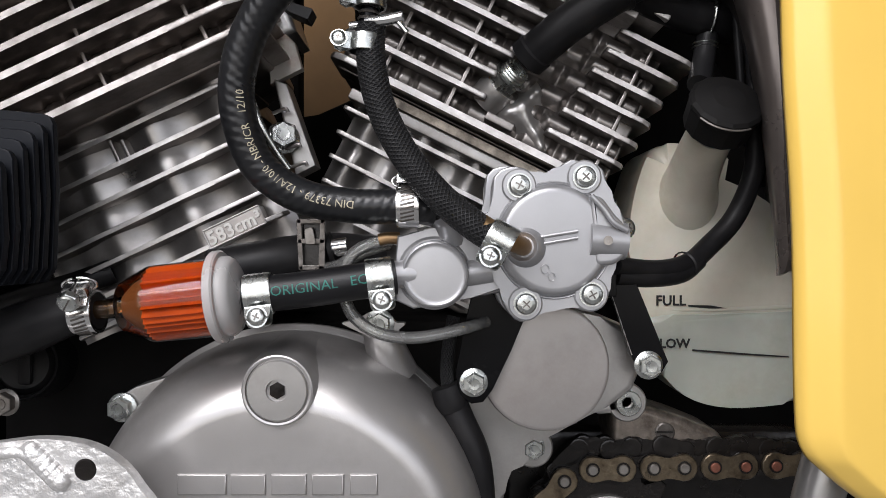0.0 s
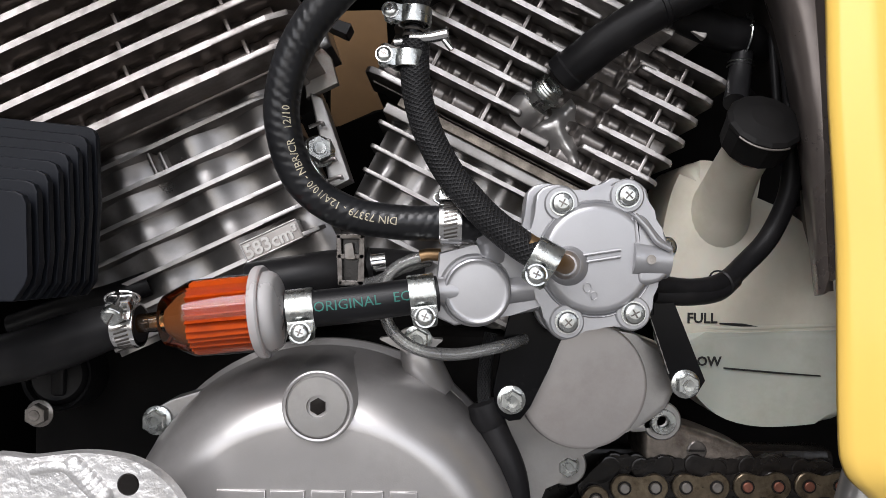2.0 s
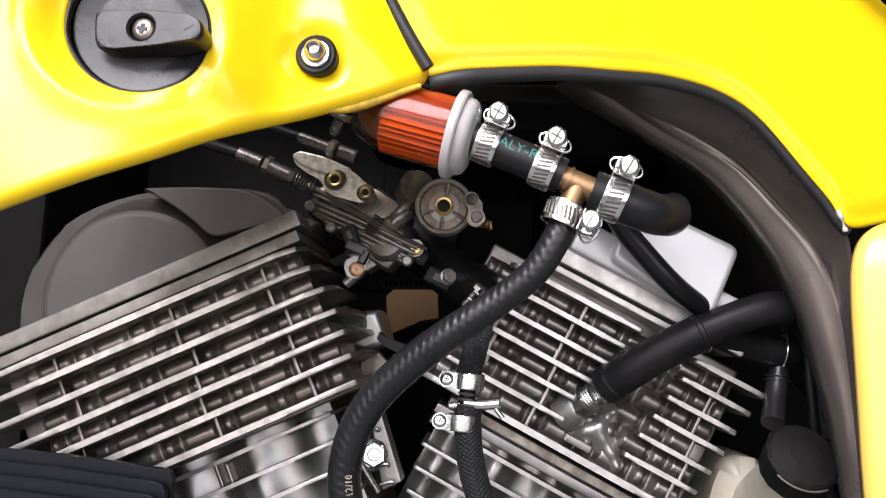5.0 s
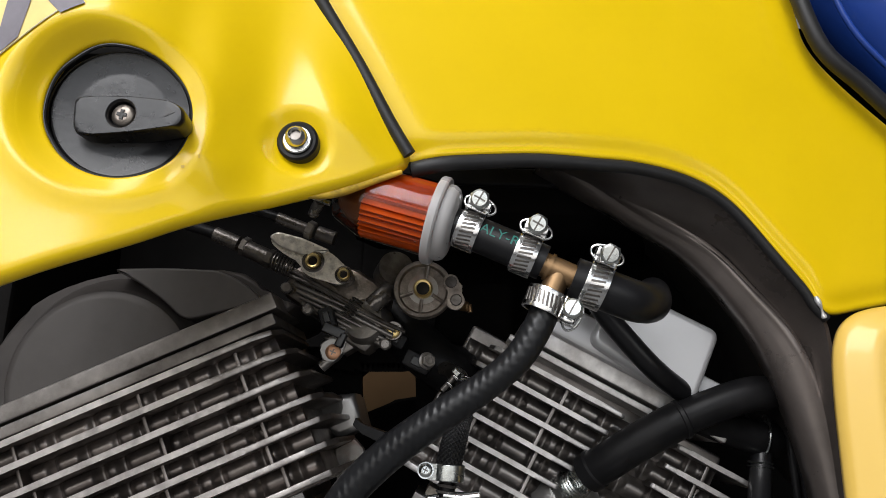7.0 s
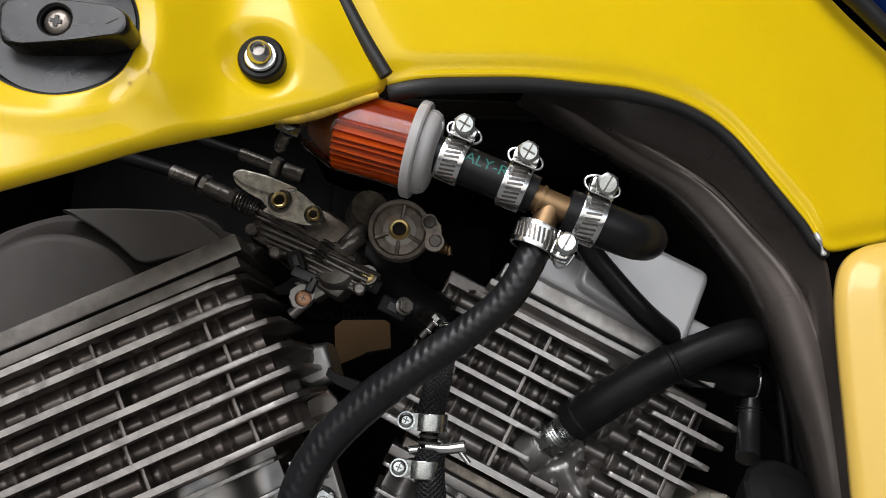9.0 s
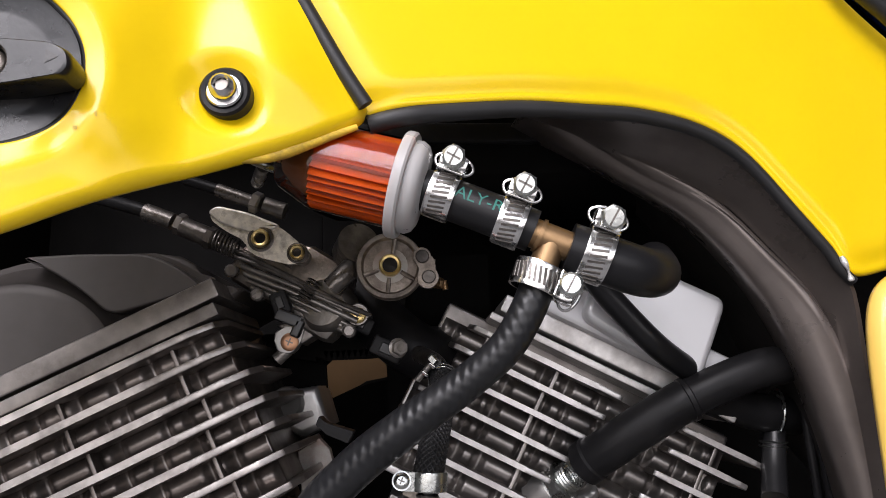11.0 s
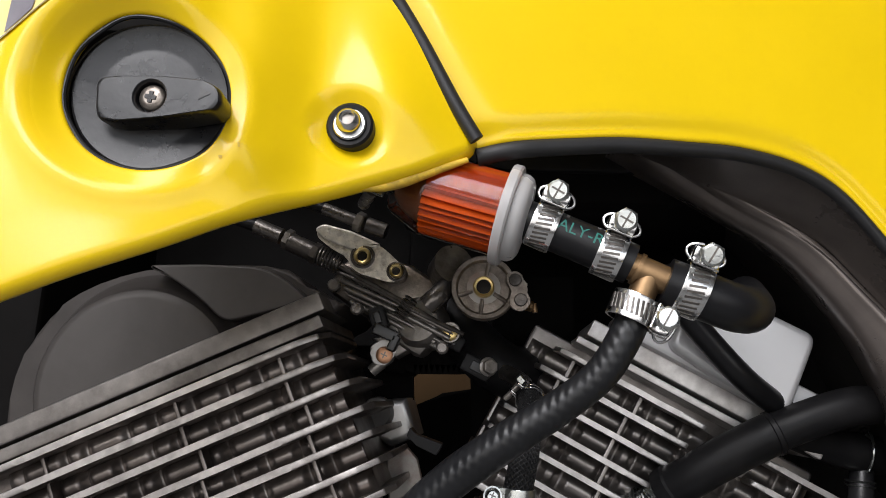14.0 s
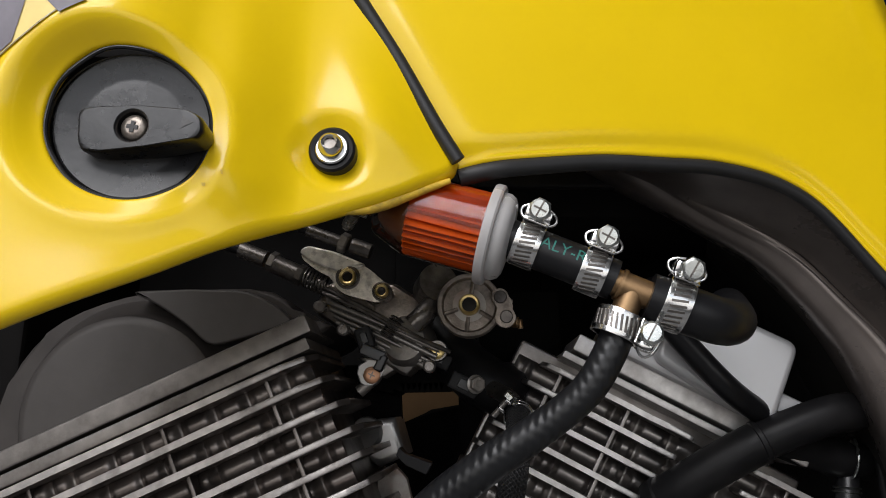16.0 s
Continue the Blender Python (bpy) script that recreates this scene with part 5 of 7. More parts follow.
hy = [(radians(g), 0.0235 + 0.0003 * math.sin(g * 0.11) * math.sin(g * 0.037)) for g in range(0, 360, 5)]
part("recess_rim", tube([(KNOB.x + r * math.cos(a), front_face(KNOB.x + r * math.cos(a), KNOB.y + r * math.sin(a)) + 0.0013, KNOB.y + r * math.sin(a)) for a, r in hy], 0.0008, 8, 1, False, True), PLASTIC, fairing, "thin worn black rim of the recess")

tap = thing("fuel_valve_knob", "worn black plastic fuel valve knob with a cross-head screw", "knob", (KNOB.x, 0.22, KNOB.y))
part("disc", lathe([(0.0236, -0.006), (0.0236, 0.0), (0.0233, 0.0012), (0.0225, 0.0019), (0.0212, 0.0016), (0.016, 0.0010), (0, 0.0014)], (KNOB.x + 0.0001, 0.2158, KNOB.y), (0.18, -1, -0.02), 72), KNOBPLASTIC, tap)
kx, kz = -0.1428, 0.6684
outline = rounded([(-0.1592, 0.6644), (-0.1600, 0.6738), (-0.1535, 0.6748), (-0.1400, 0.6750), (-0.1265, 0.6738), (-0.1220, 0.6712), (-0.1213, 0.6668), (-0.1230, 0.6645), (-0.1380, 0.6618), (-0.1530, 0.6602), (-0.1580, 0.6612)], 0.0022, 4)
mid = Vector((-0.1406, 0.6676))
grip = bmesh.new()
layers = [[grip.verts.new((mid.x + (p.x - mid.x) * g, d, mid.y + (p.y - mid.y) * g)) for p in outline] for g, d in ((0.965, 0.2165), (1.0, 0.2078), (0.985, 0.2066), (0.955, 0.2058), (0.92, 0.2056))]
for p, q in zip(layers, layers[1:]):
    for k in range(len(p)):
        grip.faces.new((p[k - 1], p[k], q[k], q[k - 1]))
well = [[grip.verts.new((kx + r * math.cos(a), d, kz + r * math.sin(a))) for a in [radians(k * 10) for k in range(36)]] for r, d in ((0.0053, 0.2056), (0.0049, 0.2059), (0.0046, 0.2066), (0.0045, 0.2110))]
for p, q in zip(well, well[1:]):
    for k in range(36):
        grip.faces.new((p[k - 1], p[k], q[k], q[k - 1]))
grip.faces.new(well[-1])
face_edges = [grip.edges.get((loop[k - 1], loop[k])) for loop in (layers[-1], well[0]) for k in range(len(loop))]
bmesh.ops.triangle_fill(grip, use_beauty=True, use_dissolve=False, edges=face_edges, normal=(0, -1, 0))
bmesh.ops.recalc_face_normals(grip, faces=grip.faces)
grp = part("grip", grip, KNOBPLASTIC, tap, "moulded grip with an arrow", angle=30)
cross_screw((kx, 0.2086, kz), (0, -1, -0.05), 0.0040, tap, mat=PULLEY, turn=(0.15, 0, 1), h=0.55, recess=GREASE, wide=0.3)
ax, az = -0.1262, 0.6693
part("arrow_mark", prism([(ax - 0.0018, az - 0.0019), (ax + 0.0017, az), (ax - 0.0016, az + 0.0021)], 0.20545, 0.206), GREASE, grp)

bolt = thing("fairing_bolt", "bright hexagon-socket bolt with washer in a black rubber grommet", "bolt", (BOLT.x, 0.237, BOLT.y))
by = front_face(BOLT.x, BOLT.y)
part("grommet", lathe([(0.0078, -0.002), (0.0078, 0.0034), (0.0070, 0.0042), (0.0058, 0.0040), (0.005, 0.0030)], (BOLT.x, by, BOLT.y), (0, -1, 0), 36), RUBBER, bolt)
part("washer", lathe([(0, 0.0034), (0.0055, 0.0034), (0.0055, 0.0042), (0.005, 0.0046), (0, 0.0046)], (BOLT.x, by, BOLT.y), (0, -1, 0.05), 36), CHROME, bolt)
part("socket_head", lathe([(0.0042, 0.0044), (0.0042, 0.0065), (0.0036, 0.0082), (0.0026, 0.0090), (0.0022, 0.0086), (0.0021, 0.0065), (0, 0.0065)], (BOLT.x, by, BOLT.y), (0, -1, 0.08), 36), CHROME, bolt)
hs = prism(hexagon(0.0022), 0.0066, 0.0072, 0, "xy")
hs.transform(Matrix.Translation((BOLT.x, by, BOLT.y)) @ frame_of((0, -1, 0.08), (0, 0, 1)))
part("hex_socket", hs, OLDMETAL, bolt)

# decal on the fairing: pale field with dark slanting strokes
def on_face(pts, lift):
    bm = bmesh.new()
    p = [Vector(q) for q in pts]
    n = 16
    g = [[bm.verts.new((0, 0, 0)) for _ in range(n + 1)] for _ in range(n + 1)]
    for i in range(n + 1):
        for j in range(n + 1):
            q = p[0].lerp(p[1], i / n).lerp(p[3].lerp(p[2], i / n), j / n)
            g[j][i].co = (q.x, front_face(q.x, q.y) - lift, q.y)
    for i in range(n):
        for j in range(n):
            bm.faces.new((g[j][i], g[j][i + 1], g[j + 1][i + 1], g[j + 1][i]))
    return bm


decal = thing("fairing_decal", "pale silver vinyl decal with grey slanting strokes on the yellow fairing", "decal", (KNOB.x - 0.02, 0.215, KNOB.y + 0.03))
part("field", on_face([(-0.1986, 0.6701), (-0.1048, 0.7550), (-0.1095, 0.8080), (-0.2211, 0.7705)], 0.0004), LIGHTDECAL, decal)
for pts in ([(-0.1846, 0.6838), (-0.1769, 0.6911), (-0.1744, 0.7105), (-0.1827, 0.7176)],
            [(-0.1830, 0.7183), (-0.1693, 0.7210), (-0.1564, 0.7046), (-0.1636, 0.7000)],
            [(-0.1642, 0.7271), (-0.1591, 0.7089), (-0.1407, 0.7179), (-0.1400, 0.7313)],
            [(-0.1391, 0.7316), (-0.1376, 0.7212), (-0.1337, 0.7248), (-0.1340, 0.7338)]):
    part("stroke", on_face(pts, 0.0007), GREYDECAL, decal)
for pts in ([(-0.1249, 0.6545), (-0.1236, 0.6545), (-0.1236, 0.6535), (-0.1246, 0.6535)], [(-0.1194, 0.6587), (-0.1187, 0.6586), (-0.1186, 0.6572), (-0.1191, 0.6573)], [(-0.1237, 0.6679), (-0.1232, 0.6677), (-0.1231, 0.6663), (-0.1235, 0.6665)]):
    part("scuff", on_face(pts, 0.0004), YELLOWEDGE, fairing)
part("outline", on_face([(-0.1986, 0.6701), (-0.1048, 0.7550), (-0.1049, 0.7554), (-0.1986, 0.6704)], 0.0006), DARKMETAL, decal)

# rear panel with its arch
def rear_face(x, z):
    off = (x + 0.0485) * 0.856 + (z - 0.673) * 0.518
    return 0.2675 + 0.31 * x + 0.04 * (z - 0.665) + 0.0035 * math.exp(-(max(off, 0) / 0.0075) ** 2)


arch = [(-0.0485, 0.6721), (-0.0363, 0.6755), (-0.0158, 0.6795), (0.0057, 0.6829), (0.0282, 0.6844), (0.0516, 0.6853), (0.0757, 0.6818), (0.095, 0.6722), (0.1159, 0.6512), (0.13, 0.6364), (0.1394, 0.6252)]
top = [(-0.0866, 0.7358), (-0.1034, 0.7664), (-0.06, 0.8683), (0.0272, 0.8899), (0.1041, 0.8572), (0.1325, 0.7868), (0.1439, 0.7536), (0.1883, 0.7197), (0.2252, 0.6996)]
rear = thing("rear_side_panel", "glossy yellow painted rear side panel arched over the engine bay", "side panel", (0.05, 0.27, 0.68))
seam = smooth_loop([(-0.0485, 0.6731), (-0.0566, 0.6856), (-0.0702, 0.709), (-0.0875, 0.7358), (-0.1058, 0.7677)], 6, False)
archline = smooth_loop(arch + [(0.161, 0.6291), (0.206, 0.6401)], 8, False)
topline = smooth_loop(top, 8, False)
solid(part("panel", skin(v2(*archline), v2(*seam[:-1], *topline[10:]), rear_face, 220, 150, 0.003, None, -0.0020), YELLOW, rear, keep=True))
trimpath = [Vector((p.x, rear_face(p.x, p.y) + 0.0045, p.y - 0.0022)) for p in even(archline[: 8 * 10 + 1], 26)]
edge = part("edge_trim", tube(trimpath, lambda s: 0.0034 - 0.0012 * s, 14, 3), TRIM)
tagged(edge, "soft black rubber trim along the yellow arch", "edge trim")
seampath = [Vector((p.x, interp(p.x, FACE) + 0.06 * (p.y - 0.67) - 0.0015, p.y)) for p in even(seam, 14)]
strip = part("seam_trim", tube(seampath, 0.0026, 14, 3), TRIM)
tagged(strip, "soft black rubber trim in the seam between yellow panels", "edge trim")
part("torn_edge", tube([(0.1332, 0.309, 0.6323), (0.1353, 0.3095, 0.6283), (0.1367, 0.3105, 0.6249), (0.1376, 0.311, 0.623)], lambda s: 0.0009 + 0.0004 * math.sin(s * 9), 10, 5), WELDED, rear, "frayed bare edge")
saddle_trim = part("seat_edge_trim", tube([(0.1256, 0.306, 0.8129), (0.1314, 0.303, 0.7839), (0.1428, 0.304, 0.7525), (0.1633, 0.309, 0.736), (0.1871, 0.316, 0.7188), (0.2252, 0.33, 0.6996)], 0.004, 12, 5), TRIM)
tagged(saddle_trim, "black rubber edging between yellow panel and seat", "edge trim")
seat = part("seat", tube([(0.151, 0.335, 0.9153), (0.1714, 0.338, 0.8293), (0.2008, 0.342, 0.7874), (0.2446, 0.35, 0.7489), (0.2856, 0.36, 0.7242)], 0.032, 28, 6), BLUE)
part("piping", tube([(0.1463, 0.312, 0.821), (0.1591, 0.313, 0.7765), (0.1803, 0.317, 0.751), (0.2141, 0.325, 0.7293)], 0.0016, 10, 5), BLUE, seat)
tagged(seat, "royal blue vinyl motorcycle seat", "seat")

# pale lower side cover
def pale_face(x, z):
    return 0.281 + 0.16 * (x - 0.13)


left_edge = smooth_loop([(0.181, 0.6299), (0.1524, 0.6261), (0.1383, 0.6201), (0.1317, 0.6092), (0.1301, 0.5887), (0.1314, 0.5474), (0.1325, 0.5143), (0.1361, 0.4591), (0.1372, 0.3928), (0.1396, 0.3729), (0.1493, 0.3623), (0.1659, 0.3497), (0.1955, 0.3315)], 6, False)
right_edge = smooth_loop([(0.2501, 0.6265), (0.242, 0.5593), (0.242, 0.485), (0.242, 0.4106), (0.242, 0.3164)], 8, False)
pale = thing("lower_side_cover", "glossy pale yellow painted lower side cover with rounded edges", "side panel", (0.18, 0.285, 0.45))
solid(part("panel", skin(v2(*left_edge), v2(*right_edge), pale_face, 160, 80, 0.004, None, 0.0, (0.013, 0.0085)), PALEYELLOW, pale, keep=True))

# brown-black inner flange that follows the arch
def strip_patch(lines, steps=5):
    bm = bmesh.new()
    rows = [even([Vector(p) for p in smooth_loop(l, steps, False)], 50) for l in lines]
    fine = []
    for k in range(51):
        fine.append(smooth_loop([r[k] for r in rows], 5, False))
    g = [[bm.verts.new(p) for p in col] for col in fine]
    for p, q in zip(g, g[1:]):
        for k in range(len(p) - 1):
            bm.faces.new((p[k], p[k + 1], q[k + 1], q[k]))
    return bm


outer = [(0.0017, 0.278, 0.6848), (0.0304, 0.284, 0.6869), (0.0605, 0.292, 0.6867), (0.0949, 0.302, 0.6714), (0.1189, 0.308, 0.6486), (0.1389, 0.314, 0.6248), (0.1446, 0.318, 0.5928), (0.1496, 0.318, 0.541), (0.152, 0.318, 0.4956), (0.1548, 0.318, 0.4478)]
ridge = [(0.0140, 0.331, 0.7060), (0.0340, 0.331, 0.6935), (0.0610, 0.331, 0.6750), (0.0920, 0.331, 0.6570), (0.1140, 0.331, 0.6340), (0.1270, 0.331, 0.6190), (0.1370, 0.331, 0.6010), (0.1430, 0.331, 0.5770), (0.1470, 0.331, 0.5480), (0.1485, 0.331, 0.5120), (0.1500, 0.331, 0.4740), (0.1520, 0.331, 0.4400)]
lip = [(0.0130, 0.341, 0.7040), (0.0310, 0.340, 0.6900), (0.0560, 0.339, 0.6735), (0.0850, 0.339, 0.6555), (0.1080, 0.339, 0.6310), (0.1215, 0.339, 0.6100), (0.1300, 0.339, 0.5905), (0.1368, 0.339, 0.5680), (0.1420, 0.339, 0.5440), (0.1465, 0.339, 0.5110), (0.1505, 0.339, 0.4720), (0.1525, 0.339, 0.4380)]
inner = [(0.0080, 0.372, 0.7050), (0.0300, 0.372, 0.6980), (0.0600, 0.372, 0.6830), (0.0920, 0.372, 0.6620), (0.1150, 0.372, 0.6370), (0.1290, 0.372, 0.6150), (0.1390, 0.372, 0.5930), (0.1470, 0.372, 0.5690), (0.1530, 0.372, 0.5450), (0.1590, 0.372, 0.5110), (0.1640, 0.372, 0.4720), (0.1680, 0.372, 0.4380)]
wall_e = [(0.0117, 0.42, 0.7273), (0.0373, 0.42, 0.7164), (0.0706, 0.425, 0.6921), (0.1006, 0.43, 0.663), (0.1264, 0.432, 0.6297), (0.1439, 0.435, 0.595), (0.1595, 0.44, 0.5587), (0.1805, 0.44, 0.5297), (0.1871, 0.44, 0.4867), (0.2036, 0.44, 0.4371)]
n_ridge = even([Vector(p) for p in smooth_loop(ridge, 5, False)], 40)
n_outer = even([Vector(p) for p in smooth_loop(outer, 5, False)], 40)
valley = [a.lerp(b, 0.55) + Vector((0, 0.0095, 0)) for a, b in zip(n_outer, n_ridge)]
shoulder = [a.lerp(b, 0.86) + Vector((0, 0.0030, 0)) for a, b in zip(n_outer, n_ridge)]
flange = thing("inner_arch_flange", "brown-black plastic inner flange following the yellow arch", "flange", (0.12, 0.33, 0.60))
solid(part("flange", strip_patch([n_outer, valley, shoulder, n_ridge, lip, inner]), FLANGE, flange, angle=60), 0.002)
# dark strip added for the shaded side behind the flange
part("inner_wall", strip_patch([inner, wall_e]), SHADEDPLASTIC, flange, "inner wall of the arch with its shade in the colour", angle=60)
airbox = part("airbox", rbox((0.03, 0.41, 0.715), (0.26, 0.10, 0.075), 0.02), INTERIOR)
part("strap", rbox((0.03, 0.357, 0.700), (0.20, 0.006, 0.010), 0.002), RUBBER, airbox)
tagged(airbox, "matt black air box under the bodywork", "air box")

# ---- coolant reservoir ----
tank = thing("coolant_reservoir", "yellowed translucent plastic coolant bottle with marked levels", "reservoir", (0.157, 0.43, 0.3663))
bottle = prism(smooth_loop([(0.1035, 0.4535), (0.106, 0.4759), (0.1111, 0.495), (0.1175, 0.5059), (0.128, 0.5091), (0.1408, 0.5052), (0.1526, 0.4912), (0.1743, 0.4807), (0.1967, 0.4631), (0.2127, 0.4375), (0.2165, 0.3992), (0.2063, 0.3705), (0.168, 0.3628), (0.1408, 0.3667), (0.1239, 0.3801), (0.1169, 0.3992), (0.1137, 0.4152), (0.1067, 0.4344)], 4), 0.4195, 0.475, 0.011, seg=5)
part("bottle", bottle, TANK, tank, angle=60)
part("seam_ridge", tube([(0.1112, 0.4215, 0.4161), (0.1472, 0.4205, 0.4159), (0.1725, 0.4205, 0.4168), (0.1946, 0.4205, 0.4178), (0.2175, 0.422, 0.4186)], lambda s: 0.0016, 10, 4), TANK, tank)
part("lower_bulge", prism(smooth_loop([(0.1143, 0.412), (0.1488, 0.4136), (0.1967, 0.4152), (0.2178, 0.4139), (0.2175, 0.396), (0.2072, 0.3695), (0.168, 0.3619), (0.1399, 0.3657), (0.1229, 0.3791), (0.1169, 0.396)], 4), 0.4172, 0.45, 0.008, seg=5), TANKLOW, tank, angle=60)
part("shoulder", tube([(0.1466, 0.428, 0.468), (0.1724, 0.428, 0.4664), (0.2045, 0.428, 0.4535)], 0.0085, 16, 4), TANK, tank, angle=60)
part("neck", tube([(0.1390, 0.446, 0.4660), (0.1372, 0.424, 0.4800), (0.1356, 0.410, 0.4890), (0.1341, 0.388, 0.5013), (0.1334, 0.37, 0.5092)], lambda s: 0.0118 + 0.0110 * (1 - s) ** 2.2, 24, 5), TANK, tank, angle=80)
ca, cb = Vector((0.1330, 0.352, 0.5185)), Vector((0.06, -0.80, 0.58)).normalized()
part("cap", lathe([(0.0150, -0.0160), (0.0162, -0.0150), (0.0172, -0.0025), (0.0178, -0.0010), (0.0176, 0.0004), (0.0160, 0.0018), (0.008, 0.0034), (0, 0.0038)], ca, cb, 14), CAPBLACK, tank, "faceted black plastic screw cap", angle=12)
cm = Matrix.Translation(ca) @ frame_of(cb)
# bright metal arc paints the highlight on the cap's edge
part("cap_rim", tube([cm @ Vector((0.0178 * math.cos(radians(g)), 0.0178 * math.sin(radians(g)), -0.0006)) for g in range(-50, 35, 8)], 0.0005, 8, 2), OLDMETAL, tank, "worn cap edge, its highlight drawn as a bright arc")
lettering("FULL", 0.0078, 0.0001, (0.1269, 0.419, 0.421), pose(0, 0, 0, 90, 0, 0), INK, tank, "level_word", "hand-written level word", bold=0.00022)
part("level_line", prism([(0.1367, 0.4188), (0.1499, 0.4185), (0.1581, 0.4169), (0.1483, 0.4168), (0.1367, 0.4179)], 0.4190, 0.4200), INK, tank)
lettering("LOW", 0.0072, 0.0001, (0.1281, 0.416, 0.3975), pose(0, 0, 0, 90, 0, 0), INK, tank, "level_word", "hand-written level word", bold=0.00022)
part("level_line", prism([(0.1382, 0.3945), (0.1645, 0.3925), (0.1914, 0.3906), (0.1914, 0.39), (0.1645, 0.3915), (0.1382, 0.3936)], 0.4160, 0.4170), INK, tank)

overflow = hose("overflow_hose", [(0.1493, 0.372, 0.5257), (0.1548, 0.374, 0.5065), (0.1548, 0.376, 0.487), (0.1473, 0.38, 0.466), (0.1331, 0.376, 0.4517), (0.1185, 0.366, 0.4426), (0.0994, 0.352, 0.4402), (0.0786, 0.342, 0.4425)], lambda s: 0.0040 + 0.0012 * math.sin(s * 3), RUBBER, "black rubber overflow hose hanging past the coolant bottle")
hose("wiring_sleeve", [(0.0793, 0.345, 0.4378), (0.0962, 0.35, 0.4366), (0.1145, 0.362, 0.438), (0.1254, 0.37, 0.4442)], 0.0045, RUBBER, "black wiring sleeve behind the pump", category="wiring")
part("hose_ring", lathe([(0.0064, -0.0008), (0.0071, 0), (0.0064, 0.0008)], (0.1175, 0.3655, 0.442), Vector((0.0994, 0.352, 0.4402)) - Vector((0.1331, 0.376, 0.4517)), 18), RUBBER, overflow)
pipe = thing("bottle_pipe", "black plastic pipe with wire clips above the coolant bottle", "pipe", (0.134, 0.385, 0.5579))
part("pipe", tube([(0.1277, 0.375, 0.5319), (0.1333, 0.385, 0.546), (0.1369, 0.39, 0.561), (0.1373, 0.39, 0.5715)], lambda s: 0.0060 - 0.001 * s, 16, 4), PLASTIC, pipe)
part("wire_clip", lathe([(0.0060, -0.0005), (0.0067, 0), (0.0060, 0.0005)], (0.1356, 0.389, 0.5561), (0.05, 0, 1), 24), BRIGHT, pipe)
part("wire_clip", lathe([(0.0062, -0.0005), (0.0069, 0), (0.0062, 0.0005)], (0.1355, 0.389, 0.554), (0.05, 0, 1), 24), BRIGHT, pipe)
for k, (x0, x1) in enumerate(((1300, 1312), (1318, 1332), (1332, 1350))):
    pts = {0: [(0.1481, 0.385, 0.5949), (0.1507, 0.385, 0.5602), (0.1527, 0.385, 0.5313), (0.1559, 0.39, 0.503)], 1: [(0.1525, 0.38, 0.593), (0.1545, 0.38, 0.5588), (0.1556, 0.378, 0.5326), (0.1587, 0.38, 0.5102), (0.1644, 0.39, 0.4825)], 2: [(0.1567, 0.375, 0.5912), (0.1576, 0.376, 0.5605), (0.1565, 0.376, 0.5379), (0.1616, 0.38, 0.516), (0.1664, 0.39, 0.4913)]}[k]
    hose("wire", pts, 0.0021 + 0.0006 * k, RUBBER, "black insulated wire running up inside the arch", "wires inside the arch", 12, 5, "wire")

# ---- coolant hoses at the rear head ----
fit_a, fit_b = Vector((0.0264, 0.3985, 0.5325)), Vector((0.045, 0.3835, 0.5482))
fit_d = (fit_b - fit_a).normalized()
elbow = thing("water_fitting", "bright zinc-plated threaded water fitting in the rear head", "pipe fitting", fit_a)
part("collar", lathe([(0, -0.006), (0.0098, -0.006), (0.0102, 0.002), (0.0088, 0.006), (0, 0.006)], fit_a, fit_d, 28), CAST, elbow)
part("hex_nut", hex_prism(fit_a + fit_d * 0.006, fit_d, 0.0086, 0.006), BRIGHT, elbow)
part("washer", lathe([(0, 0), (0.0092, 0), (0.0092, 0.0012), (0, 0.0012)], fit_a + fit_d * 0.0125, fit_d, 28), BRIGHT, elbow)
part("thread", lathe([(0.0068, 0)] + [(0.0068 + 0.0005 * (k % 2), 0.0008 * k) for k in range(8)], fit_a + fit_d * 0.0135, fit_d, 24), BRIGHT, elbow)
WATER = [(0.0439, 0.3835, 0.5481), (0.0535, 0.377, 0.555), (0.0654, 0.372, 0.5636), (0.0872, 0.368, 0.5763), (0.1094, 0.366, 0.5861), (0.1236, 0.366, 0.5907), (0.1351, 0.37, 0.5919), (0.1487, 0.385, 0.5943)]
water = hose("water_hose", WATER, lambda s: 0.0097 if s < 0.44 else 0.0089 if s < 0.8 else 0.0089 - 0.012 * (s - 0.8), RUBBER, "thick dull black rubber water hose with a push-on sleeve", segs=28)
part("sleeve_end", lathe([(0.0092, -0.004), (0.0104, -0.003), (0.0106, 0.003), (0.0096, 0.004)], (0.0449, 0.3828, 0.5488), fit_d, 28), RUBBER, water)
part("sleeve_step", lathe([(0.0088, -0.002), (0.0103, -0.001), (0.0103, 0.001), (0.0088, 0.002)], (0.0887, 0.368, 0.5769), Vector(WATER[4]) - Vector(WATER[3]), 28), RUBBER, water)
hose("breather_hose", [(0.0342, 0.345, 0.6476), (0.045, 0.35, 0.6298), (0.0585, 0.354, 0.6148), (0.0735, 0.358, 0.6003), (0.0896, 0.37, 0.5912), (0.106, 0.388, 0.5852), (0.1185, 0.4, 0.5803)], 0.0056, SMOOTHRUBBER, "slim black breather hose lying over the rear cover")
hose("branch_hose", [(0.0926, 0.38, 0.5827), (0.1104, 0.385, 0.5762), (0.1262, 0.388, 0.5709), (0.1382, 0.39, 0.5693), (0.152, 0.4, 0.5676)], 0.0092, RUBBER, "black rubber branch hose under the water hose")
ringc = Vector((0.1379, 0.389, 0.5704))
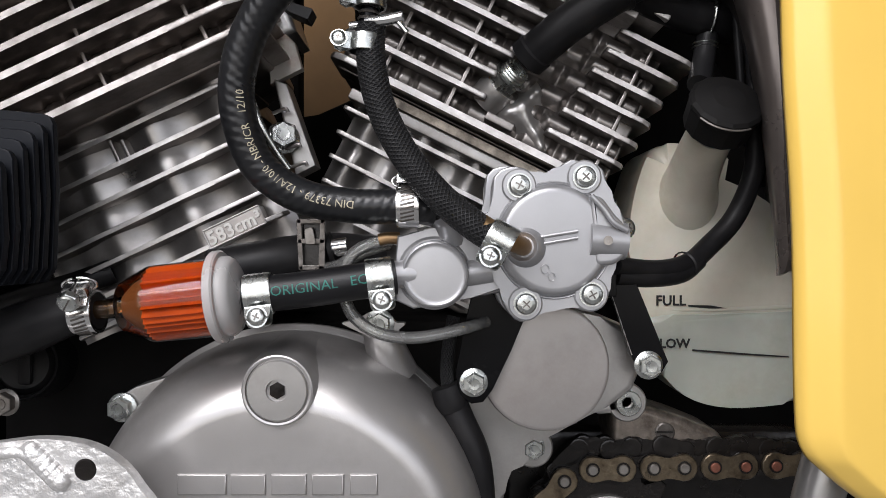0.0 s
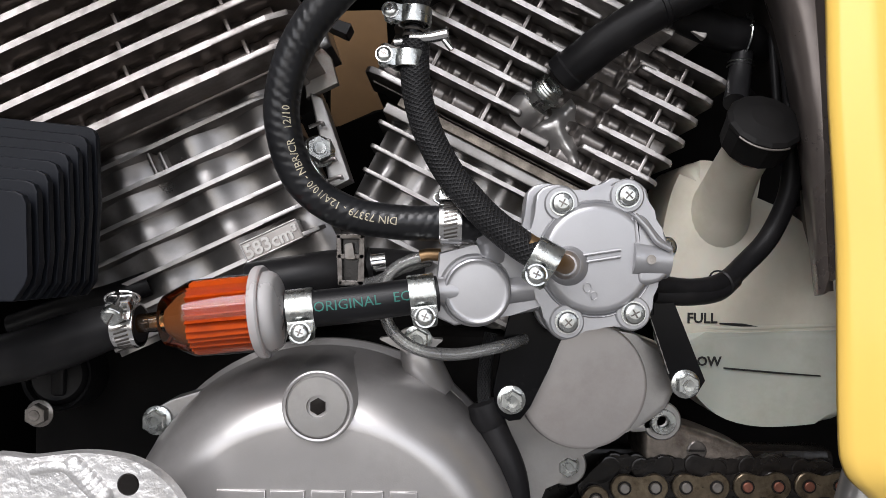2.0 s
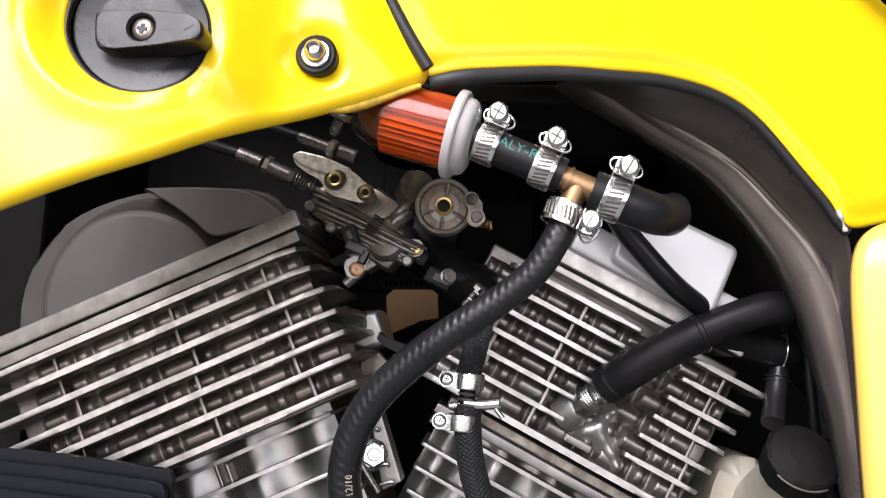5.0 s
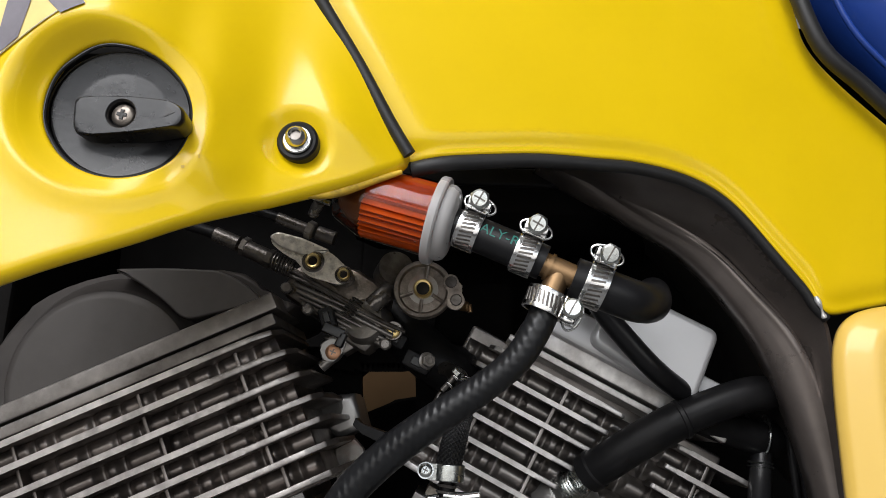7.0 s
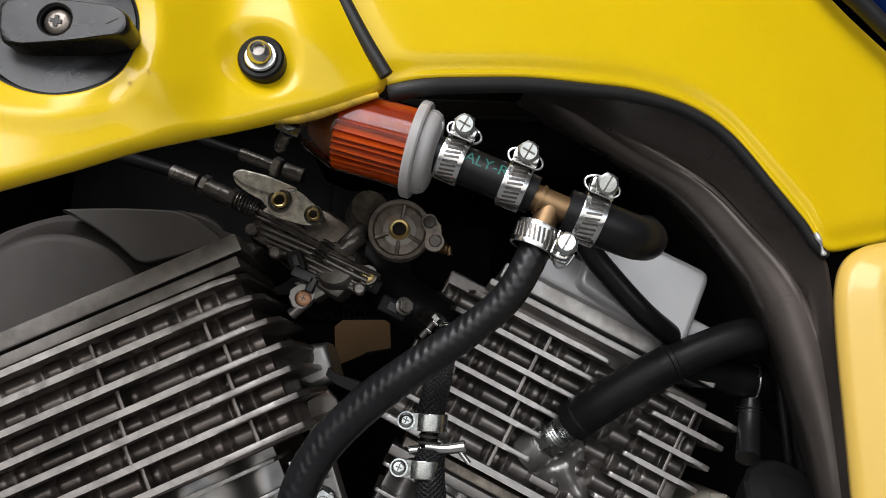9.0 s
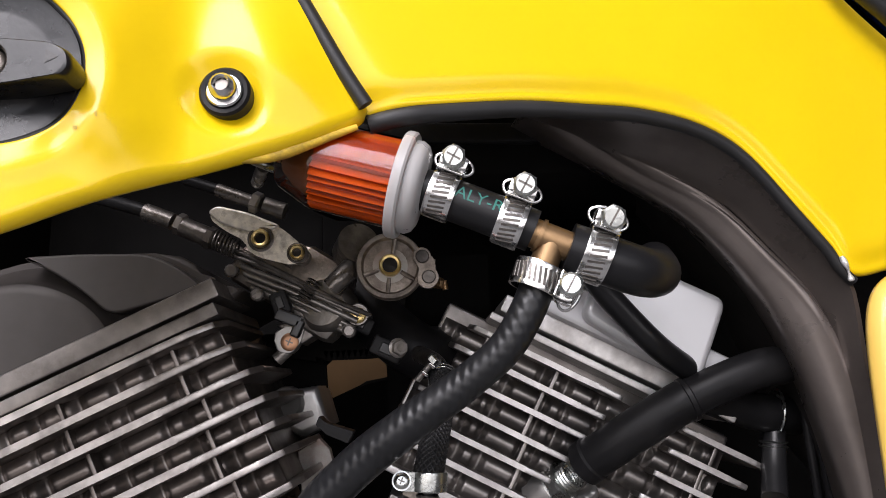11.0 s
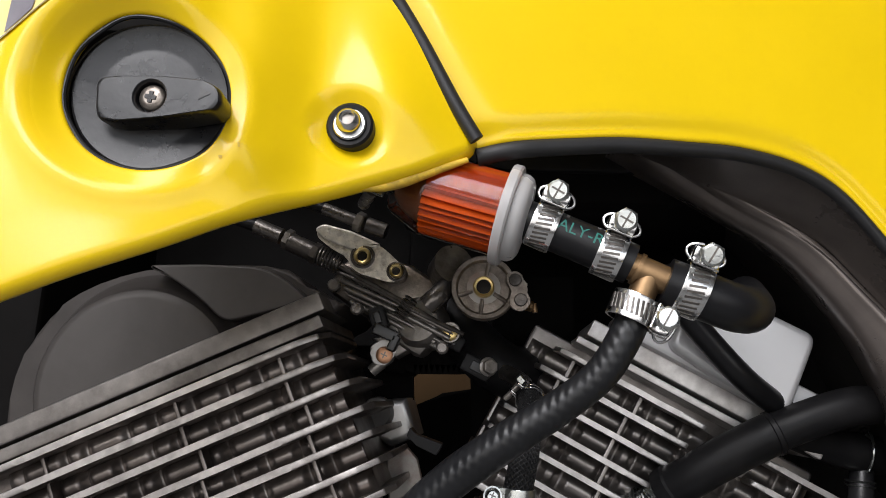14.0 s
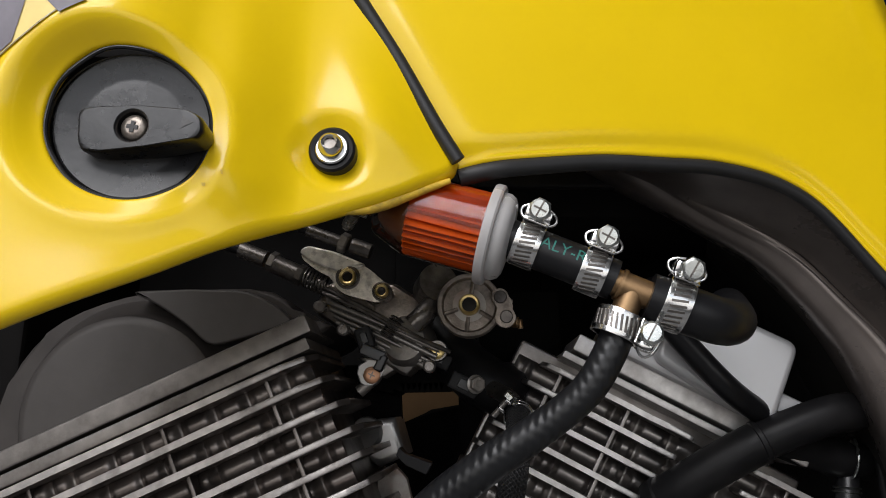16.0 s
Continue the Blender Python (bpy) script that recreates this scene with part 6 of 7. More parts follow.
wireclip = part("spring_clip", join(tube([ringc + Vector((0.001 * math.cos(k * 0.63), -0.0100 * math.sin(k * 0.63), 0.0105 * math.cos(k * 0.63))) for k in range(10)], 0.0007, 8, 2, False, True), tube([(0.1371, 0.384, 0.578), (0.1384, 0.38, 0.5754), (0.1369, 0.378, 0.5718)], 0.0007, 8, 3)), BRIGHT)
tagged(wireclip, "bright spring wire clip on the branch hose", "hose clip")

# ---- carburettor ----
carb = thing("carburettor", "oily old carburettor with throttle pulley and choke lever", "carburettor", (-0.0831, 0.37, 0.6415))
TURN = pose(0, 0, 0, 0, 32, 0)


def cblock(at, size, bev=0.002):
    return rbox(at, size, bev, TURN)


part("body", join(cblock((-0.0994, 0.38, 0.634), (0.052, 0.035, 0.020), 0.005), cblock((-0.0839, 0.378, 0.6372), (0.030, 0.03, 0.026), 0.006)), PULLEY, carb)
part("top_cover", cblock((-0.1028, 0.372, 0.6398), (0.050, 0.022, 0.0045), 0.0015), PULLEY, carb)
part("flange_plate", cblock((-0.0975, 0.369, 0.6348), (0.056, 0.020, 0.0022), 0.0008), DARKMETAL, carb)
part("flange_plate", cblock((-0.0942, 0.369, 0.6294), (0.056, 0.020, 0.0022), 0.0008), OLDMETAL, carb)
part("float_bowl", cblock((-0.0872, 0.374, 0.6224), (0.034, 0.026, 0.017), 0.005), OLDMETAL, carb)
part("bowl_rib", join(*[tube([(-0.081, 0.3605, 0.6269), (-0.0714, 0.3605, 0.6204)], 0.0012, 8, 3), tube([(-0.0771, 0.361, 0.6159), (-0.0659, 0.361, 0.6128)], 0.0012, 8, 3)]), OLDMETAL, carb)
part("bore", lathe([(0.0085, 0), (0.0095, 0.004), (0.0095, 0.018), (0.0, 0.018)], (-0.0686, 0.372, 0.6485), (0.3, -0.9, 0.2), 28), DARKMETAL, carb)
part("bracket_arm", prism([(-0.1019, 0.616), (-0.0896, 0.6188), (-0.0796, 0.6132), (-0.0896, 0.6069)], 0.3655, 0.380, 0.002), OLDMETAL, carb)
lug = part("screw_lug", prism(smooth_loop([(-0.1006, 0.6137), (-0.0886, 0.6158), (-0.0908, 0.6069), (-0.0947, 0.6029), (-0.1, 0.6036), (-0.1021, 0.6086)], 3), 0.3648, 0.372, 0.0008), CAST, carb, "bright worn lug")
cross_screw((-0.095, 0.3645, 0.608), (0, -1, 0), 0.0041, carb, mat=COPPER, h=0.3, label="coppery screw")
part("drain_stub", tube([(-0.0963, 0.368, 0.6046), (-0.1014, 0.368, 0.6)], 0.0030, 12, 3), OLDMETAL, carb)
part("screw_seat", lathe([(0, 0.002), (0.0048, 0.002), (0.0053, 0.001), (0.0053, -0.02)], (-0.0637, 0.362, 0.6198), (0, -1, 0), 24), OLDMETAL, carb)
cross_screw((-0.0635, 0.36, 0.6194), (0, -1, 0), 0.0036, carb, mat=GOLD, h=0.3)
# choke lever
lev = part("choke_lever", prism(rounded([(-0.1282, 0.6640), (-0.1245, 0.6662), (-0.1110, 0.6630), (-0.0960, 0.6570), (-0.0868, 0.6490), (-0.0856, 0.6440), (-0.0900, 0.6400), (-0.1060, 0.6440), (-0.1105, 0.6470), (-0.1120, 0.6515), (-0.1200, 0.6552), (-0.1270, 0.6605)], 0.004, 4), 0.3445, 0.3465, 0.0005), LEVER, carb, "bright worn stamped choke lever")
part("raised_lobe", pillow(rounded([(-0.1290, 0.6643), (-0.1248, 0.6672), (-0.1110, 0.6640), (-0.0965, 0.6580), (-0.1000, 0.6558), (-0.1040, 0.6568), (-0.1085, 0.6545), (-0.1150, 0.6565), (-0.1235, 0.6595)], 0.0025, 4), 0.3428, 0.3450, 0.0010), LEVER, lev, "dull raised lobe of the lever")
for q, r in (((-0.1050, 0.3440, 0.6520), 0.0050), ((-0.0888, 0.3440, 0.6455), 0.0040)):
    part("bushing", lathe([(r * 1.15, -0.001), (r * 1.15, 0.0008), (r, 0.0012), (r * 0.86, 0.0008)], q, (0, -1, 0), 24), DARKMETAL, carb)
    part("nut", lathe([(r * 0.80, 0), (r * 0.78, 0.0022), (r * 0.66, 0.0027), (r * 0.50, 0.0024), (r * 0.46, 0.0), (0, 0.0)], q, (0, -1, 0), 24), GOLD, carb, "gold passivated ring nut", angle=20)
    part("bore", lathe([(0, 0.0006), (r * 0.47, 0.0006)], q, (0, -1, 0), 16), GREASE, carb)
part("bushing_post", lathe([(0.004, 0), (0.004, -0.02), (0, -0.02)], (-0.0896, 0.346, 0.6468), (0, -1, 0), 16), DARKMETAL, carb)
# throttle pulley
pc = Vector((-0.0482, 0.346, 0.6397))
wheel = part("throttle_pulley", lathe([(0, 0.0002), (0.0118, 0.0002), (0.0128, 0.0016), (0.0146, 0.0018), (0.0150, 0.0008), (0.0138, -0.0016), (0.0150, -0.0036), (0.0146, -0.0048), (0.008, -0.005), (0.008, -0.02)], pc, (0, -1, 0.04), 56), PULLEY, carb, "dull cast throttle pulley")
for k in (80, 200, 265, 330):
    a = radians(k)
    part("spoke", tube([pc + Vector((0.0055 * math.cos(a), -0.0006, 0.0055 * math.sin(a))), pc + Vector((0.0122 * math.cos(a), -0.0006, 0.0122 * math.sin(a)))], 0.0010, 8, 3), PULLEY, wheel)
part("hub_nut", lathe([(0.0050, 0.0002), (0.0049, 0.0026), (0.0043, 0.0032), (0.0034, 0.0030), (0.0032, 0.0010)], pc, (0, -1, 0.04), 20), GOLD, wheel, "gold passivated hub ring", angle=25)
part("hub_stain", lathe([(0.0078, 0.0004), (0.0049, 0.0007)], pc, (0, -1, 0.04), 24), RUSTED, wheel)
part("hub_stud", lathe([(0, 0.0008), (0.0033, 0.0008), (0.0033, 0)], pc + Vector((0, -0.0016, 0)), (0, -1, 0.04), 18), GREASE, wheel)
part("clip_plate", prism(rounded([(-0.0385, 0.6455), (-0.0340, 0.6478), (-0.0306, 0.6458), (-0.0300, 0.6425), (-0.0280, 0.6420), (-0.0290, 0.6390), (-0.0262, 0.6335), (-0.0300, 0.6288), (-0.0350, 0.6298), (-0.0368, 0.6335), (-0.0345, 0.6380), (-0.0375, 0.6410)], 0.0016, 3), 0.3422, 0.3440, 0.0004), PULLEY, wheel, "cable clip plate with two round ends")
for q in ((-0.0340, 0.3420, 0.6432), (-0.0312, 0.3420, 0.6342)):
    part("cable_end", lathe([(0.0030, -0.001), (0.0030, 0.0005), (0.0026, 0.0009), (0, 0.0009)], q, (0, -1, 0), 20), DARKMETAL, wheel)
# rails, black clip and small plumbing on the body
for k in range(4):
    a, b = Vector((-0.1164, 0.356, 0.642)) + Vector((0.0012 * k, 0.002 * k, -0.0030 * k)), Vector((-0.0627, 0.356, 0.6196)) + Vector((-0.001 * k, 0.002 * k, -0.0030 * k))
    part("body_rail", tube([a, a.lerp(b, 0.5) + Vector((0, -0.001, 0.0006)), b], 0.0011 + 0.0004 * (k % 2), 10, 4), OLDMETAL, carb)
part("spring", join(*[lathe([(0.0030, 0), (0.0036, 0.0004), (0.0030, 0.0008)], Vector((-0.0874, 0.35, 0.6256)).lerp(Vector((-0.0821, 0.35, 0.6332)), k / 6), (0.5, -0.2, 0.8), 12) for k in range(7)]), DARKMETAL, carb)
part("black_clip", join(rbox((-0.0927, 0.349, 0.6174), (0.012, 0.006, 0.0055), 0.001, pose(0, 0, 0, 0, 22, 0)), rbox((-0.0888, 0.349, 0.6129), (0.004, 0.006, 0.008), 0.001, pose(0, 0, 0, 0, 22, 0))), PLASTIC, carb, "black plastic cable clip")
part("bowl_side", lathe([(0, 0.004), (0.010, 0.003), (0.0125, 0), (0.013, -0.012)], (-0.079, 0.362, 0.6245), (-0.2, -1, 0.1), 28), OLDMETAL, carb)
part("elbow", tube([(-0.0656, 0.36, 0.6426), (-0.0692, 0.352, 0.6366), (-0.0747, 0.352, 0.631)], 0.0050, 14, 4), DARKMETAL, carb)
for q in ((-0.1191, 0.35, 0.6389), (-0.1077, 0.352, 0.6284), (-0.0664, 0.35, 0.6117)):
    part("set_screw", lathe([(0.0030, -0.004), (0.0030, 0.0006), (0.0022, 0.0012), (0, 0.0012)], q, (0, -1, 0), 14), DARKMETAL, carb)
# cables
for pts, r in (([(-0.127, 0.352, 0.6491), (-0.103, 0.35, 0.6396), (-0.0796, 0.35, 0.6282), (-0.0568, 0.352, 0.6185)], 0.0010), ([(-0.1302, 0.352, 0.6534), (-0.109, 0.35, 0.6441), (-0.0855, 0.35, 0.6324), (-0.0654, 0.352, 0.6219)], 0.0009)):
    hose("throttle_cable", pts, r, DARKMETAL, "thin bare steel throttle cable across the carburettor", "throttle cables", 8, 5, "cable")
adj = thing("cable_adjuster", "grimy zinc cable adjuster with lock nuts and a rubber boot", "cable adjuster", (-0.1421, 0.352, 0.6589), "cable adjusters")
part("sleeve", tube([(-0.1596, 0.352, 0.6667), (-0.1467, 0.352, 0.6618)], 0.0040, 12, 3), DARKMETAL, adj)
part("lock_nut", hex_prism((-0.1446, 0.352, 0.6612), Vector((-0.1272, 0.352, 0.6529)) - Vector((-0.1596, 0.352, 0.6667)), 0.0052, 0.0035), OLDMETAL, adj)
part("barrel", tube([(-0.1422, 0.352, 0.6595), (-0.1302, 0.352, 0.6545)], 0.0046, 12, 3), DARKMETAL, adj)
part("lock_nut", hex_prism((-0.1308, 0.352, 0.6548), Vector((-0.1272, 0.352, 0.6529)) - Vector((-0.1596, 0.352, 0.6667)), 0.0054, 0.0035), DARKMETAL, adj)
part("spring", tube([Vector((-0.1273, 0.352, 0.6535)).lerp(Vector((-0.1166, 0.352, 0.6491)), k / 70) + Vector((0.38 * math.sin(k * 0.628), math.cos(k * 0.628), 0.92 * math.sin(k * 0.628))) * 0.0047 for k in range(71)], 0.00055, 6, 1), DARKMETAL, adj)
part("cable_sheath", tube([(-0.1580, 0.352, 0.6661), (-0.1660, 0.3525, 0.6690), (-0.195, 0.36, 0.6780), (-0.24, 0.375, 0.690)], 0.0031, 12, 5), RUBBER, adj, "black cable sheath")
adj2 = thing("cable_adjuster", "grimy zinc cable adjuster beside the upper filter", "cable adjuster", (-0.1094, 0.345, 0.6694), "cable adjusters")
part("sleeve", tube([(-0.1254, 0.345, 0.6748), (-0.1079, 0.345, 0.6685)], 0.0030, 12, 3), DARKMETAL, adj2)
part("lock_nut", hex_prism((-0.1094, 0.345, 0.6694), (1, 0, -0.42), 0.0050, 0.004), OLDMETAL, adj2)
part("barrel", tube([(-0.1041, 0.345, 0.6675), (-0.0949, 0.345, 0.6645)], 0.0038, 12, 3), DARKMETAL, adj2)
part("cable_sheath", tube([(-0.1240, 0.345, 0.6743), (-0.132, 0.346, 0.6772), (-0.16, 0.355, 0.6880), (-0.20, 0.37, 0.703)], 0.0025, 12, 5), RUBBER, adj2, "black cable sheath")
tab = thing("choke_bracket", "small bright steel bracket with a cross-head screw", "bracket", (-0.0908, 0.3, 0.6709))
part("plate", rbox((-0.0908, 0.3, 0.6709), (0.0105, 0.003, 0.0085), 0.0008, pose(0, 0, 0, 0, 22, 0)), BRIGHT, tab)
cross_screw((-0.0905, 0.298, 0.6709), (0, -1, 0), 0.0036, tab, h=0.4)
part("stem", tube([(-0.0923, 0.303, 0.6689), (-0.0997, 0.325, 0.6685)], 0.0028, 10, 3), DARKMETAL, tab)
jet = thing("brass_jet", "small greenish brass jet beside the throttle pulley", "jet", (-0.0221, 0.36, 0.6395))
part("jet_body", hex_prism((-0.0290, 0.362, 0.6345), (1, -0.4, -0.2), 0.0026, 0.005), BRASS, jet)
part("jet_stem", tube([(-0.0243, 0.362, 0.6352), (-0.0236, 0.362, 0.6310)], 0.0014, 10, 3), BRASS, jet)
for at, size, tilt in (((-0.0605, 0.372, 0.613), (0.013, 0.012, 0.008), -25), ((-0.0478, 0.366, 0.6007), (0.015, 0.012, 0.009), -25), ((-0.0949, 0.358, 0.6213), (0.008, 0.008, 0.011), 20)):
    con = thing("wiring_connector", "small black plastic wiring connector under the carburettor", "connector", at, "wiring connectors")
    part("shell", rbox(at, size, 0.0015, pose(0, 0, 0, 0, -tilt, 0)), RUBBER, con)
    part("latch", rbox(Vector(at) + Vector((0, -size[1] / 2, 0)), (size[0] * 0.4, 0.002, size[2] * 0.5), 0.0005, pose(0, 0, 0, 0, -tilt, 0)), PLASTIC, con)
flange_bolt((-0.0425, 0.352, 0.6007), (0.4, -0.9, 0), 0.0030, "small dull screw in the intake stub", "intake screws", mat=OLDMETAL)
hose("intake_stub", [(-0.0734, 0.42, 0.6467), (-0.0548, 0.41, 0.6186), (-0.0344, 0.4, 0.6017), (-0.0182, 0.42, 0.6013)], 0.014, RUBBER, "dark oily intake stub between the cylinders", category="intake stub")

for ob in [carb, adj, adj2, jet] + [o for o in scene.collection.all_objects if o.name.startswith("throttle_cable")]:
    ob.location += Vector((0.0025, 0.003, -0.0032))

# ---- between the cylinders ----
card = part("cardboard_sheet", rbox((-0.05, 0.80, 0.42), (0.7, 0.006, 0.84), 0.001), CARDBOARD)
tagged(card, "brown cardboard sheet standing behind the motorcycle", "cardboard")
comb = thing("intake_boot", "dark ribbed rubber intake boot between the cylinders", "intake boot", (-0.0708, 0.41, 0.6115))
# near-black sheets added where shade fills the gap between the cylinders
part("shade_backing", prism([(-0.0571, 0.6575), (0.0055, 0.6594), (0.008, 0.5634), (-0.0507, 0.5613)], 0.450, 0.456), INTERIOR, comb)
part("shade_backing", prism([(-0.1242, 0.6126), (-0.0859, 0.6139), (-0.0819, 0.5597), (-0.1211, 0.5582)], 0.430, 0.436), INTERIOR, comb)
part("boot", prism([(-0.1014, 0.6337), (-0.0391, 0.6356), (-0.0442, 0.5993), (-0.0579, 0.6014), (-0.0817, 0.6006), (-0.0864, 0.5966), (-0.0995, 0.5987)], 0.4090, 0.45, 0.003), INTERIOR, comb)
part("tab", prism(rounded([(-0.0775, 0.5720), (-0.0750, 0.5690), (-0.0622, 0.5650), (-0.0648, 0.5598), (-0.0740, 0.5638), (-0.0790, 0.5680)], 0.0008, 3), 0.3600, 0.372, 0.0008), RUBBER, comb)
p0, p1 = Vector((-0.0815, 0.6005)), Vector((-0.0579, 0.6013))
for k in range(9):
    q = p0.lerp(p1, k / 8)
    part("tooth", prism([(q.x - 0.0012, q.y + 0.002), (q.x, q.y - 0.0022), (q.x + 0.0012, q.y + 0.002)], 0.4090, 0.412), INTERIOR, comb)
flange_bolt((-0.0812, 0.3815, 0.5062), (0.25, -0.95, 0.15), 0.0058, "zinc-plated flange bolt on the barrel's flank", "barrel bolts")
hose("bolt_cable", [(-0.0946, 0.366, 0.5273), (-0.0885, 0.366, 0.5108), (-0.0824, 0.368, 0.4995), (-0.0756, 0.37, 0.4892)], 0.0016, BRIGHT, "bent bright bracket rim beside the flank bolt", segs=10, category="bracket")

# ---- under the pump ----
for pts, label in (([(-0.0216, 0.312, 0.4538), (-0.0302, 0.312, 0.4521), (-0.0386, 0.313, 0.4467), (-0.042, 0.314, 0.4361), (-0.0382, 0.314, 0.4231), (-0.0268, 0.313, 0.415), (-0.0104, 0.314, 0.413), (0.0086, 0.318, 0.4163), (0.0188, 0.33, 0.418)], "clear vinyl vacuum tube looping under the pump"), ([(-0.0225, 0.318, 0.4522), (-0.0346, 0.32, 0.4483), (-0.0445, 0.322, 0.443), (-0.0555, 0.33, 0.4408)], "clear vinyl vacuum tube looping under the pump")):
    hose("vacuum_tube", pts, 0.0026, CLEARTUBE, label, "clear vacuum tubes", 14, 6, "tube")
hose("water_pipe", [(-0.1026, 0.338, 0.4388), (-0.0848, 0.338, 0.4426), (-0.0674, 0.34, 0.4462), (-0.0477, 0.345, 0.4482), (-0.0273, 0.35, 0.4471)], lambda s: 0.0115 - 0.003 * s, RUBBER, "dull black rubber pipe running behind the filter hose", category="pipe")
clip = thing("spring_hose_clip", "black spring hose clip with an open square window", "hose clip", (-0.0573, 0.326, 0.4527))
part("strap", join(*[prism(rounded(p, 0.0012, 3), 0.3235, 0.3255, 0.0004) for p in (
    [(-0.0632, 0.4630), (-0.0508, 0.4630), (-0.0508, 0.4608), (-0.0632, 0.4608)], [(-0.0630, 0.4545), (-0.0508, 0.4545), (-0.0508, 0.4522), (-0.0630, 0.4522)],
    [(-0.0622, 0.4430), (-0.0508, 0.4430), (-0.0508, 0.4408), (-0.0622, 0.4408)], [(-0.0632, 0.4630), (-0.0610, 0.4630), (-0.0600, 0.4408), (-0.0622, 0.4408)],
    [(-0.0530, 0.4630), (-0.0508, 0.4630), (-0.0508, 0.4408), (-0.0538, 0.4408)])]), DARKMETAL, clip, "dull grey pressed strap with two windows")
part("window", rbox((-0.0568, 0.3285, 0.4517), (0.009, 0.004, 0.020), 0.001), GREASE, clip)
part("tongue", prism(rounded([(-0.0595, 0.4585), (-0.0560, 0.4595), (-0.0545, 0.4520), (-0.0590, 0.4520)], 0.001, 3), 0.3225, 0.3240, 0.0003), OLDMETAL, clip)
part("collar", tube([(-0.0500, 0.333, 0.4490), (-0.0480, 0.333, 0.4495)], 0.0085, 20, 3), RUBBER, clip)
hose("chrome_pipe", [(-0.0486, 0.33, 0.4502), (-0.0419, 0.33, 0.4512)], 0.0040, CHROME, "short bright metal pipe end", category="pipe")
loom = hose("wiring_loom", [(0.0048, 0.338, 0.4198), (0.0023, 0.336, 0.4048), (0.0018, 0.335, 0.3949), (0.0023, 0.335, 0.3873)], 0.0030, WEAVE, "black sleeved wiring loom running down beside the cover", category="wiring")
part("tape", lathe([(0.003, -0.006), (0.0070, -0.005), (0.0078, 0.002), (0.0070, 0.006), (0.004, 0.007)], (0.003, 0.335, 0.3843), (0.35, 0, -1), 20), RUBBER, loom)
part("wide_sleeve", tube([(0.0035, 0.336, 0.3834), (0.0078, 0.334, 0.3737), (0.0145, 0.332, 0.358), (0.017, 0.332, 0.3355)], 0.0066, 18, 5), RUBBER, loom)

# ---- ribbed shroud ----
shroud = thing("ribbed_shroud", "blue-black ribbed plastic shroud in front of the cylinder", "shroud", (-0.19, 0.29, 0.44))
for k in range(8):
    y, x1, z1 = 0.3120 - 0.0066 * k, -0.1608 - 0.0004 * k, 0.5060 - 0.0044 * k
    pts = [(-0.30, 0.436), (x1 - 0.004, 0.436), (x1, 0.442), (x1 + 0.001, z1 - 0.030), (x1, z1 - 0.0045), (x1 - 0.0014, z1 - 0.0014), (x1 - 0.0045, z1), (x1 - 0.05, z1 + 0.004), (-0.30, z1 + 0.009)]
    b = prism(pts, y - 0.0019, y + 0.0019, 0)
    bmesh.ops.bevel(b, geom=list(b.edges), offset=0.0007, segments=2, profile=0.5, affect="EDGES")
    part("rib", b, SHROUD, shroud)
part("core", prism([(-0.30, 0.438), (-0.168, 0.438), (-0.168, 0.462), (-0.178, 0.464), (-0.30, 0.466)], 0.264, 0.316, 0.002), SHROUD, shroud)
part("core", prism([(-0.30, 0.438), (-0.164, 0.440), (-0.164, 0.490), (-0.176, 0.494), (-0.30, 0.499)], 0.295, 0.318, 0.002), SHROUD, shroud)

# ---- lower left: horn, cables and welded plate ----
horn = thing("rubber_cap", "round black rubber cap low beside the crankcase", "rubber cap", (-0.2054, 0.37, 0.3933))
part("disc", lathe([(0, 0.002), (0.012, 0.002), (0.0135, 0.0), (0.0145, -0.002), (0.0150, 0.002), (0.0165, 0.003), (0.0175, 0), (0.0175, -0.02)], (-0.2065, 0.372, 0.393), (0.1, -1, 0.1), 40), RUBBER, horn)
part("bar", rbox((-0.2049, 0.369, 0.3934), (0.007, 0.004, 0.02), 0.002), RUBBER, horn)
flange_bolt((-0.2088, 0.36, 0.3767), (0, -1, 0), 0.0045, "dirty brass-coloured bolt low on the engine", "engine bolts", mat=OLDMETAL)
hose("ground_cable", [(-0.2229, 0.36, 0.4178), (-0.1958, 0.36, 0.4273), (-0.1744, 0.355, 0.4329), (-0.158, 0.36, 0.4395)], 0.006, RUBBER, "black cable passing behind the lower filter", category="cable")
plate = thing("welded_footrest_plate", "scratched bare aluminium footrest plate with a weld and a hole", "footrest plate", (-0.1465, 0.277, 0.3628))
hole = Vector((-0.1303, 0.3696))
ol = smooth_loop([(-0.1864, 0.376), (-0.1658, 0.3788), (-0.1473, 0.3807), (-0.1308, 0.3788), (-0.1194, 0.3729), (-0.1112, 0.3636), (-0.106, 0.3512), (-0.1308, 0.3368), (-0.1864, 0.3368)], 5)
part("plate", prism(ol, 0.2740, 0.2800, 0.0015, seg=3), WELDED, plate)
part("hole", lathe([(0, 0.0004), (0.0036, 0.0004), (0.0040, 0.0), (0.0043, -0.0004)], (hole.x, 0.2739, hole.y), (0, -1, 0), 28), GREASE, plate, "dark drilled hole")
for k in range(7):
    q = Vector((-0.1498, 0.2735, 0.3762)).lerp(Vector((-0.1395, 0.2735, 0.366)), k / 6)
    w = lathe([(0.0042, -0.002), (0.0040, 0.0006), (0.0030, 0.0017), (0.0014, 0.0021), (0, 0.0022)], q, (0.05, -1, 0.1), 16)
    part("weld_bead", w, WELDED, plate)
part("weld_bead", tube([(-0.1652, 0.2735, 0.375), (-0.156, 0.2735, 0.3762), (-0.1488, 0.2735, 0.3752)], 0.0022, 12, 5), WELDED, plate)

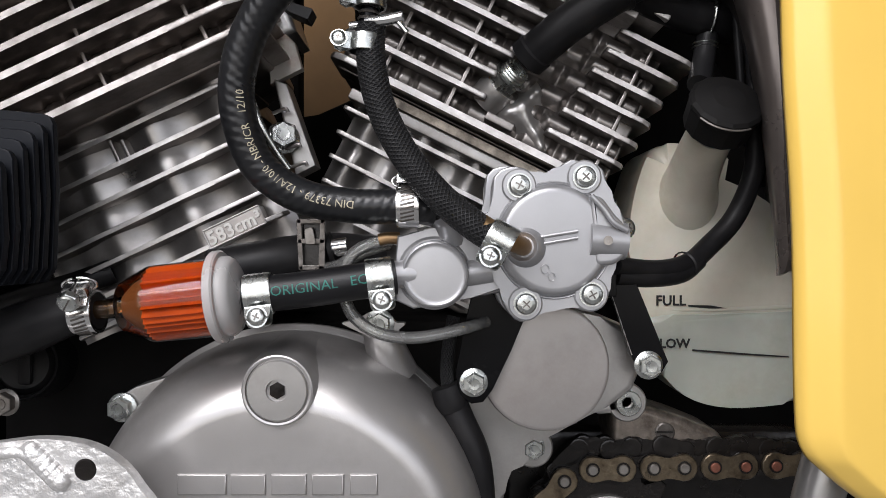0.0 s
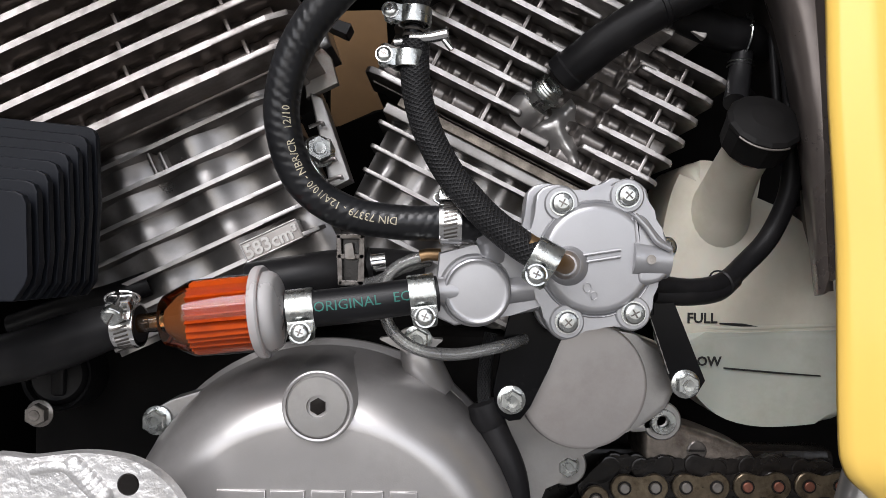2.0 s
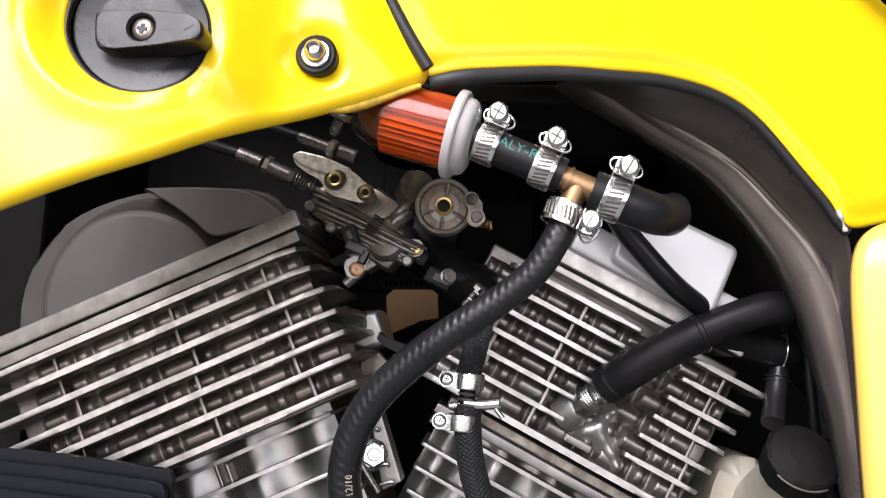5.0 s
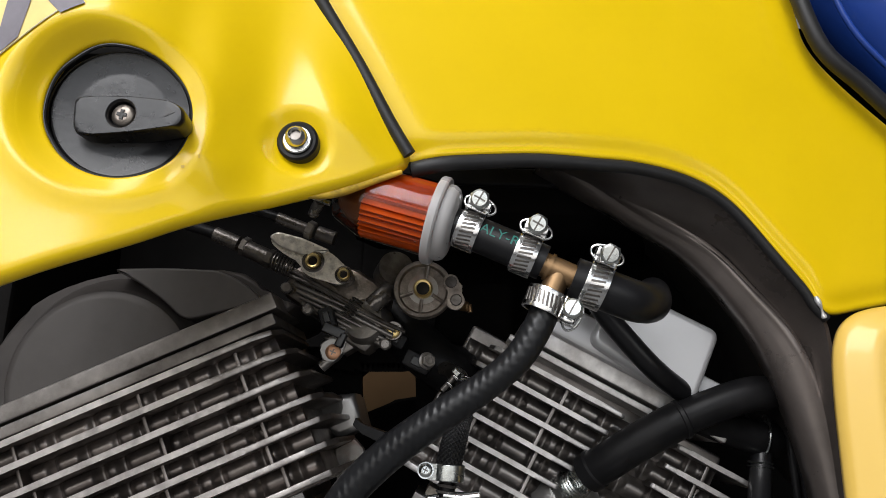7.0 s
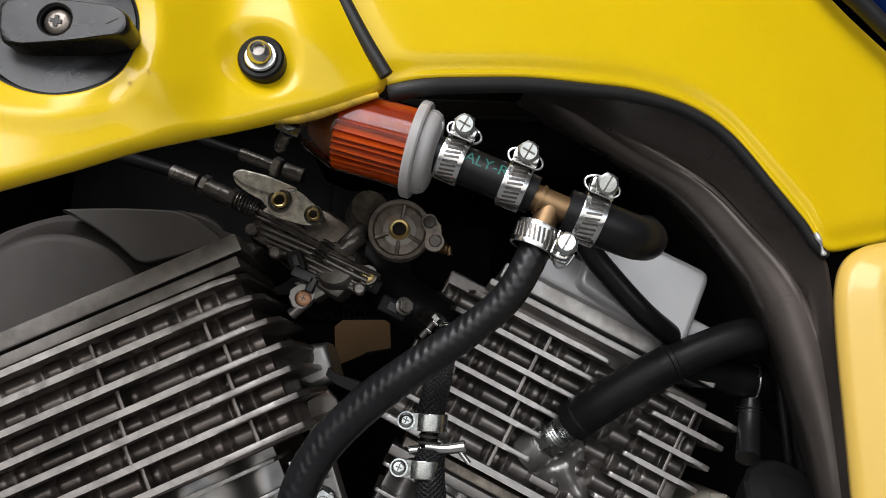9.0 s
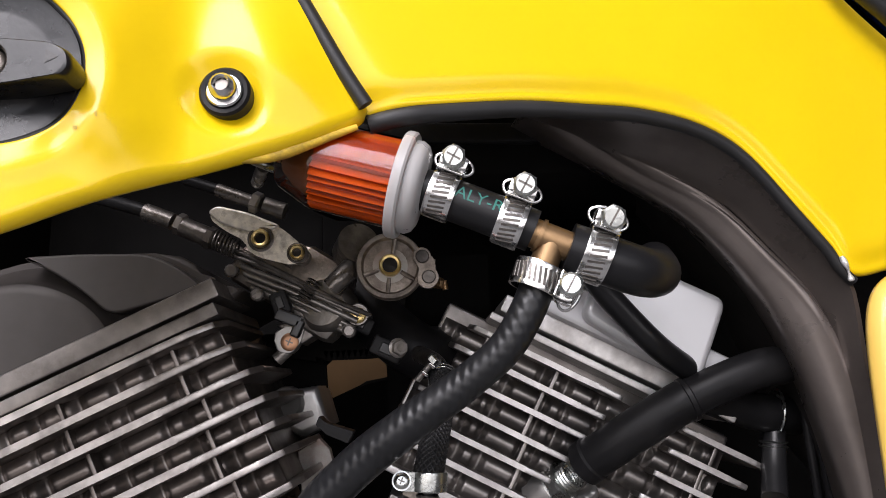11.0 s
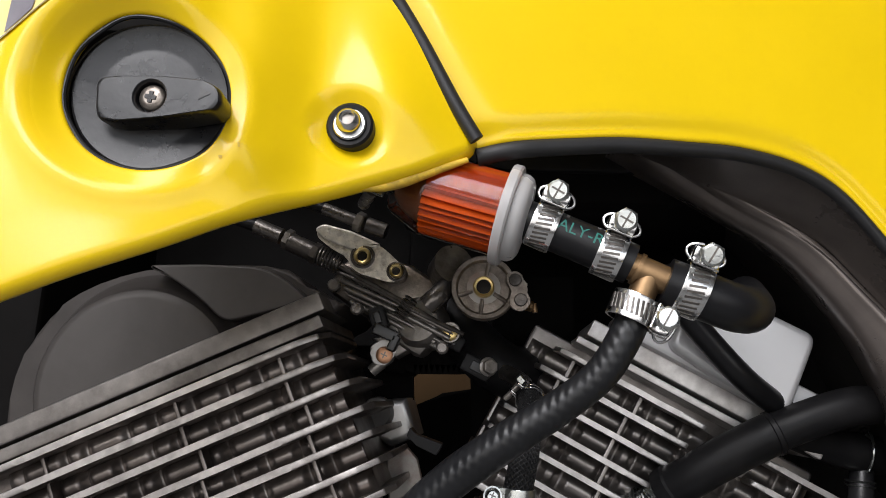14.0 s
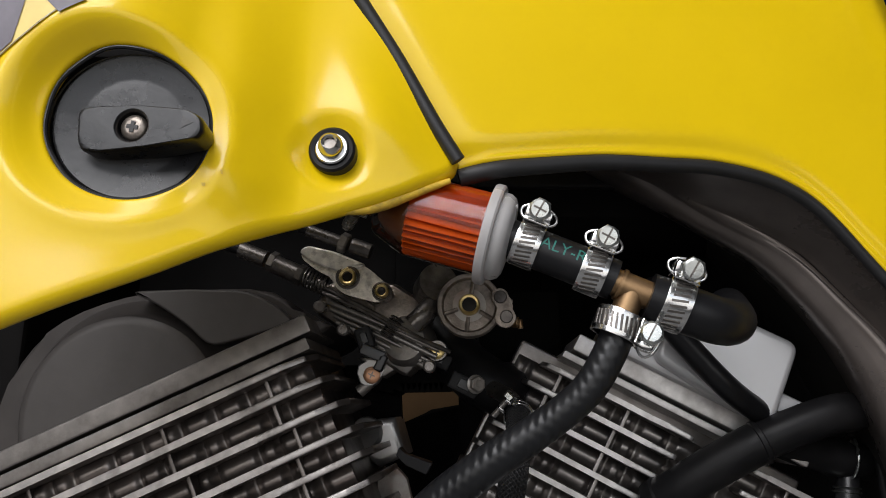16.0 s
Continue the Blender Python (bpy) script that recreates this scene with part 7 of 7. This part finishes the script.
# ---- chain and sprocket ----
chain = thing("drive_chain", "rusty bronze roller chain thick with grease", "chain", (0.12, 0.40, 0.337))
CX, CZ, CR = 0.0865, 0.2990, 0.0382
pins = [(0.0778 + 0.015875 * k, 0.3352 + 0.00034 * k) for k in range(0, 9)]
step = 2 * math.asin(0.015875 / 2 / CR)
angs = [math.radians(13.8) + step * k for k in range(1, 5)]
pins = [(CX - CR * math.sin(a), CZ + CR * math.cos(a)) for a in reversed(angs)] + pins


def link_outline(p, q, r, waist):
    p, q = Vector(p), Vector(q)
    d = (q - p).normalized()
    n = Vector((-d.y, d.x))
    pts = [p + (-d * math.cos(a) + n * math.sin(a)) * r for a in [radians(k) for k in (-120, -95, -70, -45, -15, 15, 45, 70, 95, 120)]]
    pts += [p.lerp(q, 0.42) + n * waist, p.lerp(q, 0.58) + n * waist]
    pts += [q + (d * math.cos(a) + n * math.sin(a)) * r for a in [radians(k) for k in (120, 95, 70, 45, 15, -15, -45, -70, -95, -120)]]
    pts += [p.lerp(q, 0.58) - n * waist, p.lerp(q, 0.42) - n * waist]
    return pts


for k, (p, q) in enumerate(zip(pins, pins[1:])):
    out = k % 2 == 0
    y = 0.3905 if out else 0.3935
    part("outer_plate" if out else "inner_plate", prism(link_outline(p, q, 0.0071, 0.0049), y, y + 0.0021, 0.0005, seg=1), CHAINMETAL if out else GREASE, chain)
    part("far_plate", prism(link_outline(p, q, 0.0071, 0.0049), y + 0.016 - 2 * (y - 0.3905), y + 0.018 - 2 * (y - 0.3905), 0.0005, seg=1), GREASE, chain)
for p in pins:
    part("roller", lathe([(0.0050, -0.004), (0.0050, -0.013)], (p[0], 0.3905, p[1]), (0, -1, 0), 18), GREASE, chain)
    part("pin", lathe([(0.0026, -0.002), (0.0026, 0.0009), (0.0022, 0.0013), (0, 0.0013)], (p[0], 0.3905, p[1]), (0, -1, 0), 16), OLDMETAL if p[0] < 0.13 else PINRUST, chain)
    part("pin_seat", lathe([(0.0037, -0.0002), (0.0036, 0.0003), (0.0028, 0.0003), (0.0026, -0.0002)], (p[0], 0.3904, p[1]), (0, -1, 0), 18), GREASE, chain)
sprocket = thing("front_sprocket", "greasy dark steel front sprocket", "sprocket", (CX, 0.398, CZ))
teeth = []
for k in range(15):
    a = 2 * math.pi * k / 15 + math.radians(13.8)
    for da, r in ((-0.16, 0.0325), (-0.06, 0.0410), (0.06, 0.0410), (0.16, 0.0325)):
        teeth.append((CX - r * math.sin(a + step / 2 + da), CZ + r * math.cos(a + step / 2 + da)))
part("toothed_disc", prism(teeth[::-1], 0.3955, 0.4015, 0.0008), GREASE, sprocket)
part("hub", lathe([(0.022, -0.004), (0.022, 0.003), (0.020, 0.004), (0.010, 0.004), (0.010, 0.007), (0, 0.007)], (CX, 0.3955, CZ), (0, -1, 0), 36), OLDMETAL, sprocket)
guide = thing("chain_guide_case", "dark greasy cast case above the drive chain with a slotted screw", "engine case", (0.1189, 0.41, 0.3502))
part("case", pillow(rounded([(0.089, 0.3656), (0.1055, 0.3674), (0.125, 0.3619), (0.1485, 0.3523), (0.1539, 0.3330), (0.089, 0.3330)], 0.006), 0.3985, 0.43, 0.005), PULLEY, guide)
part("slotted_screw", lathe([(0.0052, -0.001), (0.0052, 0.0008), (0.0046, 0.0012), (0, 0.0012)], (0.1174, 0.3985, 0.353), (0, -1, 0), 24), DARKMETAL, guide)
part("screw_slot", rbox((0.117, 0.3971, 0.3533), (0.0085, 0.0005, 0.0011), 0), GREASE, guide)
for k in range(9):
    a, b = (0.060 + 0.0140 * k, 0.3450 + 0.0012 * math.sin(k * 2.1) - 0.012 * (k == 0)), (0.0715 + 0.0140 * k, 0.3446 + 0.0012 * math.sin(k * 1.3))
    part("greasy_far_link", prism(link_outline(a, b, 0.0058, 0.0040), 0.3958 + 0.0010 * (k % 2), 0.4010, 0.0012, seg=2), GREASE, guide)
part("swing_pivot", rbox((0.1182, 0.43, 0.3243), (0.17, 0.02, 0.05), 0.006), GREASE, guide)
hose("frame_tube", [(0.1760, 0.33, 0.386), (0.1690, 0.33, 0.358), (0.1645, 0.33, 0.341), (0.1560, 0.33, 0.305)], 0.0105, CAST, "grey painted frame tube below the side cover", category="frame")
